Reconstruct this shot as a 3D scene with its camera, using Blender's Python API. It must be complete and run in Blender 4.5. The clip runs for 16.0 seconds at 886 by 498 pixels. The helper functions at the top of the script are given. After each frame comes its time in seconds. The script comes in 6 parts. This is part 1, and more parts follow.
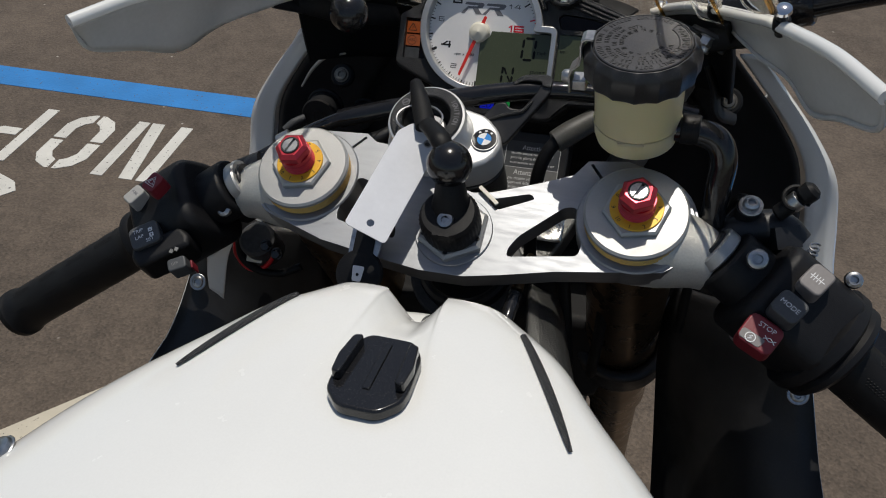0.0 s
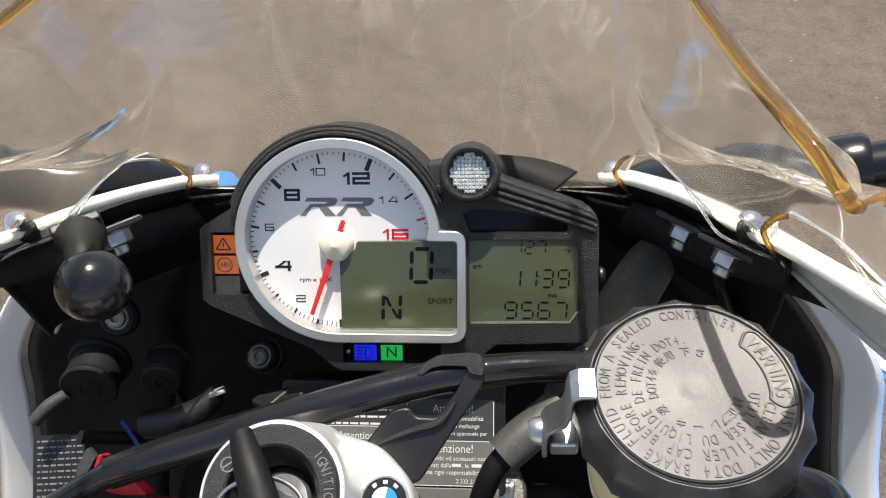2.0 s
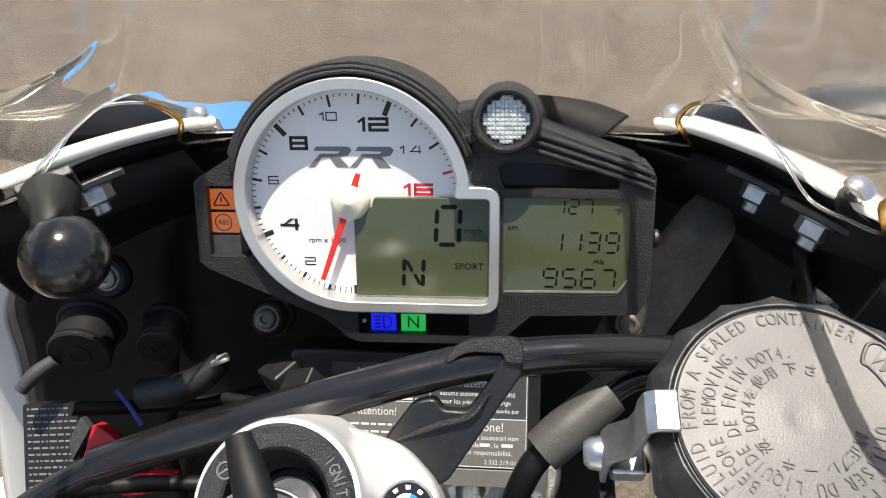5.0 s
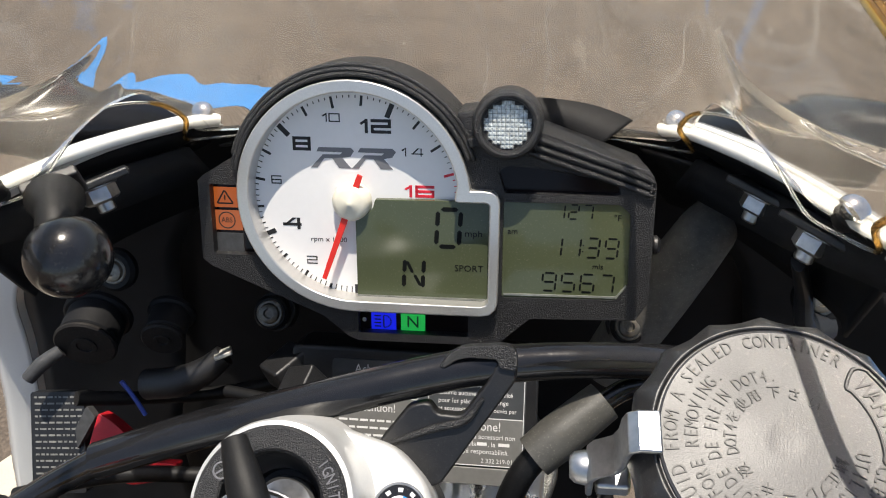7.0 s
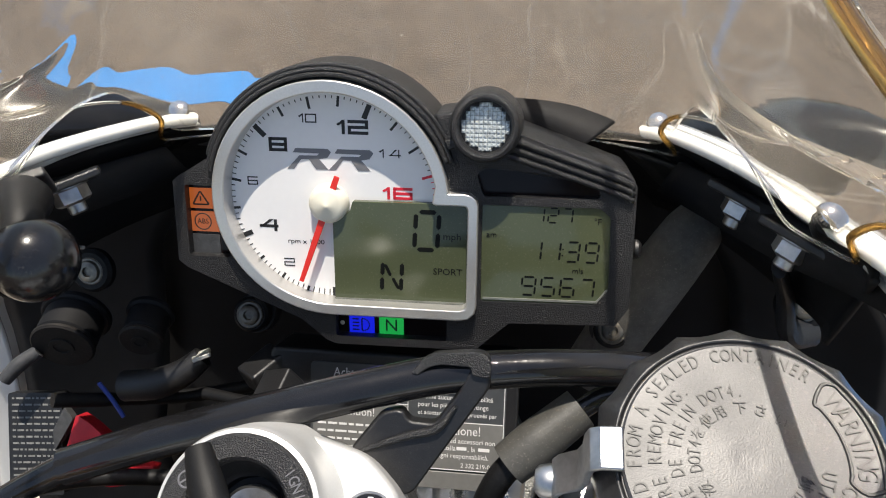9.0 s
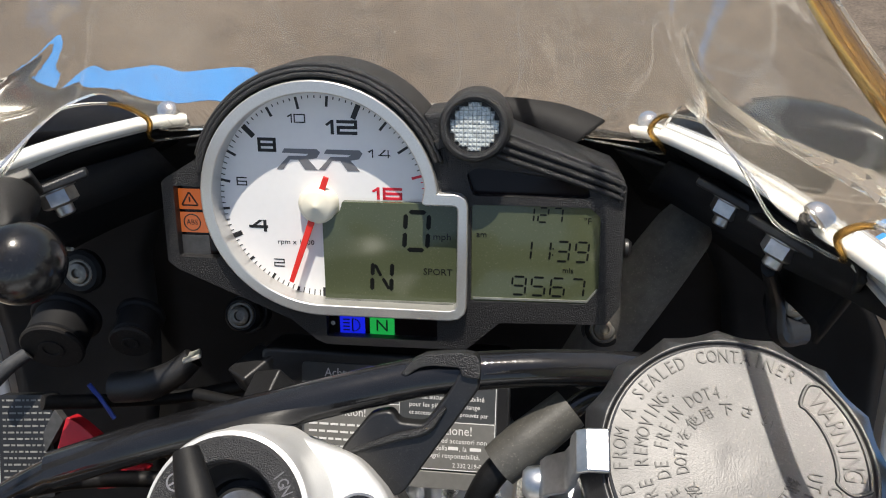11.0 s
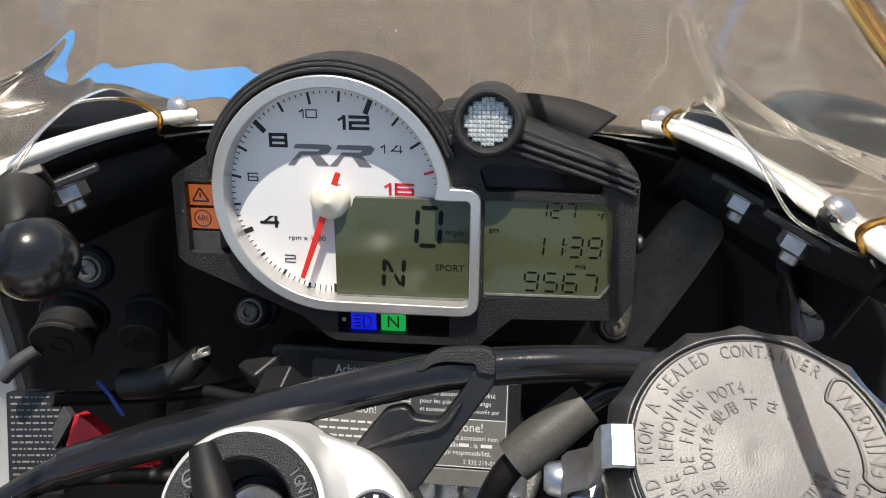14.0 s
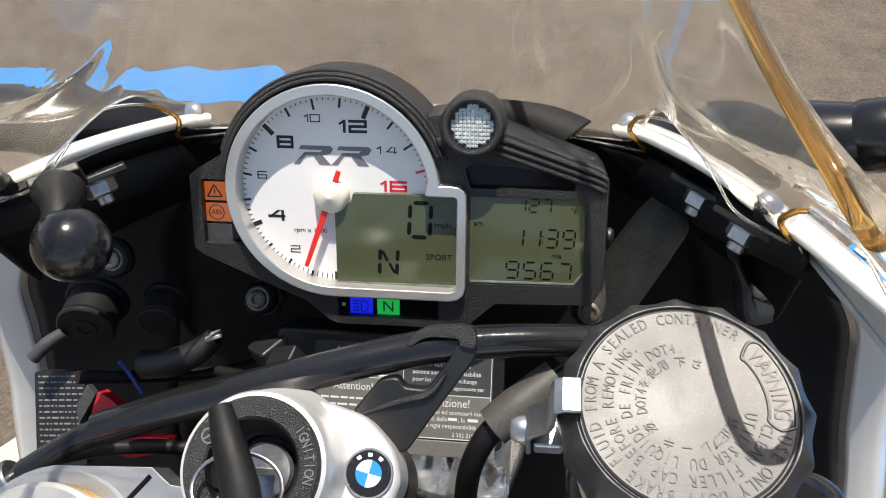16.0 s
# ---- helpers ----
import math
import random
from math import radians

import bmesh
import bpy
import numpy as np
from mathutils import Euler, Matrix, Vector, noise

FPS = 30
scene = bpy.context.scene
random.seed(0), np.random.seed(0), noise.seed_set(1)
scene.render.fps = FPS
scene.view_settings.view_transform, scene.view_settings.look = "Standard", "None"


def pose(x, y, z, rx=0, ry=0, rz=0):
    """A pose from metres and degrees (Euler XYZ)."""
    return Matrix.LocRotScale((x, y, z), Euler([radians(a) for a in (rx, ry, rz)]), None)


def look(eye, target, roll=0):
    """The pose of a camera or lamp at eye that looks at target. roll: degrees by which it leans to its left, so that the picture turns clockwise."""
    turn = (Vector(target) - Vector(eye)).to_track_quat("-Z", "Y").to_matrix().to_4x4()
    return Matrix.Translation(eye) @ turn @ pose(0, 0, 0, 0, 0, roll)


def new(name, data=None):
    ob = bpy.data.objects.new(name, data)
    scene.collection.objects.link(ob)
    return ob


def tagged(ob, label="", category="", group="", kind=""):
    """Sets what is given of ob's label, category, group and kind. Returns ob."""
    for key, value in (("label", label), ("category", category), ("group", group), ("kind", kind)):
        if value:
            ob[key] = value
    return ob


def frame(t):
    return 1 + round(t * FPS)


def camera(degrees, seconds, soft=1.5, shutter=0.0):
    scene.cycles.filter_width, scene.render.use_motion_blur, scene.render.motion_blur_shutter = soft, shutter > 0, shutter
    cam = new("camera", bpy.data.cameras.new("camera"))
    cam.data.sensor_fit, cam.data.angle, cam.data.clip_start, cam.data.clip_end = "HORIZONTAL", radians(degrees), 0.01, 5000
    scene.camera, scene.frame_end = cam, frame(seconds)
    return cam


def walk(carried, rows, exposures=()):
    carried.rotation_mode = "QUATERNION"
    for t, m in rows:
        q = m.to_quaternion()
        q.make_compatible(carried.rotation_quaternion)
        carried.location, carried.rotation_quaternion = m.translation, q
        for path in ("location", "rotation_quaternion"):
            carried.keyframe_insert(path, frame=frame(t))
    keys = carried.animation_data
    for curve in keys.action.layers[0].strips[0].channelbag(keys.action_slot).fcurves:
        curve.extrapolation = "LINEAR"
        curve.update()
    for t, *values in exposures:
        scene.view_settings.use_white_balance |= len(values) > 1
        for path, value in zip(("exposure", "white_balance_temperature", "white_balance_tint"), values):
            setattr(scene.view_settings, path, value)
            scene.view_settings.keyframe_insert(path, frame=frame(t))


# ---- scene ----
cam = camera(60.4, 16.0, 1.05)
PATH = [
    (0, (0.09, -0.349, 1.136), (-0.327, 1.09, -0.188), 1.3),
    (0.5, (0.057, -0.351, 1.168), (-0.095, 1.155, -0.139), 1.2),
    (1, (0.038, -0.317, 1.161), (-0.02, 1.206, -0.135), 1.2),
    (1.3, (0.026, -0.242, 1.145), (-0.018, 1.272, -0.161), 1.3),
    (1.5, (0.022, -0.185, 1.135), (-0.03, 1.323, -0.178), 1.4),
    (1.8, (0.029, -0.117, 1.128), (-0.037, 1.361, -0.218), 1.0),
    (2, (0.026, -0.098, 1.112), (-0.033, 1.391, -0.221), 1.6),
    (2.5, (0.023, -0.073, 1.096), (-0.039, 1.388, -0.268), 1.4),
    (3, (0.024, -0.064, 1.092), (-0.038, 1.36, -0.31), 1.3),
    (3.5, (0.021, -0.061, 1.092), (-0.041, 1.332, -0.342), 1.3),
    (4, (0.016, -0.058, 1.094), (-0.049, 1.311, -0.362), 1.4),
    (4.5, (0.017, -0.058, 1.092), (-0.058, 1.299, -0.376), 1.2),
    (7, (0.023, -0.053, 1.099), (-0.095, 1.256, -0.409), 1.0),
    (7.5, (0.023, -0.055, 1.1), (-0.096, 1.251, -0.41), 1.1),
    (8, (0.027, -0.051, 1.102), (-0.096, 1.252, -0.411), 1.1),
    (8.5, (0.028, -0.049, 1.102), (-0.093, 1.252, -0.412), 1.2),
    (9, (0.031, -0.047, 1.098), (-0.089, 1.251, -0.419), 1.2),
    (9.5, (0.029, -0.045, 1.098), (-0.084, 1.254, -0.418), 1.3),
    (10, (0.033, -0.047, 1.099), (-0.079, 1.25, -0.419), 1.3),
    (12.5, (0.032, -0.043, 1.097), (-0.07, 1.248, -0.427), 1.3),
    (13, (0.03, -0.045, 1.097), (-0.073, 1.245, -0.427), 1.3),
    (13.5, (0.029, -0.046, 1.097), (-0.074, 1.245, -0.427), 1.3),
    (14, (0.028, -0.046, 1.097), (-0.076, 1.243, -0.428), 1.4),
    (14.5, (0.029, -0.046, 1.096), (-0.077, 1.244, -0.429), 1.3),
    (15, (0.029, -0.045, 1.099), (-0.08, 1.246, -0.425), 1.4),
    (15.5, (0.029, -0.046, 1.099), (-0.079, 1.244, -0.426), 1.5),
    (15.8, (0.030, -0.049, 1.102), (-0.079, 1.241, -0.423), 1.5),
    (16, (0.035, -0.069, 1.118), (-0.075, 1.224, -0.404), 1.4),
]
EXPOSURES = [(0.0, -0.68, 6820, 9), (0.5, -0.54, 6820, 9), (1.0, -0.26, 6820, 10), (1.3, 0.0, 6870, 10), (1.6, 0.28, 6970, 10), (2.0, 0.66, 7070, 10), (3.0, 0.90, 7120, 10), (4.5, 0.88, 7120, 10), (7.0, 0.60, 7070, 10), (9.0, 0.53, 7020, 10), (14.0, 0.54, 7020, 10), (15.7, 0.55, 7020, 10), (16.0, 0.64, 7020, 10)]
walk(cam, [(t, look(eye, target, roll)) for t, eye, target, roll in PATH], EXPOSURES)

# ---------------------------------------------------------------- world and light
world = bpy.data.worlds.new("world")
scene.world = world
world.use_nodes = True
wn = world.node_tree
sky = wn.nodes.new("ShaderNodeTexSky")
sky.sky_type = "NISHITA"
sky.sun_disc = False
sky.sun_elevation = radians(76)
sky.sun_rotation = radians(-9)
wn.nodes["Background"].inputs["Strength"].default_value = 0.125
wn.links.new(sky.outputs[0], wn.nodes["Background"].inputs["Color"])

sun = new("sun", bpy.data.lights.new("sun", "SUN"))
sun.data.energy = 4.4
sun.data.angle = radians(0.53)
sun.data.color = (1.0, 0.965, 0.91)
sun.matrix_world = look((-0.16, 1.02, 5.0), (0, 0, 0))

# ---------------------------------------------------------------- frames of reference (millimetres)
# clamp frame: origin in the middle of the upper fork clamp, x right, y ahead, z up; the bike leans 4 degrees to its left
LEAN_M = Matrix.Translation((0, 0, 0.86)) @ pose(0, 0, 0, 0, -4, 0)
MMS = Matrix.Scale(0.001, 4)
CLAMP = LEAN_M @ MMS


def basis(o, x, y, z):
    m = Matrix((x, y, z)).transposed().to_4x4()
    m.translation = Vector(o)
    return m


S24, C24 = math.sin(radians(24)), math.cos(radians(24))
FORK = basis((0, 0, 0), (1, 0, 0), (0, C24, S24), (0, -S24, C24))
S60, C60 = math.sin(radians(60)), math.cos(radians(60))
DIAL = basis((-27.8, 146.8, 35.0), (1, 0, 0), (0, C60, S60), (0, -S60, C60))
IDENT = Matrix.Identity(4)


def along(a, b, roll=0):
    """Frame at a whose z points to b."""
    a, b = Vector(a), Vector(b)
    q = (b - a).to_track_quat("Z", "Y")
    return Matrix.Translation(a) @ q.to_matrix().to_4x4() @ pose(0, 0, 0, 0, 0, roll)


# ---------------------------------------------------------------- materials
MATS = {}


def nodes_of(m):
    m.use_nodes = True
    return m.node_tree, m.node_tree.nodes["Principled BSDF"]


def mat(name, col, rough=0.5, metal=0.0, grain=0.0, gscale=400.0, bump=0.0, bscale=600.0, rvar=0.0, spec=0.5, coat=0.0, wear=0.0, wscale=30.0, stretch=None, dust=0.0):
    """Principled surface with colour grain at two scales, roughness variation and fine relief; scales are per metre."""
    if name in MATS:
        return MATS[name]
    m = bpy.data.materials.new(name)
    nt, bs = nodes_of(m)
    lk = nt.links.new
    tc = nt.nodes.new("ShaderNodeTexCoord")
    src = tc.outputs["Object"]
    if stretch:
        mp = nt.nodes.new("ShaderNodeMapping")
        mp.inputs["Scale"].default_value = stretch
        lk(src, mp.inputs["Vector"])
        src = mp.outputs[0]
    bs.inputs["Base Color"].default_value = (*col, 1)
    bs.inputs["Roughness"].default_value = rough
    bs.inputs["Metallic"].default_value = metal
    bs.inputs["Specular IOR Level"].default_value = spec
    bs.inputs["Coat Weight"].default_value = coat
    bs.inputs["Coat Roughness"].default_value = 0.03

    def noise_tex(scale, detail=4.0):
        n = nt.nodes.new("ShaderNodeTexNoise")
        n.inputs["Scale"].default_value = scale
        n.inputs["Detail"].default_value = detail
        lk(src, n.inputs["Vector"])
        return n

    out = None
    if grain or wear:
        mixes = [(grain, gscale), (wear, wscale)]
        cur = None
        for amount, sc in mixes:
            if not amount:
                continue
            n = noise_tex(sc)
            mr = nt.nodes.new("ShaderNodeMapRange")
            mr.inputs["From Min"].default_value = 0.3
            mr.inputs["From Max"].default_value = 0.7
            mr.inputs["To Min"].default_value = 1 - amount
            mr.inputs["To Max"].default_value = 1 + amount * 0.6
            lk(n.outputs["Fac"], mr.inputs["Value"])
            mx = nt.nodes.new("ShaderNodeVectorMath")
            mx.operation = "SCALE"
            if cur is None:
                mx.inputs[0].default_value = col
            else:
                lk(cur, mx.inputs[0])
            lk(mr.outputs[0], mx.inputs["Scale"])
            cur = mx.outputs[0]
        lk(cur, bs.inputs["Base Color"])
        out = cur
    if dust:
        n = noise_tex(1400.0, 2.0)
        n2 = noise_tex(22.0, 3.0)
        mr = nt.nodes.new("ShaderNodeMapRange")
        mr.inputs["From Min"].default_value, mr.inputs["From Max"].default_value = 0.60, 0.72
        lk(n.outputs["Fac"], mr.inputs["Value"])
        mul = nt.nodes.new("ShaderNodeMath")
        mul.operation = "MULTIPLY"
        lk(mr.outputs[0], mul.inputs[0])
        lk(n2.outputs["Fac"], mul.inputs[1])
        mul2 = nt.nodes.new("ShaderNodeMath")
        mul2.operation = "MULTIPLY"
        mul2.inputs[1].default_value = dust
        lk(mul.outputs[0], mul2.inputs[0])
        mx = nt.nodes.new("ShaderNodeMix")
        mx.data_type = "RGBA"
        lk(mul2.outputs[0], mx.inputs["Factor"])
        if out is None:
            mx.inputs["A"].default_value = (*col, 1)
        else:
            lk(out, mx.inputs["A"])
        mx.inputs["B"].default_value = (0.42, 0.38, 0.33, 1)
        lk(mx.outputs["Result"], bs.inputs["Base Color"])
    if rvar:
        n = noise_tex(60.0, 6.0)
        mr = nt.nodes.new("ShaderNodeMapRange")
        mr.inputs["From Min"].default_value, mr.inputs["From Max"].default_value = 0.3, 0.7
        mr.inputs["To Min"].default_value, mr.inputs["To Max"].default_value = max(0.02, rough - rvar), min(1, rough + rvar)
        lk(n.outputs["Fac"], mr.inputs["Value"])
        lk(mr.outputs[0], bs.inputs["Roughness"])
    if bump:
        n = noise_tex(bscale, 3.0)
        bp = nt.nodes.new("ShaderNodeBump")
        bp.inputs["Strength"].default_value = bump
        bp.inputs["Distance"].default_value = 0.0006
        lk(n.outputs["Fac"], bp.inputs["Height"])
        lk(bp.outputs[0], bs.inputs["Normal"])
    MATS[name] = m
    return m


def glow(name, col, strength, base=(0.02, 0.02, 0.02)):
    m = mat(name, base, 0.35)
    bs = m.node_tree.nodes["Principled BSDF"]
    bs.inputs["Emission Color"].default_value = (*col, 1)
    bs.inputs["Emission Strength"].default_value = strength
    return m


def clear(name, col, rough=0.0, ior=1.49, trans=1.0):
    m = mat(name, col, rough)
    bs = m.node_tree.nodes["Principled BSDF"]
    bs.inputs["Transmission Weight"].default_value = trans
    bs.inputs["IOR"].default_value = ior
    return m


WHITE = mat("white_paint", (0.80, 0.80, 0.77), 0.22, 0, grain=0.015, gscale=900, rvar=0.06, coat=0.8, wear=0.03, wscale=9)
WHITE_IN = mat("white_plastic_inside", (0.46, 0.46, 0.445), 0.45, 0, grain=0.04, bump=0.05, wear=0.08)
BLACK = mat("black_plastic", (0.012, 0.012, 0.013), 0.42, 0, grain=0.15, bump=0.2, bscale=2600, rvar=0.1, dust=0.07)
BLACK_TEX = mat("textured_black_plastic", (0.011, 0.011, 0.012), 0.37, 0, grain=0.2, gscale=2500, bump=1.0, bscale=2300, rvar=0.06, spec=0.6, dust=0.05)
BLACK_GLOSS = mat("gloss_black_plastic", (0.012, 0.012, 0.013), 0.14, 0, bump=0.03, rvar=0.05, dust=0.1)
BLACK_DEEP = mat("matt_black_inner_panel", (0.009, 0.009, 0.010), 0.65, 0, spec=0.25, grain=0.25, gscale=60, bump=0.1, wear=0.3, wscale=14)
LINER = mat("dark_grey_inner_panel", (0.033, 0.034, 0.036), 0.42, 0, grain=0.2, gscale=60, bump=0.1, bscale=1800, wear=0.25, wscale=16, dust=0.06)
DUCT = mat("dusty_grey_duct", (0.12, 0.116, 0.106), 0.75, 0, grain=0.2, gscale=300, bump=0.2, wear=0.3, wscale=40, dust=0.4)
FOIL = mat("heat_foil", (0.62, 0.61, 0.58), 0.3, 1.0, bump=0.5, bscale=300, rvar=0.1)
SLEEVE = mat("grey_rubber_sleeve", (0.055, 0.053, 0.047), 0.5, 0, grain=0.12, gscale=500, bump=0.15, bscale=900, wear=0.2, wscale=60, dust=0.3)
MIRROR_BLACK = mat("sparkling_black_mirror_paint", (0.008, 0.008, 0.009), 0.20, 0, bump=0.06, bscale=2200, rvar=0.04, spec=0.4)
POD = mat("matt_black_switch_plastic", (0.007, 0.007, 0.008), 0.5, 0, grain=0.2, bump=0.25, bscale=2400, spec=0.3)
RUBBER = mat("black_rubber", (0.008, 0.008, 0.0085), 0.5, 0, spec=0.2, grain=0.2, gscale=900, bump=0.14, bscale=3000, rvar=0.1, wear=0.2, wscale=40, dust=0.035)
HOSE = mat("black_hose_sleeve", (0.010, 0.010, 0.011), 0.13, 0, bump=0.08, bscale=700, rvar=0.1, wear=0.3, wscale=50)
ALU = mat("brushed_anodised_aluminium", (0.34, 0.35, 0.365), 0.49, 1.0, grain=0.06, gscale=1400, bump=0.045, bscale=700, rvar=0.08, stretch=(1, 6, 6), wear=0.05, wscale=40)
ALU_CAST = mat("cast_aluminium", (0.52, 0.51, 0.47), 0.5, 0.5, grain=0.08, gscale=800, bump=0.2, bscale=900, rvar=0.1)
ALU_CAP = mat("satin_aluminium", (0.42, 0.42, 0.41), 0.50, 0.8, grain=0.03, gscale=900, bump=0.05, bscale=900, rvar=0.06)
LOCK_ALU = mat("bright_satin_aluminium", (0.66, 0.66, 0.65), 0.45, 0.55, grain=0.03, gscale=1200, bump=0.06, bscale=1500, rvar=0.05, wear=0.04, wscale=60)
FRAME_ALU = mat("sparkling_frame_paint", (0.13, 0.13, 0.125), 0.36, 0.8, grain=0.5, gscale=1400, bump=1.0, bscale=1100)
STEEL = mat("zinc_steel", (0.46, 0.46, 0.46), 0.34, 1.0, grain=0.15, gscale=500, rvar=0.1, wear=0.2, wscale=120)
GOLD = mat("gold_anodised", (0.55, 0.33, 0.10), 0.32, 1.0, grain=0.08, rvar=0.06)
BRONZE = mat("bronze_fork_tube", (0.20, 0.13, 0.07), 0.3, 0.9, grain=0.1, rvar=0.08, wear=0.15, wscale=40)
RED_ANO = mat("red_anodised_aluminium", (0.62, 0.06, 0.08), 0.34, 0.85, grain=0.06, rvar=0.06, wear=0.08, wscale=120)
YELLOW = mat("yellow_scale_ring", (0.72, 0.40, 0.03), 0.45, 0.2, grain=0.06)
INK = mat("black_ink", (0.012, 0.012, 0.012), 0.5)
INK_GREY = mat("grey_ink", (0.16, 0.16, 0.17), 0.4)
DIAL_M = mat("dial_white", (0.82, 0.81, 0.80), 0.5, 0, grain=0.012, wear=0.015, wscale=60)
RED = mat("needle_red", (0.78, 0.03, 0.02), 0.4)
RED_INK = mat("red_ink", (0.68, 0.02, 0.04), 0.45)
CREAM = mat("cream_hub", (0.74, 0.70, 0.58), 0.4, grain=0.02)
LCD = mat("lcd_green_grey", (0.077, 0.090, 0.049), 0.12, 0, grain=0.03, gscale=3000, wear=0.06, wscale=30, dust=0.14, spec=0.4)
LCD_INK = mat("lcd_segment", (0.005, 0.006, 0.005), 0.5, spec=0.15)
SILVER_BEZEL = mat("silver_bezel_paint", (0.575, 0.565, 0.545), 0.34, 0.7, grain=0.05, gscale=1600, bump=0.1, bscale=1800)
FLUID = clear("translucent_reservoir_plastic", (0.88, 0.80, 0.50), 0.40, 1.45, 0.40)
FLUID.node_tree.nodes["Principled BSDF"].inputs["Subsurface Weight"].default_value = 0.6
FLUID.node_tree.nodes["Principled BSDF"].inputs["Subsurface Radius"].default_value = (0.012, 0.010, 0.005)
FLUID.node_tree.nodes["Principled BSDF"].inputs["Subsurface Scale"].default_value = 1.0
CAP_M = mat("reservoir_cap_plastic", (0.020, 0.020, 0.021), 0.40, 0, grain=0.12, gscale=2400, bump=0.10, bscale=3200, rvar=0.05, spec=0.48, dust=0.12, wear=0.15, wscale=45)
SCREEN = clear("smoke_tint_acrylic", (0.955, 0.935, 0.885), 0.0, 1.42)


def dusty(m, low, high, col):
    """A thin film of dust and fine scratches over a clear sheet."""
    nt = m.node_tree
    lk = nt.links.new
    bs, out = nt.nodes["Principled BSDF"], nt.nodes["Material Output"]
    tc, n1, n2 = nt.nodes.new("ShaderNodeTexCoord"), nt.nodes.new("ShaderNodeTexNoise"), nt.nodes.new("ShaderNodeTexNoise")
    mp = nt.nodes.new("ShaderNodeMapping")
    mp.inputs["Scale"].default_value, mp.inputs["Rotation"].default_value = (60, 9, 14), (0.3, 0.5, 0.7)
    lk(tc.outputs["Object"], mp.inputs[0])
    lk(mp.outputs[0], n1.inputs["Vector"])
    lk(tc.outputs["Object"], n2.inputs["Vector"])
    n1.inputs["Scale"].default_value, n2.inputs["Scale"].default_value = 1.0, 9.0
    n1.inputs["Detail"].default_value, n2.inputs["Detail"].default_value = 5.0, 3.0
    mul = nt.nodes.new("ShaderNodeMath")
    mul.operation = "MULTIPLY"
    lk(n1.outputs["Fac"], mul.inputs[0])
    lk(n2.outputs["Fac"], mul.inputs[1])
    mr = nt.nodes.new("ShaderNodeMapRange")
    mr.inputs["From Min"].default_value, mr.inputs["From Max"].default_value = 0.16, 0.40
    mr.inputs["To Min"].default_value, mr.inputs["To Max"].default_value = low, high
    lk(mul.outputs[0], mr.inputs["Value"])
    df, tr = nt.nodes.new("ShaderNodeBsdfDiffuse"), nt.nodes.new("ShaderNodeBsdfTranslucent")
    half, mix = nt.nodes.new("ShaderNodeMixShader"), nt.nodes.new("ShaderNodeMixShader")
    df.inputs["Color"].default_value = tr.inputs["Color"].default_value = (*col, 1)
    lk(df.outputs[0], half.inputs[1])
    lk(tr.outputs[0], half.inputs[2])
    # fine curved scratches
    wv = nt.nodes.new("ShaderNodeTexWave")
    wv.inputs["Scale"].default_value, wv.inputs["Distortion"].default_value, wv.inputs["Detail"].default_value, wv.inputs["Detail Scale"].default_value = 9.0, 9.0, 2.0, 1.2
    lk(tc.outputs["Object"], wv.inputs["Vector"])
    sm = nt.nodes.new("ShaderNodeMapRange")
    sm.inputs["From Min"].default_value, sm.inputs["From Max"].default_value = 0.9965, 1.0
    sm.inputs["To Min"].default_value, sm.inputs["To Max"].default_value = 0.0, 0.16
    lk(wv.outputs["Fac"], sm.inputs["Value"])
    add = nt.nodes.new("ShaderNodeMath")
    lk(mr.outputs[0], add.inputs[0])
    lk(sm.outputs[0], add.inputs[1])
    lk(add.outputs[0], mix.inputs["Fac"])
    lk(bs.outputs[0], mix.inputs[1])
    lk(half.outputs[0], mix.inputs[2])
    lk(mix.outputs[0], out.inputs["Surface"])


dusty(SCREEN, 0.035, 0.125, (0.95, 0.85, 0.72))
EDGE_CLEAR = clear("bright_acrylic_edge", (0.95, 0.92, 0.84), 0.10, 1.45, 0.93)
AMBER = clear("amber_acrylic_edge", (0.80, 0.46, 0.13), 0.08, 1.45, 0.97)
TAG = mat("white_plastic_tag", (0.66, 0.67, 0.70), 0.5, 0, grain=0.02, wear=0.04, wscale=60)
BTN = mat("grey_button", (0.055, 0.058, 0.061), 0.5, 0, grain=0.1, bump=0.2, bscale=2000, dust=0.2)
BTN_LIGHT = mat("pale_grey_button", (0.36, 0.355, 0.335), 0.5, 0, grain=0.05, bump=0.1)
BTN_MID = mat("mid_grey_button", (0.19, 0.175, 0.17), 0.5, 0, grain=0.08, bump=0.1)
# print darkened in its colour, as if it lay in shade
PRINT_DIM = mat("shade_dimmed_print", (0.20, 0.20, 0.19), 0.6, 0, grain=0.3, gscale=400)
RED_BTN = mat("red_button", (0.18, 0.012, 0.020), 0.45, 0, grain=0.1, bump=0.15)
PRINT = mat("white_print", (0.72, 0.72, 0.72), 0.55)
CHROME = mat("polished_steel", (0.72, 0.72, 0.72), 0.14, 1.0, rvar=0.06)
DULL_STEEL = mat("dusty_brown_steel", (0.20, 0.18, 0.15), 0.45, 0.8, grain=0.3, gscale=500, wear=0.3, wscale=90)
STICKER = mat("grey_warning_label", (0.055, 0.06, 0.065), 0.4, 0, grain=0.08, wear=0.12, wscale=60)
STICKER_L = mat("light_grey_label", (0.16, 0.16, 0.155), 0.45, 0, grain=0.08, wear=0.1, wscale=60)
BLUE_ENAMEL = mat("blue_enamel", (0.02, 0.23, 0.62), 0.2)
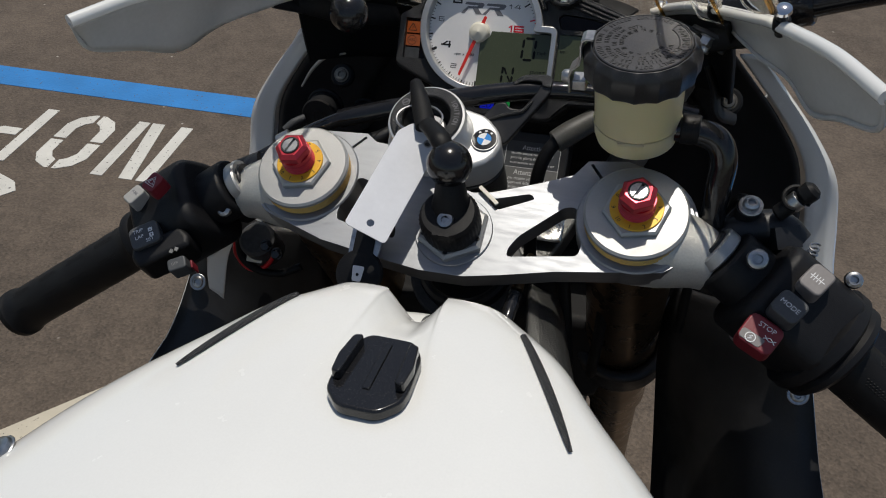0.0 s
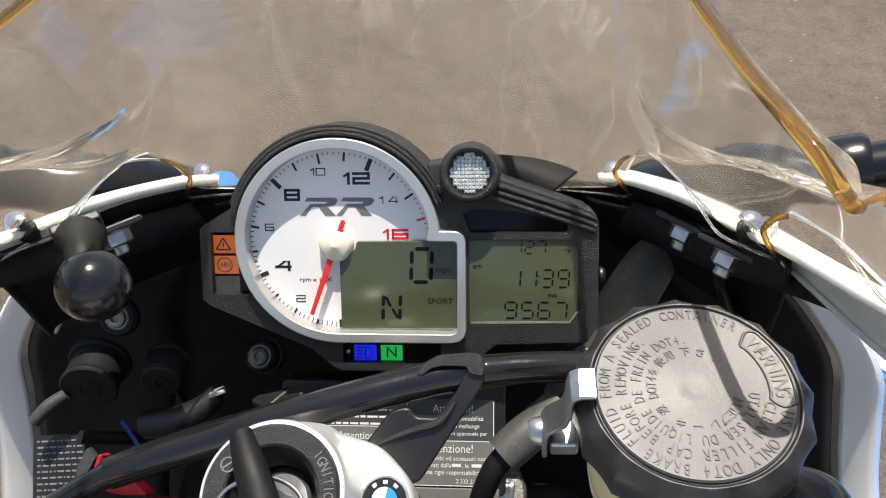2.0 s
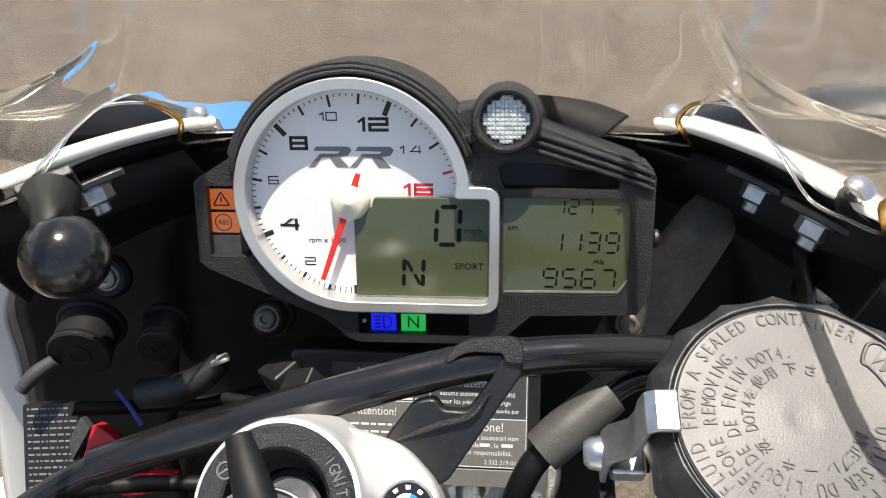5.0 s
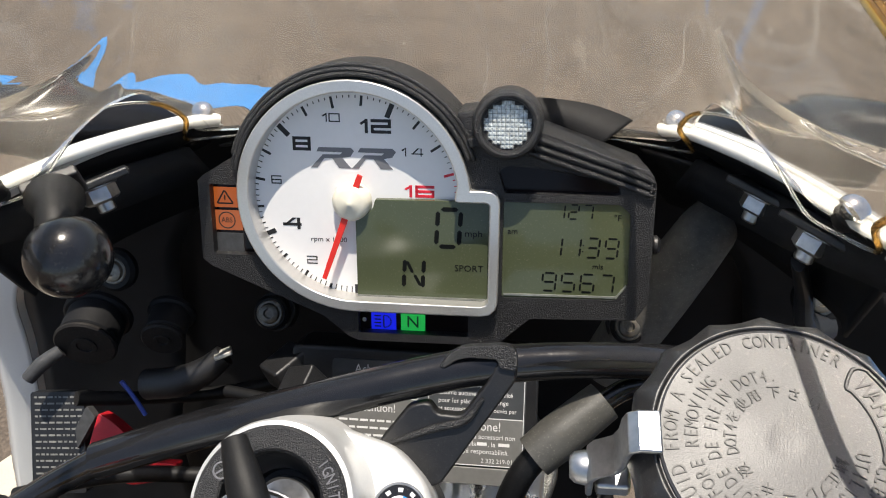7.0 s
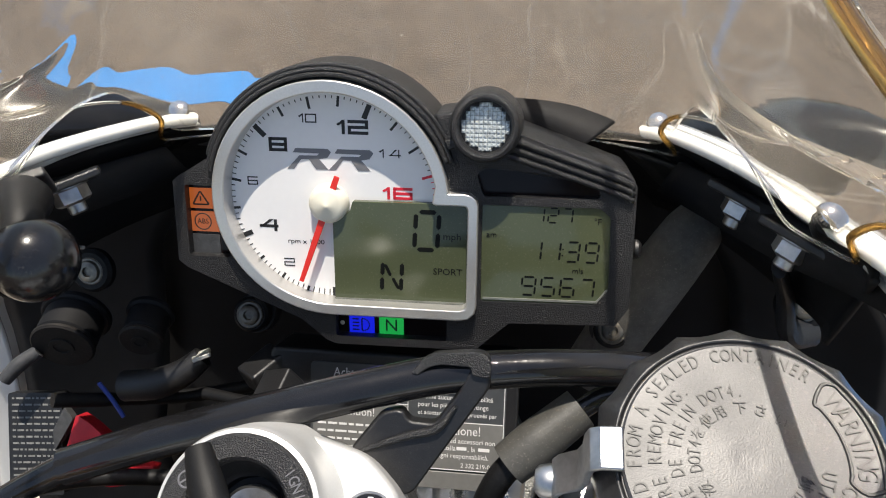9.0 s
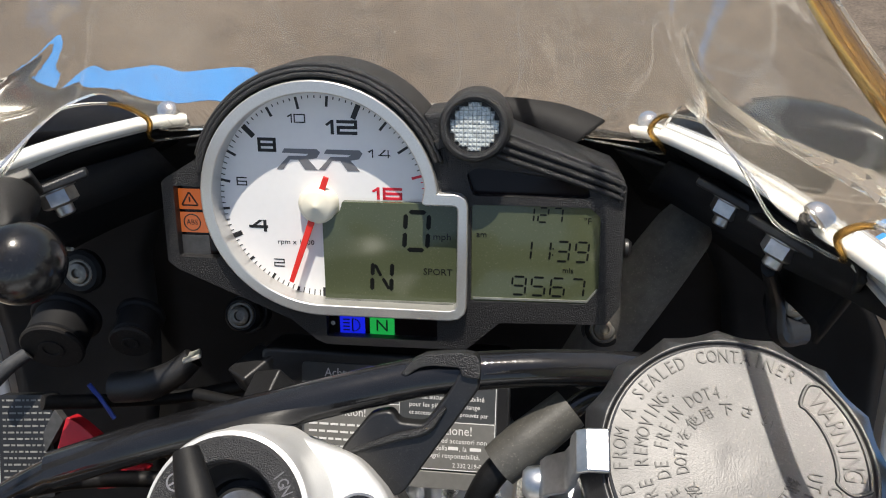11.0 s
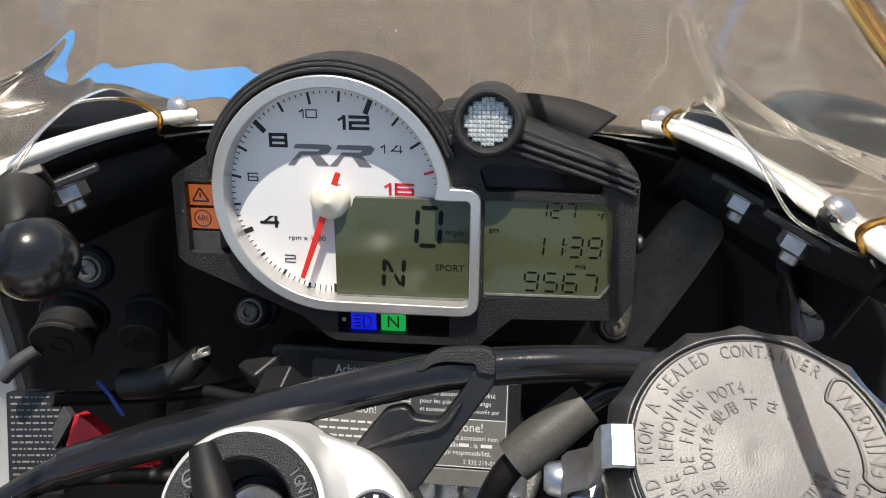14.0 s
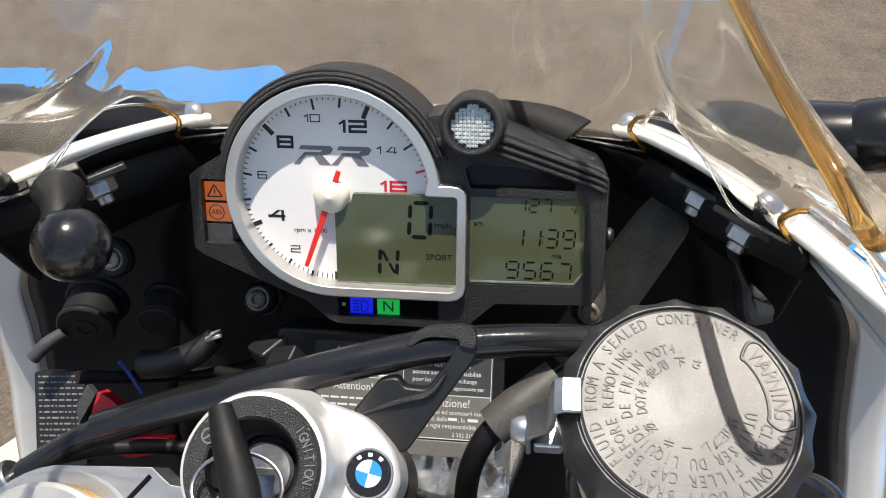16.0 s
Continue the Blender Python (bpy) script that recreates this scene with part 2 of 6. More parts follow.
WHITE_ENAMEL = mat("white_enamel", (0.8, 0.8, 0.8), 0.2)
RED_WIRE = mat("red_wire", (0.55, 0.01, 0.02), 0.35)
BLUE_WIRE = mat("blue_wire", (0.03, 0.07, 0.35), 0.4)
SHADE_GREY = mat("dusty_dark_grey_panel", (0.045, 0.046, 0.048), 0.6, 0, grain=0.3, gscale=300, bump=0.3, bscale=700, wear=0.3, wscale=25)

# ---------------------------------------------------------------- building helpers
WORLD_OF = {}


def thing(name, origin, label, category, group=""):
    """Top-level empty for a thing; origin in clamp millimetres."""
    e = new(name)
    e.empty_display_size = 0.01
    m = LEAN_M @ Matrix.Translation(Vector(origin) * 0.001)
    e.matrix_world = m
    WORLD_OF[e.name] = m
    return tagged(e, label, category, group)


def smooth(me, angle=35):
    me.polygons.foreach_set("use_smooth", [True] * len(me.polygons))
    me.set_sharp_from_angle(angle=radians(angle))


def part(name, bm, material, parent, label="", at=IDENT, bevel=0.0, segs=2, solid=0.0, flat=False, thick_dir=-1):
    """One mesh object under a thing or a part; bm in millimetres of the frame `at`."""
    bmesh.ops.recalc_face_normals(bm, faces=bm.faces[:]) if not solid else None
    me = bpy.data.meshes.new(name)
    bm.to_mesh(me)
    bm.free()
    ob = new(name, me)
    pw = WORLD_OF[parent.name]
    me.transform(pw.inverted() @ CLAMP @ at)
    if not flat:
        smooth(me)
    me.materials.append(material)
    if material.name in ("smoke_tint_acrylic", "clear_cover"):
        ob.visible_shadow = False
    ob.parent = parent
    WORLD_OF[ob.name] = pw
    if solid:
        md = ob.modifiers.new("solid", "SOLIDIFY")
        md.thickness, md.offset = solid * 0.001, thick_dir
    if bevel:
        md = ob.modifiers.new("bevel", "BEVEL")
        md.width, md.segments, md.limit_method, md.angle_limit = bevel * 0.001, segs, "ANGLE", radians(40)
        md.harden_normals = True
    return tagged(ob, label)


def join(*bms):
    out = bms[0]
    for b in bms[1:]:
        me = bpy.data.meshes.new("tmp")
        b.to_mesh(me)
        b.free()
        out.from_mesh(me)
        bpy.data.meshes.remove(me)
    return out


def moved(bm, m):
    bmesh.ops.transform(bm, matrix=m, verts=bm.verts[:])
    return bm


def from_pd(verts, faces):
    me = bpy.data.meshes.new("tmp")
    me.from_pydata([tuple(v) for v in verts], [], faces)
    bm = bmesh.new()
    bm.from_mesh(me)
    bpy.data.meshes.remove(me)
    return bm


def lathe(profile, seg=48, waves=0, depth=0.0, beyond=27.0):
    """Revolve (r, z) pairs round z; waves/depth scallop the wall where its radius is past `beyond`."""
    vs, fs = [], []
    k = len(profile)
    for i in range(seg):
        a = 2 * math.pi * i / seg
        for r, z in profile:
            rr = r - depth * math.sin(math.pi * (waves * i / seg % 1.0)) if waves and r > beyond else r
            vs.append((rr * math.cos(a), rr * math.sin(a), z))
    for i in range(seg):
        for j in range(k - 1):
            a, b = i * k + j, ((i + 1) % seg) * k + j
            fs.append((a, b, b + 1, a + 1))
    bm = from_pd(vs, fs)
    bmesh.ops.remove_doubles(bm, verts=bm.verts[:], dist=1e-4)
    bad = [f for f in bm.faces if f.calc_area() < 1e-7]
    bmesh.ops.delete(bm, geom=bad, context="FACES")
    return bm


def rod(r, z0, z1, seg=32, ch=0.6):
    return lathe([(0, z0), (r - ch, z0), (r, z0 + ch), (r, z1 - ch), (r - ch, z1), (0, z1)], seg)


def ring(r0, r1, z0, z1, seg=48, ch=0.4):
    return lathe([(r0, z0), (r1 - ch, z0), (r1, z0 + ch), (r1, z1 - ch), (r1 - ch, z1), (r0 + ch, z1), (r0, z1 - ch), (r0, z0)], seg)


def hexa(r, z0, z1, ch=0.8, n=6, turn=0.0):
    prof = [(0, z0), (r, z0), (r, z1 - ch), (r - ch * 1.4, z1), (0, z1)]
    return moved(lathe(prof, n), pose(0, 0, 0, 0, 0, turn))


def box(x0, x1, y0, y1, z0, z1):
    return from_pd([(x, y, z) for z in (z0, z1) for y in (y0, y1) for x in (x0, x1)],
                   [(0, 2, 3, 1), (4, 5, 7, 6), (0, 1, 5, 4), (2, 6, 7, 3), (0, 4, 6, 2), (1, 3, 7, 5)])


def plate(outline, z0, z1, holes=()):
    """Extruded polygon with holes."""
    bm = bmesh.new()
    edges = []
    for loop in (outline, *holes):
        vs = [bm.verts.new((x, y, z0)) for x, y in loop]
        edges += [bm.edges.new((vs[i], vs[(i + 1) % len(vs)])) for i in range(len(vs))]
    bmesh.ops.triangle_fill(bm, use_beauty=True, use_dissolve=False, edges=edges)
    ex = bmesh.ops.extrude_face_region(bm, geom=bm.faces[:])
    vs = [g for g in ex["geom"] if isinstance(g, bmesh.types.BMVert)]
    bmesh.ops.translate(bm, vec=(0, 0, z1 - z0), verts=vs)
    bmesh.ops.recalc_face_normals(bm, faces=bm.faces[:])
    bmesh.ops.dissolve_limit(bm, angle_limit=radians(1), verts=bm.verts[:], edges=bm.edges[:])
    return bm


def arc(cx, cy, r, a0, a1, n=12):
    return [(cx + r * math.cos(radians(a0 + (a1 - a0) * i / n)), cy + r * math.sin(radians(a0 + (a1 - a0) * i / n))) for i in range(n + 1)]


def sector(cx, cy, r0, r1, a0, a1, z0, z1, n=48):
    """Curved bar: part of a ring."""
    vs = []
    for i in range(n + 1):
        a = radians(a0 + (a1 - a0) * i / n)
        vs += [(cx + r * math.cos(a), cy + r * math.sin(a), z) for r, z in ((r0, z0), (r1, z0), (r1, z1), (r0, z1))]
    fs = [(4 * i + j, 4 * i + (j + 1) % 4, 4 * i + 4 + (j + 1) % 4, 4 * i + 4 + j) for i in range(n) for j in range(4)]
    return from_pd(vs, fs + [(3, 2, 1, 0), (4 * n, 4 * n + 1, 4 * n + 2, 4 * n + 3)])


def rounded(pts, r, n=4):
    """Round the corners of a polygon."""
    out = []
    k = len(pts)
    for i in range(k):
        p, a, b = Vector(pts[i]), Vector(pts[i - 1]), Vector(pts[(i + 1) % k])
        rr = min(r, (a - p).length * 0.45, (b - p).length * 0.45)
        p0, p1 = p + (a - p).normalized() * rr, p + (b - p).normalized() * rr
        for j in range(n + 1):
            t = j / n
            q = p0 * (1 - t) ** 2 + p * 2 * t * (1 - t) + p1 * t * t
            out.append((q.x, q.y))
    return out


def spline(pts, n=8, closed=False):
    """Catmull-Rom through the points."""
    P = [Vector(p) for p in pts]
    k = len(P)
    out = []
    for i in range(k if closed else k - 1):
        if closed:
            a, b, c, d = P[(i - 1) % k], P[i], P[(i + 1) % k], P[(i + 2) % k]
        else:
            b, c = P[i], P[i + 1]
            a = P[i - 1] if i else b * 2 - c
            d = P[i + 2] if i + 2 < k else c * 2 - b
        for j in range(n):
            t = j / n
            out.append(0.5 * ((2 * b) + (c - a) * t + (2 * a - 5 * b + 4 * c - d) * t * t + (3 * b - a - 3 * c + d) * t ** 3))
    if not closed:
        out.append(P[-1].copy())
    return out


def tube(pts, r, seg=16, n=8, smooth_path=True, flat=1.0):
    """Round (or flattened) tube along a path; r a number or one per control point."""
    path = spline(pts, n) if smooth_path else [Vector(p) for p in pts]
    k = len(path)
    if isinstance(r, (int, float)):
        rad = [r] * k
    else:
        rad = [r[min(int(i / (k - 1) * (len(r) - 1)), len(r) - 2)] * (1 - (i / (k - 1) * (len(r) - 1)) % 1 if i < k - 1 else 0) +
               r[min(int(i / (k - 1) * (len(r) - 1)), len(r) - 2) + 1] * ((i / (k - 1) * (len(r) - 1)) % 1 if i < k - 1 else 1) for i in range(k)]
    vs, fs = [], []
    up = None
    for i, p in enumerate(path):
        d = (path[min(i + 1, k - 1)] - path[max(i - 1, 0)]).normalized()
        if up is None:
            up = Vector((0, 0, 1)) if abs(d.z) < 0.9 else Vector((1, 0, 0))
        side = d.cross(up).normalized()
        up = side.cross(d).normalized()
        for j in range(seg):
            a = 2 * math.pi * j / seg
            vs.append(p + side * (rad[i] * math.cos(a)) + up * (rad[i] * flat * math.sin(a)))
    for i in range(k - 1):
        for j in range(seg):
            a, b = i * seg + j, i * seg + (j + 1) % seg
            fs.append((a, b, b + seg, a + seg))
    fs.append(tuple(range(seg))[::-1])
    fs.append(tuple(range((k - 1) * seg, k * seg)))
    return from_pd(vs, fs)


def sheet(rows, n=1):
    """Surface through a grid of points (rows of equal length)."""
    k = len(rows[0])
    vs = [p for row in rows for p in row]
    fs = [(i * k + j, i * k + j + 1, (i + 1) * k + j + 1, (i + 1) * k + j) for i in range(len(rows) - 1) for j in range(k - 1)]
    return from_pd(vs, fs)


def smooth_sheet(rows, nu=6, nv=6):
    """The same, splined both ways."""
    fine = [spline(r, nv) for r in rows]
    cols = [spline([row[j] for row in fine], nu) for j in range(len(fine[0]))]
    return sheet([[cols[j][i] for j in range(len(cols))] for i in range(len(cols[0]))])


def ball(r, c=(0, 0, 0), seg=32, sq=(1, 1, 1)):
    bm = bmesh.new()
    bmesh.ops.create_uvsphere(bm, u_segments=seg, v_segments=seg // 2, radius=r)
    bmesh.ops.scale(bm, vec=sq, verts=bm.verts[:])
    return moved(bm, Matrix.Translation(c))


def lettering(text, size, at=IDENT, depth=0.15, align="CENTER", sx=1.0, shear=0.0, spacing=1.0):
    """Raised letters of the built-in font, height of capitals about 0.7 of size."""
    cu = bpy.data.curves.new("tmp", "FONT")
    cu.body, cu.size, cu.extrude, cu.align_x, cu.align_y = text, size, depth, align, "CENTER"
    cu.shear, cu.space_character, cu.resolution_u = shear, spacing, 2
    tmp = new("tmp", cu)
    me = bpy.data.meshes.new_from_object(tmp.evaluated_get(bpy.context.evaluated_depsgraph_get()))
    bpy.data.objects.remove(tmp)
    bpy.data.curves.remove(cu)
    bm = bmesh.new()
    bm.from_mesh(me)
    bpy.data.meshes.remove(me)
    bmesh.ops.scale(bm, vec=(sx, 1, 1), verts=bm.verts[:])
    return moved(bm, at)


def screw_head(parent, name, at, r=5.0, h=2.5, material=None, washer=0.0):
    """Button-head screw with a hexagon socket."""
    m = material or STEEL
    bm = lathe([(r * 0.42, h * 0.45), (r * 0.45, h * 0.98), (r * 0.62, h), (r * 0.9, h * 0.75), (r, h * 0.25), (r, 0), (0, 0)], 28)
    sock = lathe([(0, h * 0.4), (r * 0.44, h * 0.4)], 6)
    ob = part(name, join(bm, sock), m, parent, at=at)
    if washer:
        part("washer", ring(r * 0.8, washer, -0.8, 0.4, 32), m, ob, at=at)
    return ob


def hex_nut(parent, name, at, r=6.5, h=6.0, bolt=True, flange=True):
    bm = hexa(r, 0, h, 0.9)
    if flange:
        bm = join(bm, rod(r * 1.2, -1.2, 0.6, 28, 0.4))
    ob = part(name, bm, STEEL, parent, at=at)
    if bolt:
        part("stud", rod(r * 0.5, h - 0.5, h + 3.5, 20, 0.6), STEEL, ob, at=at)
    return ob

# ---------------------------------------------------------------- ground
def asphalt():
    m = bpy.data.materials.new("worn_asphalt")
    nt, bs = nodes_of(m)
    lk = nt.links.new
    tc = nt.nodes.new("ShaderNodeTexCoord")

    def tex(kind, scale, detail=6.0):
        n = nt.nodes.new(kind)
        n.inputs["Scale"].default_value = scale
        if kind == "ShaderNodeTexNoise":
            n.inputs["Detail"].default_value = detail
            n.inputs["Roughness"].default_value = 0.65
        lk(tc.outputs["Object"], n.inputs["Vector"])
        return n

    big, mid, fine = tex("ShaderNodeTexNoise", 2.2), tex("ShaderNodeTexNoise", 14.0), tex("ShaderNodeTexNoise", 160.0)
    vor = tex("ShaderNodeTexVoronoi", 190.0)
    vor2 = tex("ShaderNodeTexVoronoi", 21.0)
    ramp = nt.nodes.new("ShaderNodeValToRGB")
    ramp.color_ramp.elements[0].position, ramp.color_ramp.elements[1].position = 0.28, 0.75
    ramp.color_ramp.elements[0].color = (0.0335, 0.025, 0.0183, 1)
    ramp.color_ramp.elements[1].color = (0.142, 0.108, 0.080, 1)
    add = nt.nodes.new("ShaderNodeMath")
    add.operation = "MULTIPLY_ADD"
    add.inputs[1].default_value = 0.55
    lk(fine.outputs["Fac"], add.inputs[0])
    sc = nt.nodes.new("ShaderNodeMath")
    sc.operation = "MULTIPLY_ADD"
    sc.inputs[1].default_value = 0.5
    lk(mid.outputs["Fac"], sc.inputs[0])
    sc2 = nt.nodes.new("ShaderNodeMath")
    sc2.operation = "MULTIPLY"
    sc2.inputs[1].default_value = 0.42
    lk(big.outputs["Fac"], sc2.inputs[0])
    lk(sc2.outputs[0], sc.inputs[2])
    lk(sc.outputs[0], add.inputs[2])
    grit = nt.nodes.new("ShaderNodeSeparateColor")
    lk(vor.outputs["Color"], grit.inputs[0])
    gm = nt.nodes.new("ShaderNodeMath")
    gm.operation = "MULTIPLY_ADD"
    gm.inputs[1].default_value = 0.17
    lk(grit.outputs[0], gm.inputs[0])
    lk(add.outputs[0], gm.inputs[2])
    off = nt.nodes.new("ShaderNodeMath")
    off.operation = "SUBTRACT"
    off.inputs[1].default_value = 0.255
    lk(gm.outputs[0], off.inputs[0])
    lk(off.outputs[0], ramp.inputs[0])
    # pale chips of stone
    chip = nt.nodes.new("ShaderNodeMapRange")
    chip.inputs["From Min"].default_value, chip.inputs["From Max"].default_value = 0.10, 0.03
    lk(vor2.outputs["Distance"], chip.inputs["Value"])
    sep = nt.nodes.new("ShaderNodeSeparateColor")
    lk(vor2.outputs["Color"], sep.inputs[0])
    pick = nt.nodes.new("ShaderNodeMath")
    pick.operation = "GREATER_THAN"
    pick.inputs[1].default_value = 0.88
    lk(sep.outputs[0], pick.inputs[0])
    mul = nt.nodes.new("ShaderNodeMath")
    mul.operation = "MULTIPLY"
    lk(chip.outputs[0], mul.inputs[0])
    lk(pick.outputs[0], mul.inputs[1])
    mx = nt.nodes.new("ShaderNodeMix")
    mx.data_type = "RGBA"
    lk(mul.outputs[0], mx.inputs["Factor"])
    lk(ramp.outputs[0], mx.inputs["A"])
    mx.inputs["B"].default_value = (0.42, 0.38, 0.33, 1)
    lk(mx.outputs["Result"], bs.inputs["Base Color"])
    bs.inputs["Roughness"].default_value = 0.85
    bp = nt.nodes.new("ShaderNodeBump")
    bp.inputs["Strength"].default_value = 0.45
    bp.inputs["Distance"].default_value = 0.004
    hs = nt.nodes.new("ShaderNodeMath")
    lk(vor.outputs["Distance"], hs.inputs[0])
    lk(fine.outputs["Fac"], hs.inputs[1])
    lk(hs.outputs[0], bp.inputs["Height"])
    lk(bp.outputs[0], bs.inputs["Normal"])
    return m


def road_paint(name, col, holes=0.62):
    """Worn paint through which the asphalt shows in specks."""
    m = bpy.data.materials.new(name)
    nt, bs = nodes_of(m)
    lk = nt.links.new
    tc = nt.nodes.new("ShaderNodeTexCoord")
    n1, n2 = nt.nodes.new("ShaderNodeTexNoise"), nt.nodes.new("ShaderNodeTexNoise")
    n1.inputs["Scale"].default_value, n1.inputs["Detail"].default_value = 120.0, 5.0
    n2.inputs["Scale"].default_value, n2.inputs["Detail"].default_value = 9.0, 4.0
    for n in (n1, n2):
        lk(tc.outputs["Object"], n.inputs["Vector"])
    mr = nt.nodes.new("ShaderNodeMapRange")
    mr.inputs["From Min"].default_value, mr.inputs["From Max"].default_value = holes, holes + 0.06
    lk(n1.outputs["Fac"], mr.inputs["Value"])
    var = nt.nodes.new("ShaderNodeMapRange")
    var.inputs["To Min"].default_value, var.inputs["To Max"].default_value = 0.62, 1.18
    lk(n2.outputs["Fac"], var.inputs["Value"])
    sc = nt.nodes.new("ShaderNodeVectorMath")
    sc.operation = "SCALE"
    sc.inputs[0].default_value = col
    lk(var.outputs[0], sc.inputs["Scale"])
    mx = nt.nodes.new("ShaderNodeMix")
    mx.data_type = "RGBA"
    lk(mr.outputs[0], mx.inputs["Factor"])
    lk(sc.outputs[0], mx.inputs["A"])
    mx.inputs["B"].default_value = (0.09, 0.08, 0.07, 1)
    lk(mx.outputs["Result"], bs.inputs["Base Color"])
    bs.inputs["Roughness"].default_value = 0.65
    bp = nt.nodes.new("ShaderNodeBump")
    bp.inputs["Strength"].default_value, bp.inputs["Distance"].default_value = 0.5, 0.003
    lk(n1.outputs["Fac"], bp.inputs["Height"])
    lk(bp.outputs[0], bs.inputs["Normal"])
    return m


def flat_object(name, bm, material, label, category, kind="structure"):
    me = bpy.data.meshes.new(name)
    bmesh.ops.recalc_face_normals(bm, faces=bm.faces[:])
    bm.to_mesh(me)
    bm.free()
    me.materials.append(material)
    return tagged(new(name, me), label, category, "", kind)


gb = bmesh.new()
bmesh.ops.create_grid(gb, x_segments=40, y_segments=40, size=400)
flat_object("ground", gb, asphalt(), "worn brown-grey asphalt of a parking lot", "ground")
P_BLUE = road_paint("blue_road_paint", (0.016, 0.205, 0.54), 0.64)
P_WHITE = road_paint("white_road_paint", (0.66, 0.64, 0.58), 0.64)
P_CREAM = road_paint("cream_road_paint", (0.56, 0.50, 0.39), 0.66)


def paint(name, outline, material, label, category, z=0.0, holes=()):
    """Thin layer of road paint over the asphalt, outline in metres."""
    return flat_object(name, plate(outline, z, z + 0.0014, holes), material, label, category)


def stripe(a, b, w):
    a, b = Vector(a), Vector(b)
    n = (b - a).normalized().orthogonal() * (w / 2)
    return [tuple(a + n), tuple(b + n), tuple(b - n), tuple(a - n)]


# blue bay line ahead, with its white stencil letters (upside down from the saddle), and the marked box beside the bike
paint("road_line", stripe((-6.0, 0.86), (-0.33, 1.348), 0.098), P_BLUE, "straight blue line painted on the asphalt", "road marking")
TXT = Matrix.Translation((-1.045, 1.02, 0.0)) @ pose(0, 0, 0, 0, 0, 180 + 5.0)


def stencil(name, outline, label):
    pts = [TXT @ Vector((x, y, 0)) for x, y in outline]
    paint(name, [(p.x, p.y) for p in pts], P_WHITE, label, "road marking")


def letter_group(strokes, label):
    for o in strokes:
        stencil("stencil_letter_stroke", o, label)


# strokes run along the reading direction of the stencil; height of a letter 0.25 m
H0, H1 = -0.125, 0.125
letter_group([[(0.0, H0), (0.034, H0), (0.034, H1), (0.0, H1)], [(0.044, H1), (0.080, H1), (0.118, H0), (0.082, H0)], [(0.125, H0), (0.158, H0), (0.158, H1), (0.125, H1)]], "white stencilled letter N on the asphalt")
ox = 0.20
for s in (0, 1):
    o = []
    for (x, y) in [(0.0, 0.005), (0.0, 0.07), (0.02, 0.105), (0.055, H1), (0.066, H1), (0.066, 0.088), (0.05, 0.078), (0.036, 0.055), (0.036, 0.005)]:
        o.append((ox + (0.142 - x if s else x), y))
    letter_group([o], "white stencilled letter O on the asphalt")
    letter_group([[(x, -y) for x, y in o]], "white stencilled letter O on the asphalt")
ox = 0.40
letter_group([[(ox, H0), (ox + 0.034, H0), (ox + 0.034, H1), (ox, H1)],
              [(ox + 0.044, H1), (ox + 0.10, H1), (ox + 0.145, 0.09), (ox + 0.145, 0.02), (ox + 0.10, -0.02), (ox + 0.044, -0.02), (ox + 0.044, 0.012), (ox + 0.085, 0.012), (ox + 0.108, 0.03), (ox + 0.108, 0.075), (ox + 0.085, 0.092), (ox + 0.044, 0.092)]],
             "white stencilled letter P on the asphalt")
BX = Matrix.Translation((0.747, 0.969, 0)) @ pose(0, 0, 0, 0, 0, 36.0)


def boxed(name, outline, material, label, z):
    pts = [BX @ Vector((x, y, 0)) for x, y in outline]
    paint(name, [(p.x, p.y) for p in pts], material, label, "road marking", z)


boxed("painted_square", [(-0.012, -1.25), (1.25, -1.25), (1.25, 0.012), (-0.012, 0.012)], P_BLUE, "blue square of an accessible bay painted on asphalt", 0.0)
boxed("painted_corner", [(0, 0), (0.252, 0), (0.252, -0.055), (0.056, -0.055), (0.056, -0.30), (0, -0.30)], P_WHITE, "white corner bracket on the blue painted square", 0.0042)
boxed("painted_corner", [(0.42, 0), (0.9, 0), (0.9, -0.055), (0.42, -0.055)], P_WHITE, "white border dash on the blue painted square", 0.0042)
paint("stencil_letter_stroke", [(-1.46, 0.83), (-1.344, 0.797), (-1.317, 0.767), (-1.339, 0.736), (-1.44, 0.70)], P_WHITE, "white stencilled stroke of the next word", "road marking")
paint("kerb_line", stripe((-2.6, -1.98), (0.02, 1.16), 0.11), P_CREAM, "broad worn cream line on the asphalt", "road marking")

# ---------------------------------------------------------------- the motorcycle
bike = new("motorcycle")
bike.empty_display_size = 0.1
BIKE_M = LEAN_M @ Matrix.Translation((0, 0, -0.86))
bike.matrix_world = BIKE_M
WORLD_OF[bike.name] = BIKE_M
tagged(bike, "white sport motorcycle with black cockpit, parked on asphalt and leaning slightly", "motorcycle")


def mirrored(pts, s):
    return [(s * x, y, z) for x, y, z in pts]


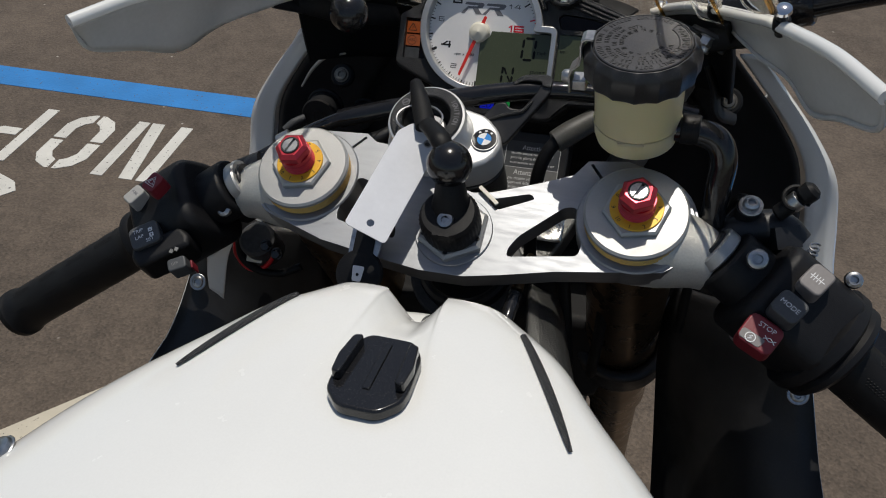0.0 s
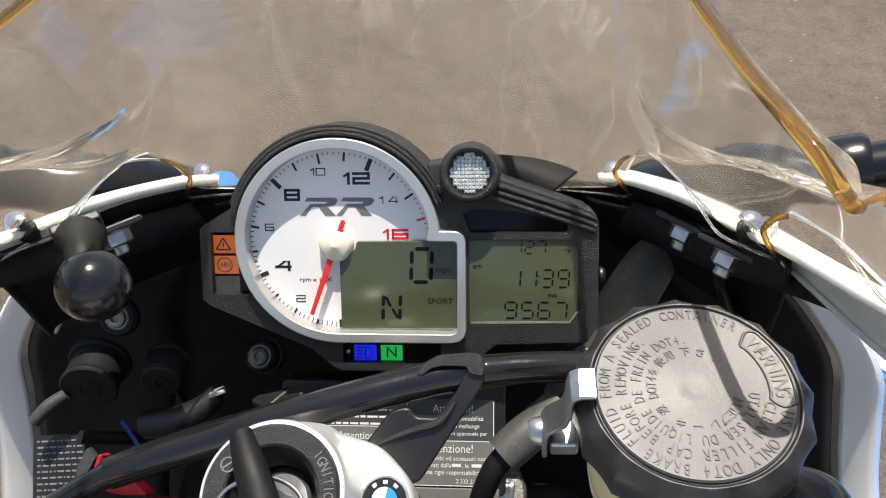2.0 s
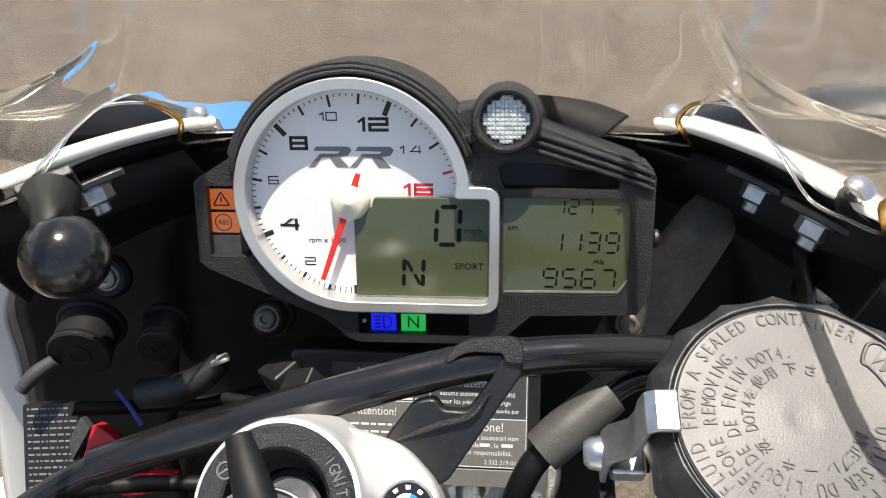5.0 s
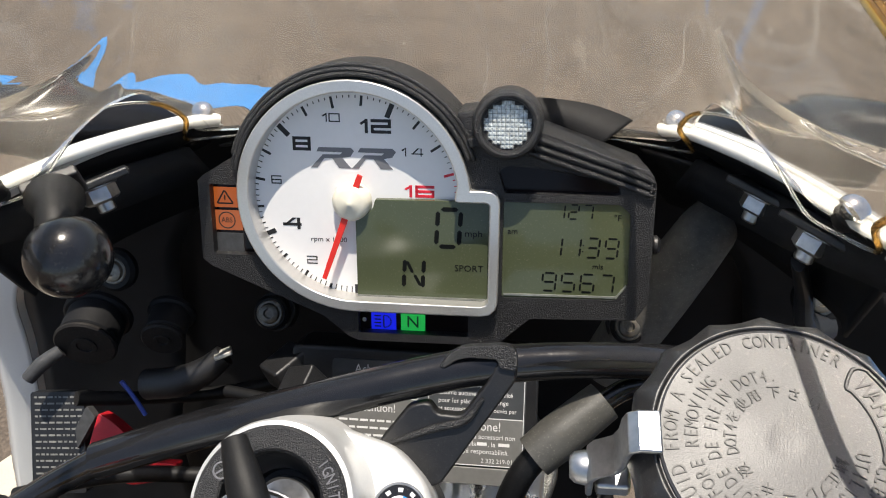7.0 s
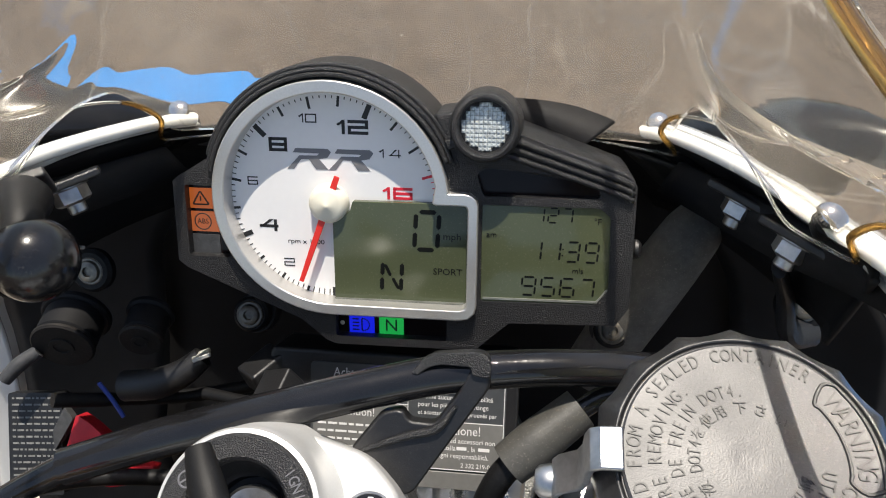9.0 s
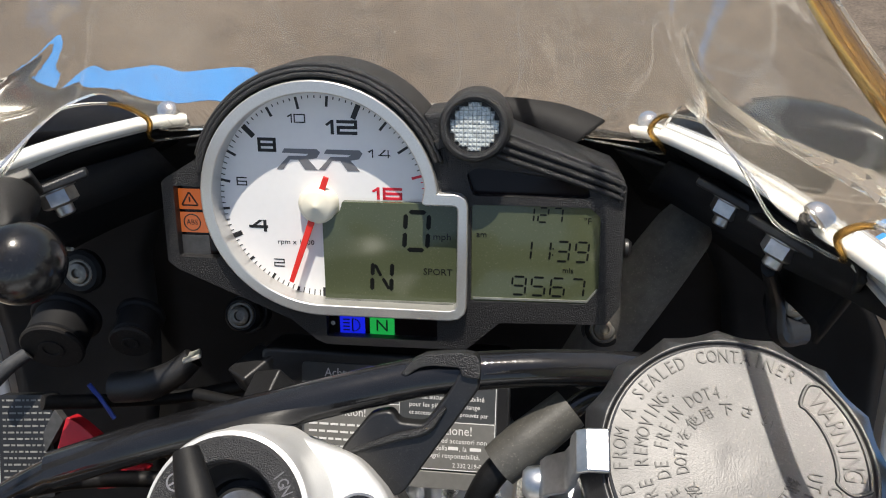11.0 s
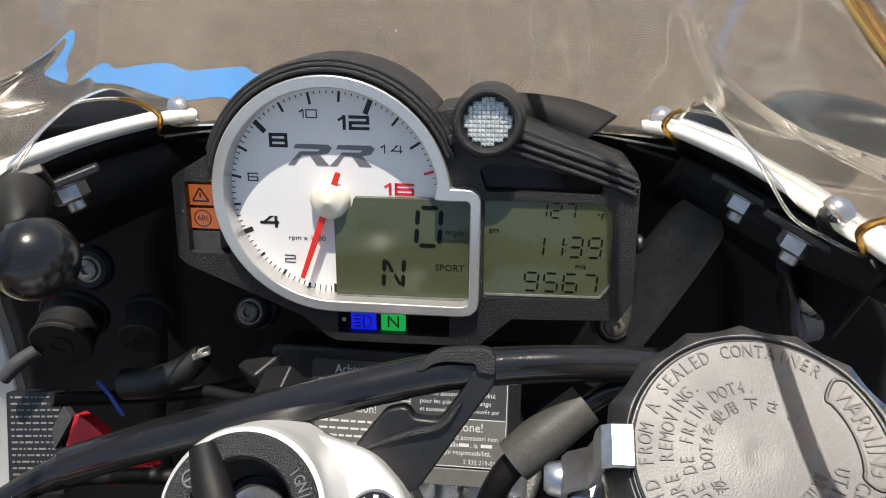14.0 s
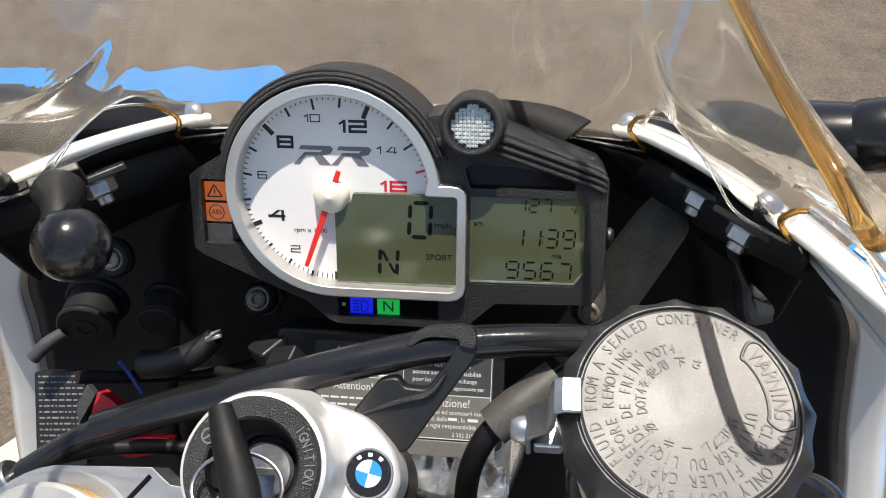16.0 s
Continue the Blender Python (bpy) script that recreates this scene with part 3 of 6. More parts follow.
# upper fork clamp
def fork_clamp():
    left = arc(-101, 0, 34.5, 100, 238, 16)
    right = arc(101, 0, 34.5, -58, 80, 16)
    out = ([(-64, 30.5), (-71.5, 35.8)] + left + [(-78, -42), (-33, -48.6), (-14, -51), (12, -50.5), (33, -46), (63, -38.5)] + right +
           [(92, 38.5), (69, 35.5), (62.5, 25), (44, 16.5), (17, 6), (6, 4), (-14, 8), (-24, 16), (-44, 22), (-54, 29.7)])
    win = [(34, -34), (34, -29), (38, -20.6), (61, 2.6), (67.5, 3.6), (74.2, -21), (73, -27)]
    holes = [rounded(win, 4), rounded([(-x, y) for x, y in win][::-1], 4), rounded([(15.5, 0.5), (39.7, 8.2), (43, 5.2), (22, -5.5)], 2.5),
             [(70.6, 33.2), (72.2, 34.0), (82.8, 20.6), (81.4, 19.6)], [(-72.2, 33.4), (-70.8, 32.4), (-81.6, 18.6), (-82.8, 19.8)]]
    return part("fork_clamp", plate(out, -15, -1, holes), ALU, bike, "bright milled aluminium fork clamp with cut-outs", at=FORK, bevel=2.0, segs=3)


clamp = fork_clamp()
# boss rings round the fork legs and the stem
for s in (-1, 1):
    part("fork_boss", moved(ring(27, 33.0, -16, 0.2, 64, 0.8), Matrix.Translation((s * 101, 0, 0))), ALU, clamp, at=FORK)
part("stem_boss", moved(ring(15, 23, -16, 0.2, 64, 0.5), Matrix.Translation((0.5, -23, 0))), ALU, clamp, at=FORK)


def fork_leg(s):
    at = FORK @ Matrix.Translation((s * 101, 0, 0))
    leg = part("fork_tube", rod(27, -330, -2, 48), BRONZE, bike, "bronze-coloured fork tube", at=at)
    cap = part("fork_cap", lathe([(0, 6.4), (27.6, 6.4), (28.8, 7.2), (28.8, 9.4), (27.4, 10.6), (14, 10.8), (0, 10.8)], 72), ALU_CAP, bike, "round satin aluminium fork cap", at=at)
    thr = []
    for i in range(5):
        z = -0.9 + i * 1.5
        thr += [(27.9, z), (28.5, z + 0.5), (28.5, z + 0.9), (27.9, z + 1.4)]
    part("threaded_ring", lathe([(20, -0.9)] + thr + [(20, 6.5)], 72), GOLD, cap, "gold anodised threaded ring", at=at)
    part("hexagon", hexa(18.6, 10.6, 14.2, 1.0, 6, 12), ALU_CAP, cap, at=at)
    part("scale_ring", ring(8.5, 14.6, 14.0, 15.2, 48, 0.3), YELLOW, cap, "yellow numbered scale ring", at=at)
    num = []
    for i in range(10):
        a = radians(-100 + 36 * i)
        num.append(lettering(str(i + 1), 3.4, pose(12.6 * math.cos(a), 12.6 * math.sin(a), 15.25, 0, 0, math.degrees(a) + 90), 0.05))
    part("scale_numbers", join(*num), INK, cap, at=at, flat=True)
    turn = 8 if s < 0 else 25
    adj = [(0, 15), (9.6, 15)]
    for i in range(4):
        z = 16.2 + i * 1.7
        adj += [(10.0, z), (9.2, z + 0.5), (9.2, z + 0.8), (10.0, z + 1.2)]
    adj += [(9.8, 23.5), (9.8, 25.6), (5.0, 25.6)]
    part("adjuster", lathe(adj, 40), RED_ANO, cap, "red anodised damping adjuster", at=at)
    part("adjuster_hexagon", lathe([(5.4, 32.4), (7.8, 32.6), (10.4, 30.2), (10.4, 25.6), (9.4, 24.6), (5.4, 24.6), (5.4, 32.4)], 6), RED_ANO, cap, at=at @ pose(0, 0, 0, 0, 0, turn), bevel=0.4)
    part("adjuster_collar", ring(4.6, 5.7, 26, 33.2, 32, 0.2), INK, cap, at=at)
    sl = join(plate(arc(0, 0, 4.7, 10, 170, 14), 27, 33.0), plate(arc(0, 0, 4.7, 190, 350, 14), 27, 33.0), rod(4.4, 26, 31.4, 24, 0.2))
    part("slotted_screw", sl, STEEL, cap, at=at @ pose(0, 0, 0, 0, 0, 72 if s < 0 else 65), bevel=0.25)
    return leg


for s in (-1, 1):
    fork_leg(s)
    low = FORK @ Matrix.Translation((s * 101, 0, 0))
    lc = part("lower_clamp", join(ring(27.4, 37, -222, -190, 56, 2.5), moved(box(-13, 13, 26, 52, -220, -192), pose(0, 0, 0, 0, 0, -35 * s)), moved(box(-20, 20, -14, 14, -222, -192), Matrix.Translation((-s * 48, 0, 0)))), BLACK, bike, "black lower fork clamp", at=low, bevel=1.5)
    part("clamp_slot", moved(box(-1.2, 1.2, 28, 53, -221, -191), pose(0, 0, 0, 0, 0, -35 * s)), BLACK_DEEP, lc, at=low)
    part("pinch_bolt", moved(rod(4.6, 12.5, 16.5, 24, 0.8), Matrix.Translation((0, 0, -206)) @ pose(0, 0, 0, 0, 0, -35 * s) @ Matrix.Translation((0, 44, 0)) @ pose(0, 0, 0, 0, 90, 0)), STEEL, lc, at=low)

# stem nut
stem_at = FORK @ Matrix.Translation((0.5, -23, 0))
nut = part("stem_nut", hexa(21.5, 0, 5.2, 1.4, 6, 30), ALU_CAP, bike, "large aluminium hexagon stem nut", at=stem_at)
for a in (-90, -20, 205):
    part("drilled_dot", rod(1.5, 5.0, 5.35, 16, 0.1), INK, nut, at=stem_at @ Matrix.Translation((17.2 * math.cos(radians(a)), 17.2 * math.sin(radians(a)), 0)))
part("steering_bearing", ring(24, 30, -58, -44, 48, 2), BLACK, bike, "black steering head ring", at=stem_at)
part("bearing_cover", ring(29.5, 37, -66, -54, 64, 1.2), SHADE_GREY, bike, "dusty grey steering head flange", at=stem_at)

# casting that holds each clip-on, bar, grip, switches
BAR_P, BAR_D = Vector((170, -12, -24)), Vector((1.0, -0.30, -0.60))


def bar_frame(s, x):
    """Frame on the bar's axis at sideways distance x: z outwards, y up and to the rear of it."""
    p = BAR_P + BAR_D * (x - 170)
    d = BAR_D.normalized()
    up = Vector((0, -0.55, 0.83))
    up = (up - d * up.dot(d)).normalized()
    sd = up.cross(d)
    m = basis(p, sd, up, d)
    if s < 0:
        fl = Matrix.Diagonal((-1, 1, 1, 1))
        m = fl @ m @ Matrix.Diagonal((-1, 1, 1, 1))
    return m


for s in (-1, 1):
    ear = tube(mirrored([(106, 2, -16), (122, 0, -16), (136, -3, -17), (147, -6, -20)], s), [26, 24, 19.5, 15], 32, 6)
    part("clip_on_casting", ear, ALU_CAST, bike, "pale cast aluminium clip-on bracket")
    f = bar_frame(s, 150)
    part("bar_collar", ring(11, 14.6, -8, 0, 40, 1), ALU_CAP, bike, "bright aluminium collar", at=f)
    part("handlebar", rod(11, -10, 200, 32), BLACK, bike, "black clip-on handlebar", at=f)
    g = bar_frame(s, 213 if s > 0 else 218)
    prof = [(11, -2), (20, -2), (21.5, 1), (21.5, 4), (18, 6)]
    for i in range(9):
        z = 10 + i * 13.2
        prof += [(16.3, z), (16.5, z + 6.6)]
    prof += [(17, 131), (18.5, 133), (18.5, 137), (11, 138)]
    grip = part("grip", lathe(prof, 40), RUBBER, bike, "black rubber handlebar grip", at=g)
    for row in range(4):
        for a0 in (-30, 18, 66):
            cells = []
            for i in range(9):
                for j in range(3):
                    a = radians(90 + a0 + (j - 1) * 5.0)
                    cells.append(moved(lathe([(0, 0.3), (0.8, 0)], 4), Matrix.Translation((16.5 * math.cos(a), 16.5 * math.sin(a), 18 + row * 29 + i * 2.0 + j * 0.7)) @ pose(0, 0, 0, 0, 0, math.degrees(a)) @ pose(0, 0, 0, 0, 90, 0)))
            part("grip_patch", join(*cells), RUBBER, grip, at=g, flat=True)


# ---------------------------------------------------------------- instrument cluster
def ap(x, u, w):
    """Place on the dial frame at height w over the face that lines up with face place (x, u) for an eye over the cluster."""
    f = w / 277.0
    return (x + (62 - x) * f, u + (65 - u) * f)


def apl(pts, w):
    return [ap(x, u, w) for x, u in pts]


OUT_ARC = arc(1, 0.3, 45.0, 8, 268, 44)
BEZ_OUT = OUT_ARC + [(50, -44.4), (53.5, -43.6), (55.9, -41.2), (56.5, -38.5), (56.5, 1.5), (55.6, 3.9), (53.6, 5.3), (51, 5.7), (45.5, 5.7)]
BEZ_IN = arc(1, 0.3, 40.4, 11, 268, 44) + [(50, -40.1), (51.9, -39.4), (52.6, -37.6), (52.6, -0.2), (52.0, 0.7), (51.2, 1.0), (41, 1.0), (39.6, 1.6)]
HOUSE = ([(-60.5, 5.8), (-58.6, 7.6), (-46, 15)] + arc(1, 0.3, 48.6, 158, 40, 30) + [(47, 27.5), (48, 33), (60, 36), (70, 27.5), (108.5, 13.8), (112.6, 9.2), (113.4, -36.7), (109, -44.2), (69, -45.6), (57, -57.0),
          (54, -58.0), (1, -58.5), (-3, -57), (-13, -48.5), (-28, -42), (-58, -29), (-61.5, -26)])
RPANEL = [(57.6, 1.2), (100.2, 1.4), (104.3, -2.2), (105.4, -30.2), (101.2, -36.4), (57.8, -37.2)]
WARN = [(55.5, 12.5), (59, 14.8), (82, 13.2), (99.5, 8.6), (100, 5.2), (98, 4.6), (58, 4.4)]
LWIN = [(-56.0, 4.6), (-40, 4.6), (-40, -24), (-56.6, -24)]
IWIN = [(1, -45.6), (45, -45.4), (45, -54.8), (1, -55)]

cluster = part("instrument_panel", plate(apl(HOUSE, -2), -34, -2), BLACK_TEX, bike, "black motorcycle instrument cluster, tachometer and displays lit", at=DIAL, bevel=2.0)
holes = [apl(rounded(arc(1, 0.3, 42.5, 11, 268, 44) + [(53, -42), (54.5, -40), (54.5, 2), (43, 3.4)], 1), 3), apl(rounded(RPANEL, 1.5), 5), apl(rounded(WARN, 1.5), 5), apl(rounded(LWIN, 1), 5), apl(rounded(IWIN, 1), 5)]
part("housing", plate(apl(HOUSE, 5), -2, 5, holes), BLACK_TEX, cluster, at=DIAL, bevel=1.2)
part("bezel", plate(apl(BEZ_OUT, 5), -1, 8.6, [apl(BEZ_IN, 5)]), SILVER_BEZEL, cluster, "silver painted bezel", at=DIAL, bevel=1.9, segs=4)
# hood over the dial: two stepped ribs
for r0, r1, w0, w1, a0, a1, round_ in ((44.6, 46.3, -4, 8.2, 20, 168, 0.8), (46.0, 47.9, -4, 7.2, 19, 166, 0.9), (47.4, 49.4, -20, 5.4, 17, 162, 0.95)):
    part("hood", sector(2.4, 2.0, r0, r1, a0, a1, w0, w1), BLACK_TEX, cluster, at=DIAL, bevel=round_, segs=4)
part("dial_face", plate(apl(arc(1, 0.3, 42.6, 0, 358, 60), 0), -1.2, 0.0), DIAL_M, cluster, "white tachometer dial", at=DIAL, flat=True)
DC = (1.0, -0.3)


def tick(k, r0, r1, w, z=0.14):
    a = radians(-90 - 16.9 * k)
    c, s_ = math.cos(a), math.sin(a)
    p = [(DC[0] + r * c - q * s_, DC[1] + r * s_ + q * c) for r, q in ((r0, -w / 2), (r1, -w / 2), (r1, w / 2), (r0, w / 2))]
    return plate(p, 0, z)


black, red = [], []
for k5 in range(0, 81):
    k = k5 / 5
    if k5 % 5 == 0:
        big = int(k) % 4 == 0
        (red if k >= 15 else black).append(tick(k, 34.2 if big else 35.2 if int(k) % 2 == 0 else 35.8, 39.6, 1.9 if big else 0.95))
    else:
        (red if k > 15 else black).append(tick(k, 35.2 + 3.4 * min(k / 9, 1), 39.6, 0.35))
part("dial_scale", join(*black), INK, cluster, at=DIAL, flat=True)
part("red_scale", join(*red), RED_INK, cluster, "red line of the dial", at=DIAL, flat=True)


def word(text, x, u, size, sx=1.0, shear=0.0, w=0.05, depth=0.08, spacing=1.0):
    return lettering(text, size, Matrix.Translation((x, u, w)), depth, "CENTER", sx, shear, spacing)


WIDE = {"0": ["abcdef"], "1": ["bc"], "2": ["abged"], "4": ["fgbc"], "6": ["afgedc"], "8": ["abcdefg"]}
CORN = {"a": ((0, 1), (1, 1)), "b": ((1, 1), (1, 0.5)), "c": ((1, 0.5), (1, 0)), "d": ((0, 0), (1, 0)), "e": ((0, 0.5), (0, 0)), "f": ((0, 1), (0, 0.5)), "g": ((0, 0.5), (1, 0.5))}


def wide(text, x, u, wid, hei, gap, sw):
    """Broad squared digits centred on (x, u)."""
    total = sum((wid if c != "1" else sw * 1.6) for c in text) + gap * (len(text) - 1)
    x0 = x - total / 2
    out = []
    for c in text:
        w = wid if c != "1" else sw * 1.6
        for sg in WIDE[c][0]:
            (ax, ay), (bx, by) = CORN[sg]
            p = (x0 + ax * w - (0 if c != "1" else w * 0.3), u + (ay - 0.5) * hei)
            q = (x0 + bx * w - (0 if c != "1" else w * 0.3), u + (by - 0.5) * hei)
            if ay == by:
                out.append(box(p[0] - sw / 2, q[0] + sw / 2, p[1] - sw / 2, p[1] + sw / 2, 0.0, 0.13))
            else:
                out.append(box(p[0] - sw / 2, p[0] + sw / 2, min(p[1], q[1]) - sw * 0.5, max(p[1], q[1]) + sw * 0.5, 0.0, 0.13))
        if c == "1":
            out.append(plate([(x0 - 1.2, u + hei * 0.26), (x0 + w * 0.6, u + hei / 2 + sw * 0.5), (x0 + w * 0.6, u + hei / 2 - sw * 0.5), (x0 - 0.6, u + hei * 0.1)], 0.0, 0.13))
        x0 += w + gap
    return out


numbers = [[box(-21.9, -20.7, -12.6, -8.0, 0, 0.13), box(-27.6, -20.2, -11.2, -10.1, 0, 0.13), plate([(-27.6, -11.2), (-26.4, -11.2), (-21.9, -8.0), (-23.6, -8.0)], 0, 0.13)],
           wide("8", -18.3, 21.0, 5.8, 4.1, 1, 1.15), wide("12", 10.2, 28.0, 6.4, 4.1, 1.7, 1.15), wide("6", -29.0, 6.9, 3.6, 2.8, 0.8, 0.42), wide("10", -6.2, 30.9, 3.8, 2.8, 0.9, 0.42), wide("2", -16.7, -25.0, 3.8, 2.8, 0.8, 0.42),
           wide("1", 20.9, 18.7, 3.6, 2.8, 0.8, 0.42) + [box(26.6, 27.0, 17.2, 20.2, 0, 0.13), box(23.2, 27.6, 17.9, 18.3, 0, 0.13), plate([(23.2, 17.9), (23.8, 17.9), (26.2, 20.2), (25.4, 20.2)], 0, 0.13)]]
for n_ in numbers:
    part("dial_number", join(*n_), INK, cluster, at=DIAL, flat=True)
part("dial_wording", word("rpm x 1000", -9.6, -16.4, 2.75, 1.12, 0, 0.05, 0.06), INK, cluster, at=DIAL, flat=True)
part("red_number", join(*wide("16", 26.4, 3.9, 6.2, 3.6, 1.7, 1.05)), RED_INK, cluster, "red number of the dial", at=DIAL, flat=True)
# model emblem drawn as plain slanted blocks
emb = []
for dx in (-8.6, 7.2):
    q = [(-8, -3.6), (-5.4, -3.6), (-2.6, 0.1), (0.4, 0.1), (3.0, -3.6), (7.6, -3.6), (4.2, 0.3), (7.4, 0.9), (8.8, 3.0), (7.6, 4.2), (-4.6, 4.2), (-5.6, 2.6), (4.4, 2.4), (3.4, 1.6), (-3.2, 1.5)]
    emb.append(plate([(x + dx + 1.4, y + 15.6) for x, y in q], 0, 0.14))
part("emblem", join(*emb), INK_GREY, cluster, "grey slanted emblem", at=DIAL, flat=True)
main = rounded([(9.6, 1.0), (8.6, -2.6), (5.6, -5.2), (1.8, -6.0), (1.6, -40.6), (53, -40.6), (53.2, 1.4)], 0.6)
lcd = part("main_display", plate(main, 0.05, 2.6), LCD, cluster, "grey-green liquid crystal display", at=DIAL, bevel=0.25)
# pale colour paints the bright highlight along the lower lip of each display
LIP_HIGHLIGHT = mat("display_lip_highlight", (0.22, 0.23, 0.20), 0.18, 0, grain=0.2, gscale=300, wear=0.4, wscale=40)
part("display_lip", plate([(1.6, -37.6), (52.6, -37.2), (52.6, -38.0), (1.6, -38.4)], 2.6, 3.0), LIP_HIGHLIGHT, cluster, "glossy lip of the display, its highlight painted pale", at=DIAL)
side = part("side_display", plate(apl(RPANEL, 4.0), 0.1, 4.0), LCD, cluster, "grey-green liquid crystal display", at=DIAL, bevel=0.25)
part("display_lip", plate(apl([(58.6, -35.2), (101.0, -34.6), (104.4, -29.8), (104.9, -30.1), (101.3, -35.4), (58.6, -36.0)], 4.0), 4.0, 4.4), LIP_HIGHLIGHT, cluster, "glossy lip of the display, its highlight painted pale", at=DIAL)
WINDOW = mat("dark_smoked_window", (0.010, 0.006, 0.006), 0.12, 0, spec=0.18, bump=0.02)
part("warning_window", plate(apl(WARN, 1.5), -1, 1.5), WINDOW, cluster, "dark gloss warning window", at=DIAL)
part("lamp_window", plate(LWIN, -1, 1.0), WINDOW, cluster, at=DIAL)
part("icon_window", plate(IWIN, -1, 1.0), WINDOW, cluster, at=DIAL)

SEG = {"a": ((0.12, 1), (0.88, 1)), "b": ((1, 0.95), (1, 0.54)), "c": ((1, 0.46), (1, 0.05)), "d": ((0.12, 0), (0.88, 0)), "e": ((0, 0.46), (0, 0.05)), "f": ((0, 0.95), (0, 0.54)), "g": ((0.12, 0.5), (0.88, 0.5))}
DIG = {"0": "abcdef", "1": "bc", "2": "abged", "3": "abgcd", "5": "afgcd", "6": "afgedc", "7": "abc", "9": "abgfcd"}


def bar2(p, q, w, z0, z1):
    p, q = Vector(p), Vector(q)
    d = (q - p).normalized()
    n = Vector((-d.y, d.x)) * w / 2
    e = d * w / 2
    return plate([tuple(v) for v in (p, p + e + n, q - e + n, q, q - e - n, p + e - n)], z0, z1)


def digits(text, x, u, wid, hei, gap, stroke, z, slant=0.06):
    """Seven-segment digits from the left edge x, lower edge u."""
    out = []
    for ch in text:
        if ch == ":":
            for v in (0.3, 0.62):
                out.append(plate(arc(x - gap * 0.55 + slant * hei * v, u + hei * v, stroke * 0.4, 0, 315, 7), z, z + 0.08))
            continue
        for sname in DIG[ch]:
            (ax, ay), (bx, by) = SEG[sname]
            out.append(bar2((x + ax * wid + slant * ay * hei, u + ay * hei), (x + bx * wid + slant * by * hei, u + by * hei), stroke, z, z + 0.08))
        x += wid + gap
    return out


for sg in digits("0", 32.6, -16.6, 8.6, 14.6, 2, 1.7, 2.6):
    part("speed_segment", sg, LCD_INK, lcd, at=DIAL, flat=True)
part("gear_letter", join(bar2((20.0, -33.6), (20.2, -28.4), 1.6, 2.6, 2.7), bar2((20.3, -27.6), (20.6, -22.4), 1.6, 2.6, 2.7), bar2((27.4, -33.6), (27.6, -28.4), 1.6, 2.6, 2.7), bar2((27.7, -27.6), (28.0, -22.4), 1.6, 2.6, 2.7),
                         bar2((21.4, -23.0), (23.6, -27.8), 1.2, 2.6, 2.7), bar2((24.2, -28.4), (26.6, -33.0), 1.2, 2.6, 2.7)), LCD_INK, lcd, at=DIAL, flat=True)
part("display_word", word("SPORT", 45.2, -25.2, 3.7, 1.0, 0, 2.6), LCD_INK, lcd, at=DIAL, flat=True)
part("display_word", word("mph", 46.8, -11.2, 3.7, 1.05, 0, 2.6), LCD_INK, lcd, at=DIAL, flat=True)
SIDE = DIAL @ Matrix.Translation((62 * 4 / 277.0, 65 * 4 / 277.0, 0)) @ Matrix.Diagonal((1 - 4 / 277.0, 1 - 4 / 277.0, 1, 1))
part("temperature_digits", join(*digits("127", 76.6, -4.6, 3.5, 5.4, 1.6, 0.6, 4.02)), LCD_INK, side, at=SIDE, flat=True)
part("clock_digits", join(*digits("11:39", 75.0, -19.4, 4.6, 7.6, 2.3, 0.74, 4.02)), LCD_INK, side, at=SIDE, flat=True)
part("distance_digits", join(*digits("9567", 73.0, -33.4, 5.0, 7.2, 2.2, 0.74, 4.02)), LCD_INK, side, at=SIDE, flat=True)
for tx, x, u, sz in (("am", 61.4, -10.2, 3.3), ("mls", 93.6, -23.0, 3.0), ("°F", 99.6, -3.8, 3.4)):
    part("display_word", word(tx, x, u, sz, 1.0, 0, 4.05), LCD_INK, side, at=SIDE, flat=True)

part("needle_hub", lathe([(0, 6.6), (0.8, 6.4), (1.2, 6.1), (5.0, 5.6), (6.2, 4.9), (7.2, 3.2), (7.6, 0.2), (0, 0.2)], 40), CREAM, cluster, "cream needle hub", at=DIAL @ Matrix.Translation((0.4, -0.4, 0)))
nd = Vector((-11.6, -31.0)).normalized()
nn = Vector((-nd.y, nd.x))
o2 = Vector((0.4, -0.4))
tipn, tail = o2 + nd * 33.0, o2 - nd * 11.6


def quad(p, q, w0, w1, z0, z1):
    return plate([tuple(p + nn * w0), tuple(q + nn * w1), tuple(q - nn * w1), tuple(p - nn * w0)], z0, z1)


part("needle", join(quad(o2 + nd * 5, tipn, 1.3, 0.9, 3.4, 4.2), quad(o2 - nd * 5.4, tail, 1.25, 1.0, 3.4, 4.2)), RED, cluster, "red tachometer needle", at=DIAL, bevel=0.2)
# indicator lamps
G_BLUE, G_GREEN, G_ORANGE = glow("blue_lamp", (0.0, 0.012, 0.9), 0.55), glow("green_lamp", (0.0, 0.55, 0.10), 0.42), glow("orange_lamp", (1.0, 0.22, 0.03), 0.23)
blue = part("beam_lamp", plate(apl([(6.2, -46.2), (16.2, -46.2), (16.2, -53.8), (6.2, -53.8)], 1.2), 1.0, 1.3), G_BLUE, cluster, "blue lit high beam lamp", at=DIAL, flat=True)
sym = [bar2(ap(7.3, v, 1.5), ap(10.2, v, 1.5), 0.55, 1.3, 1.4) for v in (-47.6, -49.1, -50.6, -52.1)] + [bar2(a, b, 0.55, 1.3, 1.4) for a, b in zip(apl([(11.2, -47.3)] + arc(11.6, -49.9, 2.6, 80, -80, 8) + [(11.2, -52.5)], 1.5), apl(arc(11.6, -49.9, 2.6, 80, -80, 8) + [(11.2, -52.5), (11.2, -47.3)], 1.5))]
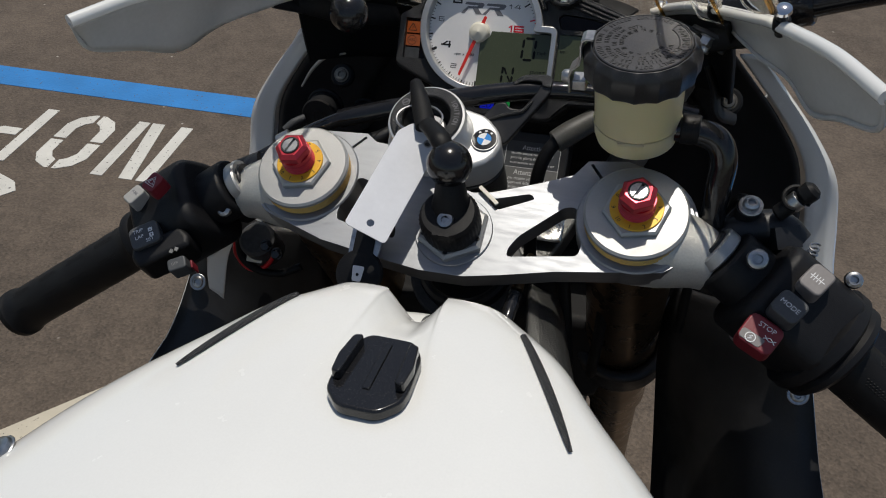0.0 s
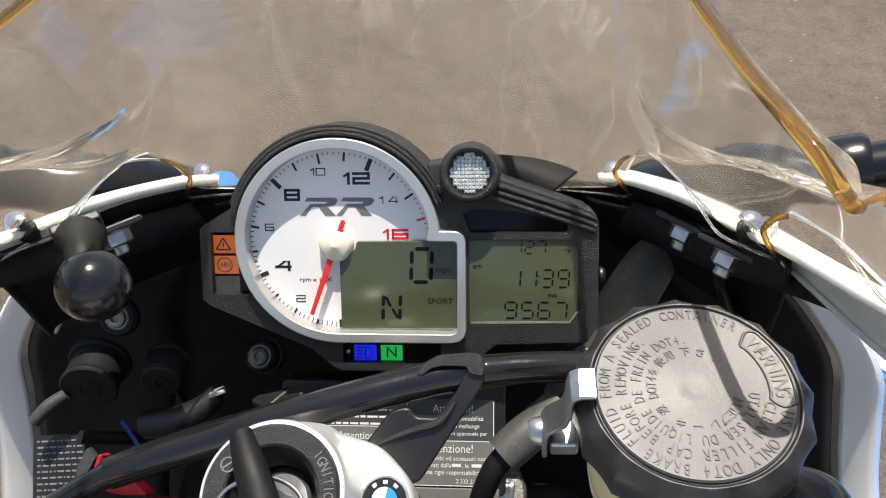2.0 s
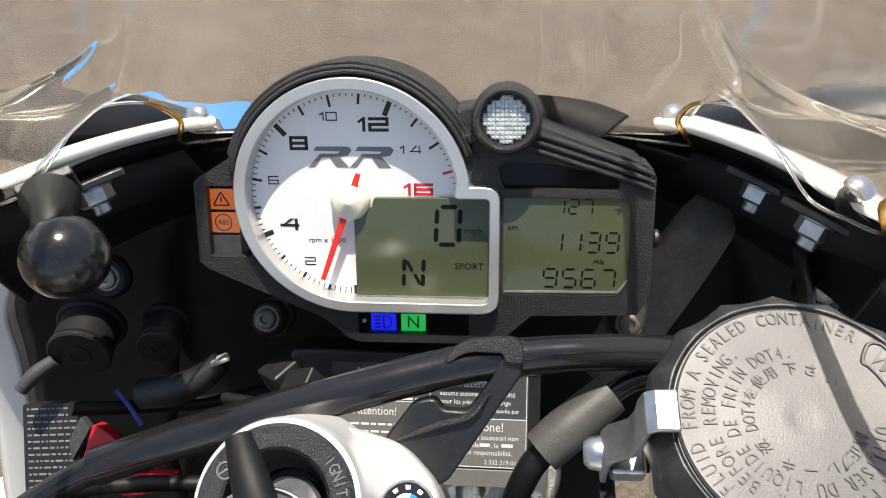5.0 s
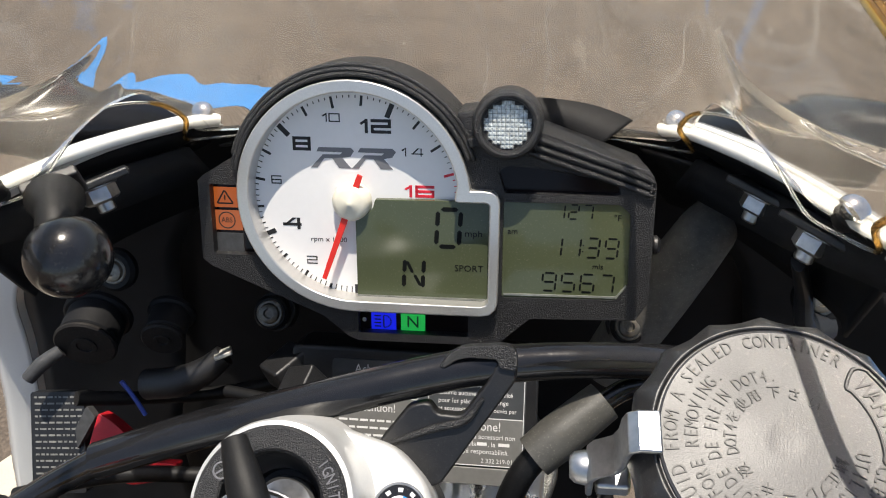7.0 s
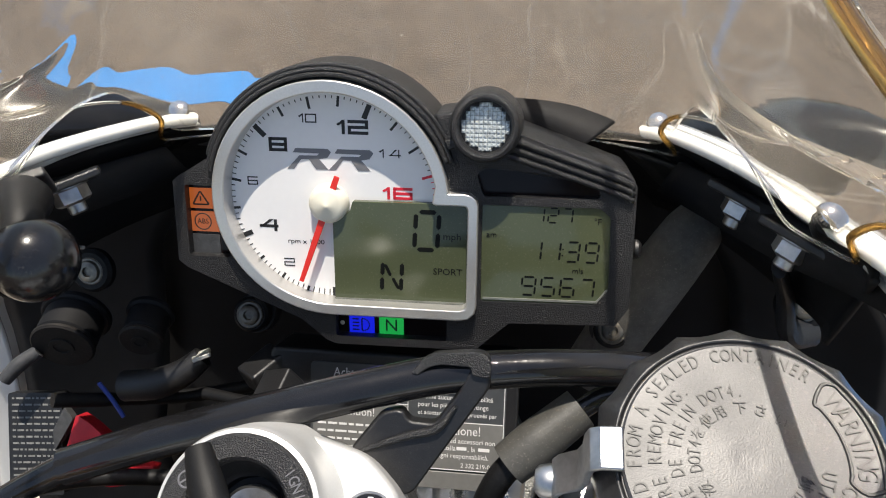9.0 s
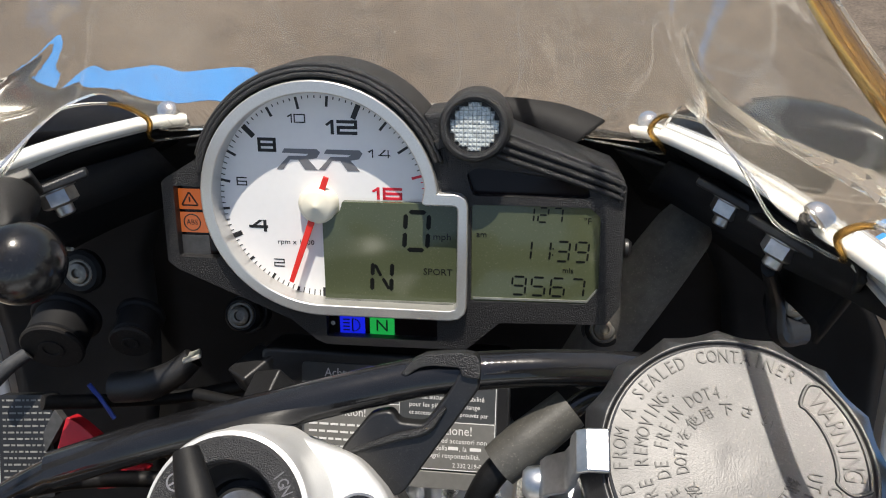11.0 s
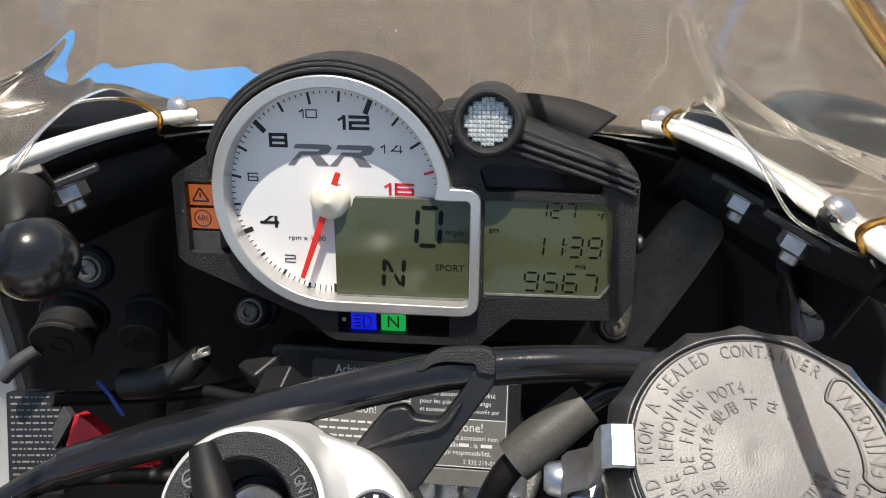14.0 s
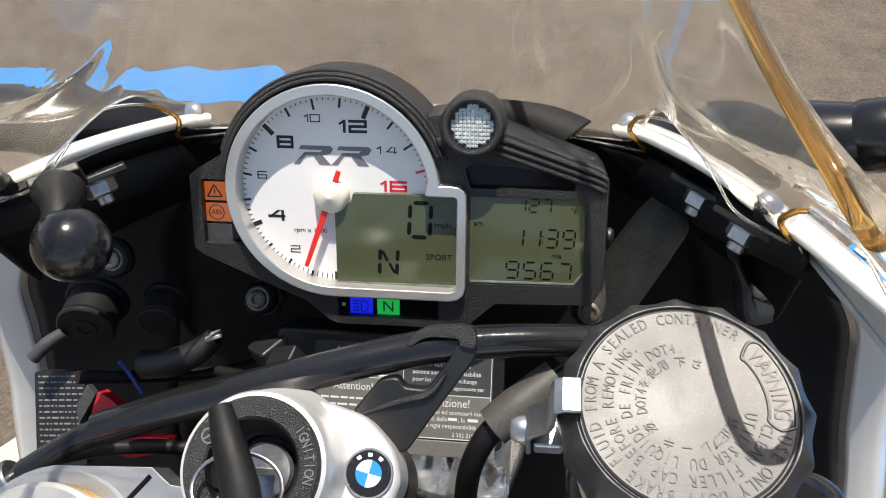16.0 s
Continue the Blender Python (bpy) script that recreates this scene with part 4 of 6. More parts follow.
part("lamp_symbol", join(*sym), INK, blue, at=DIAL, flat=True)
part("light_sensor", moved(rod(0.9, 0.9, 1.5, 20, 0.2), Matrix.Translation((*ap(3.4, -49.4, 1.2), 0))), CREAM, cluster, "small pale light sensor", at=DIAL)
green = part("neutral_lamp", plate(apl([(18.2, -46.2), (27.9, -46.2), (27.9, -53.6), (18.2, -53.6)], 1.2), 1.0, 1.3), G_GREEN, cluster, "green lit neutral lamp", at=DIAL, flat=True)
nx, ny = ap(23.0, -49.8, 1.5)
part("lamp_symbol", word("N", nx, ny, 7.0, 1.0, 0, 1.32), INK, green, at=DIAL, flat=True)
for u0, txt in ((3.6, 0), (-5.6, 1)):
    lamp = part("warning_lamp", plate([(-55.4, u0), (-43.5, u0), (-43.5, u0 - 8.0), (-55.4, u0 - 8.0)], 1.0, 1.3), G_ORANGE, cluster, "orange lit warning lamp", at=DIAL, flat=True)
    if txt:
        part("lamp_symbol", join(word("ABS", -49.6, u0 - 4, 3.0, 0.9, 0, 1.35), moved(ring(3.0, 3.45, 1.3, 1.4, 28, 0.02), Matrix.Translation((-49.6, u0 - 4, 0)))), INK, lamp, at=DIAL, flat=True)
    else:
        tri = [(-52.9, u0 - 6.4), (-46.5, u0 - 6.4), (-49.7, u0 - 1.2)]
        part("lamp_symbol", join(*[bar2(tri[i], tri[(i + 1) % 3], 0.6, 1.3, 1.4) for i in range(3)], bar2((-49.7, u0 - 3.0), (-49.7, u0 - 5.2), 0.6, 1.3, 1.4)), INK, lamp, at=DIAL, flat=True)
part("dead_lamp", plate([(-55.4, -14.8), (-43.5, -14.8), (-43.5, -22.6), (-55.4, -22.6)], 1.0, 1.3), SHADE_GREY, cluster, at=DIAL, flat=True)
# shift light
la = DIAL @ Matrix.Translation((*ap(58.5, 29.4, 8), 0)) @ pose(0, 0, 0, -4, 0, 0)
hs = part("shift_light", lathe([(0, -18), (12.0, -18), (12.8, -6), (12.4, 8), (11.9, 11.4), (11.2, 12.6), (10.2, 13.0), (9.3, 12.6), (8.9, 11.0), (8.7, 9.6), (0, 9.4)], 64), BLACK_TEX, cluster, "round black shift light with faceted clear lens", at=la)
GLASSY = mat("faceted_lens", (0.74, 0.77, 0.75), 0.10, 0.45, grain=0.3, gscale=700)
fac = []
for i in range(-5, 6):
    for j in range(-5, 6):
        if math.hypot(i, j) < 5.35:
            fac.append(moved(lathe([(0, 0.9), (1.02, 0.0)], 4), Matrix.Translation((i * 1.52, j * 1.52, 9.6)) @ pose(0, 0, 0, 0, 0, 45)))
lens_ = part("lens", join(*fac), GLASSY, hs, at=la, flat=True)
tagged(lens_, "faceted clear lens", kind="stuff")
# ridges down the right shoulder
for k in range(3):
    way = [(62, 27.4 - k * 3.0), (70, 24.6 - k * 3.0), (107.6, 11.9 - k * 2.7), (110.6, 8.6 - k * 2.4)]
    part("shoulder_ridge", tube([(*ap(x, u, 5.4), 5.4) for x, u in way], [1.0, 1.15, 1.15, 0.8], 12, 5), BLACK_TEX, cluster, at=DIAL)
part("shoulder_edge", plate(apl([(63, 30.4), (70, 27.6), (109.5, 14.4), (112.4, 10.8), (110.6, 9.2), (70, 22.9), (63, 25.2)], 5), -6, 5.0), BLACK_TEX, cluster, at=DIAL, bevel=1.3, segs=4)
part("shoulder_block", plate([ap(40, 34, 2), ap(47, 35, 2), ap(66, 29, 2), ap(108, 14.4, 2), ap(109, 8.5, 2), ap(46, 18, 2)], -20, 5.2), BLACK_TEX, cluster, at=DIAL, bevel=1.2)
part("shoulder_step", plate(apl([(43.5, 24.5), (50.5, 26.2), (50.5, 22.6), (45.0, 21.0)], 7), 2, 8.0), BLACK_TEX, cluster, at=DIAL, bevel=0.8)
part("side_lug", moved(rod(3.6, 0, 3.6, 20, 1.2), DIAL @ Matrix.Translation((112, -14, -1)) @ pose(0, 0, 0, 0, 90, 0)), BLACK, cluster)
for x, y, z in ((-77, 145, -39), (85, 149, -41)):
    at = along((x, y, z), (x, y - 70, z + 75))
    part("grommet", ring(3.5, 8.2, -8, -0.5, 32, 1.2), RUBBER, cluster, at=at)
    screw_head(cluster, "mounting_screw", at, 4.8, 2.4, DULL_STEEL, 6.2)
    part("lug", rod(9.5, -16, -8, 28), BLACK, cluster, at=at)


# ---------------------------------------------------------------- brake fluid reservoir
res_z = Vector((-2.4, -9.5, 61)).normalized()
res_x = Vector((1, 0, 0.039)).normalized()
RES = basis((94, 33.5, 34), res_x, res_z.cross(res_x), res_z)
res = part("brake_reservoir", lathe([(0, 0), (19, 0), (22, 1.5), (23.2, 6), (23.6, 38), (23.6, 44), (0, 44)], 64), FLUID, bike, "translucent yellow brake fluid reservoir with black cap", at=RES)
part("level_line", ring(23.5, 24.0, 13, 14.2, 64, 0.1), FLUID, res, at=RES)
part("level_window", moved(plate(rounded([(-8, 12), (6, 12), (6, 14), (-8, 14)], 0.8), 0, 0.8), Matrix.Translation((0, -23.2, 0)) @ pose(0, 0, 0, 90, 0, 0)), FLUID, res, at=RES, bevel=0.3)
CAP_PROFILE = [(0, 60.6), (25.0, 60.6), (25.3, 61.2), (25.9, 61.3), (27.4, 60.4), (29.6, 58.0), (30.4, 55.0), (30.0, 46.5), (28.6, 44.0), (24, 43.6), (0, 43.6)]
cap = part("cap", lathe(CAP_PROFILE, 192, 16, 1.25), CAP_M, res, "black ribbed screw cap with raised lettering", at=RES, bevel=0.3)
part("cap_disc", lathe([(0, 61.5), (1.4, 61.5), (2.2, 61.52), (3.4, 61.6), (4.4, 61.6), (24.0, 61.6), (24.5, 61.2), (24.5, 60), (0, 60)], 96), mat("dusty_cap_top", (0.046, 0.045, 0.048), 0.42, 0, grain=0.2, gscale=2600, bump=0.12, bscale=3000, rvar=0.05, dust=0.12, wear=0.2, wscale=45), cap, "dusty grey top of the cap", at=RES)


def round_text(text, r, a0, a1, size, z, depth=0.25, narrow=0.72):
    """Letters spread clockwise from angle a0 to a1, tops outwards."""
    out = []
    n = len(text)
    for i, ch in enumerate(text):
        if ch == " ":
            continue
        a = a0 + (a1 - a0) * (i + 0.5) / n
        out.append(lettering(ch, size, pose(r * math.cos(radians(a)), r * math.sin(radians(a)), z, 0, 0, a - 90), depth, "CENTER", narrow))
    return out


CT = RES @ pose(0, 0, 0, 0, 0, -11)
t = round_text("USE ONLY DOT4 BRAKE FLUID FROM A SEALED CONTAINER", 21.8, -6, -297, 4.1, 61.6)
t += round_text("CLEAN FILLER CAP BEFORE REMOVING.", 17.8, -2, -222, 3.9, 61.6)
t += round_text("UTILISER DU LIQUIDE DE FREIN DOT4.", 14.0, 5, -261, 3.8, 61.6, 0.25, 0.66)
t += round_text("DOT4", 10.3, -152, -188, 3.6, 61.6, 0.25, 0.62)
for ch, a in zip("純正ブレーキ液を使用下さい", (-12, -30, -45, -60, -83, -105, -133, -196, -214, -232, -255, -276, -299)):
    t += round_text(ch, 10.3, a, a, 2.9, 61.6, 0.25, 0.95)
t += round_text("WARNING", 20.9, 49, 3, 5.4, 61.6, 0.25, 0.74)
part("cap_lettering", join(*t), mat("dark_raised_plastic", (0.022, 0.022, 0.023), 0.46, grain=0.2, gscale=2000, spec=0.4), cap, at=CT, flat=True)
plaque = arc(0, 0, 24.0, 0, 53, 12) + [(p[0] + 0.4, p[1] + 1.2) for p in arc(0, 0, 21.0, 56, 56, 1)[:1]] + arc(0, 0, 18.2, 53, 0, 12) + arc(0, 0, 21.0, -4, -4, 1)[:1]
part("cap_plaque_rim", tube([(*p, 61.6) for p in plaque + plaque[:1]], 0.42, 6, 3), MATS["dark_raised_plastic"], cap, at=CT)
# holder clip and its bolt
LUG = RES @ Matrix.Translation((-28.2, 0, 51))
bend = [(4.2, 12.2), (0.2, 12.2), (-1.2, 11.2), (-1.7, 8), (-1.8, 2), (-3.0, -3), (-7.0, -7), (-8.0, -10), (-8.0, -21)]
strip = [Vector((x, 0, z)) for x, z in bend]
clip = part("holder_clip", sheet([[(p.x, -4.4, p.z) for p in strip], [(p.x, 4.4, p.z) for p in strip]]), STEEL, res, "bent steel clip", at=LUG, bevel=0.5, solid=1.5)
part("clip_band", join(box(-7.4, 0.5, -4.6, 4.6, -19, -12.5)), STEEL, clip, at=LUG, bevel=1.0, segs=3)
screw_head(res, "clip_bolt", LUG @ Matrix.Translation((-8.8, 0, -13)) @ pose(0, 0, 0, 0, -90, 0), 4.0, 4.5)
part("rubber_sleeve", tube([(44, 61, 6), (52, 67, 10), (66, 77.5, 16)], [7.2, 7.6, 6.8], 20, 6), SLEEVE, bike, "ribbed black rubber sleeve")
part("rubber_sleeve_hose", tube([(64, 76, 15), (74, 81, 19), (88, 82, 21), (104, 80, 14)], 3.4, 16, 8), HOSE, bike, "black hose")
part("drop_hose", tube([(47, 63, 8), (40, 57, 0), (35, 51, -18), (33, 46, -60), (34, 42, -110)], 4.4, 16, 8), RUBBER, bike, "black hose")
# outlet hose of the reservoir
part("outlet_hose", tube([(110, 28, 44), (124, 27, 45), (136, 26, 42), (142, 23, 32), (142, 18, 16), (142, 12, -4)], [6.2, 7.4, 7.6, 7.4, 7.2, 6.8], 20, 8), HOSE, bike, "bent black rubber brake hose")
for k in (0, 1):
    part("hose_clip", moved(ring(6.8, 8.2, -3.5, 3.5, 28, 0.6), along((121 + k * 3.0, 27.4, 45.6), (130, 27, 46))), RUBBER, bike)

# ---------------------------------------------------------------- ignition lock and its housing
IG = FORK @ Matrix.Translation((-29, 38.5, 8.6))
hous = rounded([(-55, 36), (-50, 58), (-30, 67), (-10, 61), (2, 58), (13, 47), (16, 36), (10, 24), (-6, 16), (-24, 17), (-46, 20)], 7, 5)
lockbody = part("ignition_housing", plate(hous, -22, 2.2), LOCK_ALU, bike, "silver ignition lock housing with round badge", at=FORK, bevel=3.2, segs=4)
part("lock_tower", lathe([(28.5, -10), (26.6, -6.5), (25.2, -3), (24.4, 2), (24.2, 9), (23.4, 11.0), (22.0, 11.6), (21, 11.2), (21, -10)], 72), LOCK_ALU, lockbody, at=IG)
# lower wall of the silver housing in black, its shade put into the colour
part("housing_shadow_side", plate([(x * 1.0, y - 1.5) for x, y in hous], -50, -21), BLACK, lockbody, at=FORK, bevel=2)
lockring = part("lock_ring", lathe([(14.6, 6), (14.8, 12.7), (15.6, 13.4), (21.2, 13.2), (22.1, 12.1), (22.1, 4), (14.6, 4)], 72), BLACK_TEX, lockbody, "black lock ring with raised lettering", at=IG)
part("lock_lettering", join(*round_text("IGNITION", 18.6, 44, -12, 4.6, 13.4, 0.2)), INK_GREY, lockring, at=IG, flat=True)
part("lock_symbols", join(moved(ring(2.0, 2.5, 13.3, 13.6, 24, 0.05), pose(17 * math.cos(radians(150)), 17 * math.sin(radians(150)), 0)), moved(box(-2.4, 2.4, -0.25, 0.25, 13.3, 13.6), pose(17 * math.cos(radians(150)), 17 * math.sin(radians(150)), 0, 0, 0, 35)),
                          moved(ring(1.5, 2.0, 13.3, 13.6, 24, 0.05), pose(17 * math.cos(radians(230)), 17 * math.sin(radians(230)), 0)), moved(box(1.4, 4.4, -0.25, 0.25, 13.3, 13.6), pose(17 * math.cos(radians(230)), 17 * math.sin(radians(230)), 0, 0, 0, 60))), INK_GREY, lockring, at=IG, flat=True)
part("lock_well", lathe([(0, -3), (10.2, -3), (10.6, 1.0), (12.2, 2.2), (14.7, 8)], 64), BLACK, lockbody, at=IG)
part("lock_barrel", rod(9.4, -3, 3.6, 40, 1.0), STEEL, lockbody, "steel lock barrel", at=IG @ Matrix.Translation((1.5, -1, 0)))
BG = FORK @ Matrix.Translation((4.8, 39.2, 2.2))
badge = part("badge", lathe([(0, 1.0), (4.6, 1.1), (7.4, 0.9), (8.0, 0.3), (8.0, 0), (0, 0)], 48), BLACK_GLOSS, lockbody, "round badge in quarters of blue and white", at=BG)
for q in range(4):
    part("badge_quarter", plate([(0, 0)] + arc(0, 0, 4.4, q * 90 - 12, q * 90 + 78, 8), 1.0, 1.35), WHITE_ENAMEL if q % 2 else BLUE_ENAMEL, badge, at=BG, flat=True)
part("badge_ring", ring(7.4, 8.2, 0, 1.2, 48, 0.2), STEEL, badge, at=BG)
part("badge_marks", join(*[plate([(x, y) for x, y in arc(0, 0, 6.6, a, a + 14, 4) + arc(0, 0, 5.4, a + 14, a, 4)], 0.95, 1.15) for a in (120, 83, 46)]), PRINT, badge, at=BG, flat=True)


# ---------------------------------------------------------------- fairing, screen, inner panels
RIM = [(190, -54, 111), (173, -20, 114), (154, 12, 112), (142, 50, 99.5), (130, 88, 86), (114, 130, 70.5), (97, 168, 52), (89, 181, 44), (0, 222, 22)]


def upper_cowl(s):
    """Wing of the upper fairing: a pale panel under a white rolled rim, deepest at its rear corner."""
    rim = [(188, -54, 116), (172, -20, 116)] + RIM[2:3] + [(148, 31, 106.5)] + RIM[3:8]
    low = [(192, -43, 97), (183, -18, 86), (175, 6, 74.5), (165, 31, 78), (150, 48, 81), (136, 92, 75), (116, 133, 65), (99, 171, 47), (90, 183, 40)]
    mid = [tuple(Vector(a) * 0.5 + Vector(b) * 0.5 + Vector((1.5, 1, 0))) for a, b in zip(rim, low)]
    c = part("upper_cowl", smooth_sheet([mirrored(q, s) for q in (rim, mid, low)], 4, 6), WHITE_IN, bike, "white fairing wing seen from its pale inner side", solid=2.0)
    back = [tuple(Vector(p) + Vector((2.6, 4, 1))) for p in low]
    part("outer_skin", smooth_sheet([mirrored([(x + 1, y + 3, z + 2) for x, y, z in rim], s), mirrored([(x + 5, y + 5, z) for x, y, z in mid], s), mirrored(back, s)], 4, 6), WHITE, c, solid=1.2)
    part("rim_edge", tube(mirrored([(x, y, z + 1) for x, y, z in rim], s), [3.4, 3.4, 3.0, 2.8, 2.6, 2.6, 2.6, 2.6, 2.4], 14, 6), WHITE, c)
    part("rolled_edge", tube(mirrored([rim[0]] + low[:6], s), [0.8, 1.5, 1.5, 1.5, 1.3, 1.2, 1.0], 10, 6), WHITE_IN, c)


for s in (-1, 1):
    upper_cowl(s)
    # black inner stay rail below the rim, with nuts
    rail_hi = [(147, 66, 84), (139, 90, 76), (128, 115, 65), (115, 143, 52), (101, 170, 39)]
    rail_lo = [(144, 69, 76), (135, 92, 63), (123, 118, 47), (109, 146, 34), (96, 172, 22)]
    part("screen_stay", smooth_sheet([mirrored(rail_hi, s), mirrored(rail_lo, s)], 2, 5), BLACK_DEEP, bike, "black fairing stay under the screen", solid=3)
    # black shroud that closes the space below the rim
    hi = [(132, 80, 83)] + [tuple(Vector(RIM[i]) + Vector((3, 5, -7))) for i in (4, 5, 6)] + [(88, 188, 36), (70, 198, 30)]
    part("inner_shroud", smooth_sheet([mirrored(hi, s), mirrored([(x + 7, y + 12, z - 24) for x, y, z in hi], s), mirrored([(x + 12, y + 24, z - 62) for x, y, z in hi], s)], 5, 5), BLACK_DEEP, bike, "matt black inner shroud", solid=1.5)
    # side fairing: white lip and shell ahead of it
    lip = [(147, 152, 31), (159, 155, 16), (183, 153, -12), (203, 149, -42), (212, 146, -75), (218, 136, -110), (225, 124, -142), (234, 104, -192), (225, 70, -290), (210, 36, -380)]
    offs = [(2, 0, 0), (11, -2, 1), (21, -2, -5), (29, 12, -22), (22, 80, -84), (-10, 180, -160), (-70, 260, -200)]
    sf = part("side_fairing", smooth_sheet([mirrored([(x + a, y + b, z + c) for x, y, z in lip[:8]], s) for a, b, c in offs], 4, 5), WHITE, bike, "gloss white side fairing", solid=2.0)
    # dark inner liner
    l0 = [tuple(Vector(p) + Vector((-1, 2, 0))) for p in lip]
    l1 = [(x - 22, y + 22, z - 6) for x, y, z in lip]
    l2 = [(x - 62, y + 46, z - 10) for x, y, z in lip]
    l3 = [(max(x - 140, 5), y + 56, z - 14) for x, y, z in lip]
    l4 = [(0, y + 62, z - 14) for x, y, z in lip]
    part("inner_liner", smooth_sheet([mirrored(q, s) for q in (l0, l1, l2)], 5, 4), LINER, bike, "dark grey inner fairing panel", solid=1.5)
    # inner part of the liner, made black in place of the unlit void
    part("dark_void_sheet", smooth_sheet([mirrored(q[:8 if s > 0 else 10], s) for q in ([(x + 14, y + 9, z - 2) for x, y, z in l2], [(x, y + 4, z) for x, y, z in l3], l4)], 5, 4), BLACK_DEEP, bike, "matt black sheet standing for the dark void behind the instruments", solid=1.5)
    # flat lower panel beside the tank
    pn = [[(192, 34, -70), (214, 16, -84), (221, 2, -112), (231, -26, -146), (236, -62, -158), (236, -150, -176), (226, -290, -210)], [(166, 46, -90), (176, 26, -108), (178, 14, -140), (186, -24, -172), (190, -60, -196), (190, -150, -214), (184, -290, -240)], [(134, 64, -100), (129, 60, -130), (131, 54, -170), (140, 42, -253), (146, -20, -290), (148, -150, -300), (146, -290, -310)]]
    lp = part("lower_panel", smooth_sheet([mirrored(q, s) for q in pn], 4, 4), BLACK, bike, "black lower fairing panel", solid=2)
    screw_head(lp, "panel_screw", along((s * 213, -2, -115.5), (s * 202, -62, -62)), 4.6, 2.4, STEEL, 6.5)
    part("outer_lower_shell", smooth_sheet([mirrored(q, s) for q in ([(x + 1, y + 1, z - 3) for x, y, z in pn[0]], [(x - 3, y + 6, z - 90) for x, y, z in pn[0]], [(x - 40, y + 20, z - 250) for x, y, z in pn[0]])], 4, 4), WHITE, lp, solid=2)
    # mirror stem out past the cowl
    mp = [(184, 153, 69), (205, 149, 77), (232, 143, 87), (262, 137, 98), (300, 132, 112), (390, 128, 124)]
    ms = part("mirror_arm", tube(mirrored(mp, s), [10.4, 9.8, 9.2, 12.5, 14.5, 15], 24, 8, True, 0.85), MIRROR_BLACK, bike, "black mirror arm")
    part("arm_collar", tube(mirrored([(170, 156.5, 64), (172, 156, 64.8), (184, 153, 69.2), (186, 152.6, 69.8)], s), [12.6, 13.6, 13.6, 12.2], 28, 1, False), MIRROR_BLACK, ms, "ring where the arm joins its base")
    part("mirror_base", tube(mirrored([(174, 155.5, 65.4), (158, 160, 60), (142, 166, 53), (124, 177, 43), (108, 188, 34), (98, 195, 28)], s), [13.0, 15.0, 17.5, 17, 12, 5], 28, 8, True, 0.9), MIRROR_BLACK, ms, "black mirror base")
    part("mirror_head", moved(ball(1, (0, 0, 0), 24, (70, 16, 42)), Matrix.Translation((s * 440, 128, 132))), BLACK_TEX, ms)
    # grip pad of small scales on the panel below the throttle
    if s < 0:
        continue
    a_, b_, c_ = [spline(q, 8) for q in pn]
    scales = []
    for ci in range(9):
        for ri in range(11):
            u, v = 0.02 + ci * 0.062, 7.0 + ri * 1.45 + (ci % 2) * 0.72
            def on_panel(u_, v_):
                i0 = min(int(v_), 38)
                e_ = [q[i0 + 8].lerp(q[i0 + 9], v_ - i0) for q in (a_, b_, c_)]
                return e_[0].lerp(e_[1], u_ * 2) if u_ < 0.5 else e_[1].lerp(e_[2], u_ * 2 - 1)
            corners = [on_panel(max(u + du, 0), v + dv) for du, dv in ((-0.028, 0), (0, 0.68), (0.028, 0), (0, -0.68))]
            if u < 0.05:
                continue
            quad_ = [Vector((s * p.x, p.y, p.z)) + Vector((0, -0.7, 0.15)) for p in corners]
            mid = sum(quad_, Vector()) / 4 + Vector((0, -1.3, 0.3))
            scales.append(from_pd([tuple(p) for p in quad_] + [tuple(mid)], [(0, 1, 4), (1, 2, 4), (2, 3, 4), (3, 0, 4)]))
    pad = part("grip_pad", join(*scales), BLACK_GLOSS, lp, "black scale-textured grip pad", flat=True)
    tagged(pad, "black scale-textured grip pad", kind="stuff")
    # nuts below the screen
for x, y, z in ((-108, 121, 57), (116, 138, 45), (126, 113, 54)):
    hex_nut(bike, "stay_nut", along((x, y, z), (x * 0.9, y - 14, z - 26)) @ Matrix.Translation((0, 0, -5)), 6.2, 6)
    part("nut_plate", moved(box(-12, 12, -8, 8, -8, -5), along((x, y, z), (x * 0.9, y - 14, z - 26))), BLACK, bike, bevel=1)
hex_nut(bike, "stay_nut", along((136.5, 112, 58), (128, 100, 37)), 4.4, 4, True, False)
for x, y, z in ((-138, 140, -6.5), (146, 128, 10)):
    at = along((x, y, z), (x, y - 75, z + 60))
    part("grommet", ring(4, 9.5, -6, 0, 32, 1.5), RUBBER, bike, at=at)
    screw_head(bike, "liner_screw", at, 4.8, 2.2, DULL_STEEL, 6)

from mathutils.noise import noise as drift

# windscreen: a lower band on the rim, a step that fades out forward, and the bubble above it
S_BASE = [(149, 10, 121), (140, 46, 104), (128, 86, 86), (113, 128, 68), (97, 165, 50), (60, 206, 20), (0, 226, 12)]
S_LOW = [(130, 40, 141), (121, 62, 130), (110, 90, 116), (99, 121, 98)]
S_HIGH = [(113, 25, 152), (108, 52, 139), (103, 86, 121), (93, 122, 110)]
S_TOP = [(105, 32, 161), (99, 62, 162), (95, 92, 163), (92, 122, 163), (80, 168, 164), (48, 222, 168), (0, 240, 174)]


def outward(p):
    return Vector((p.x * 0.9, 60 + p.x * 0.1, 20)).normalized()


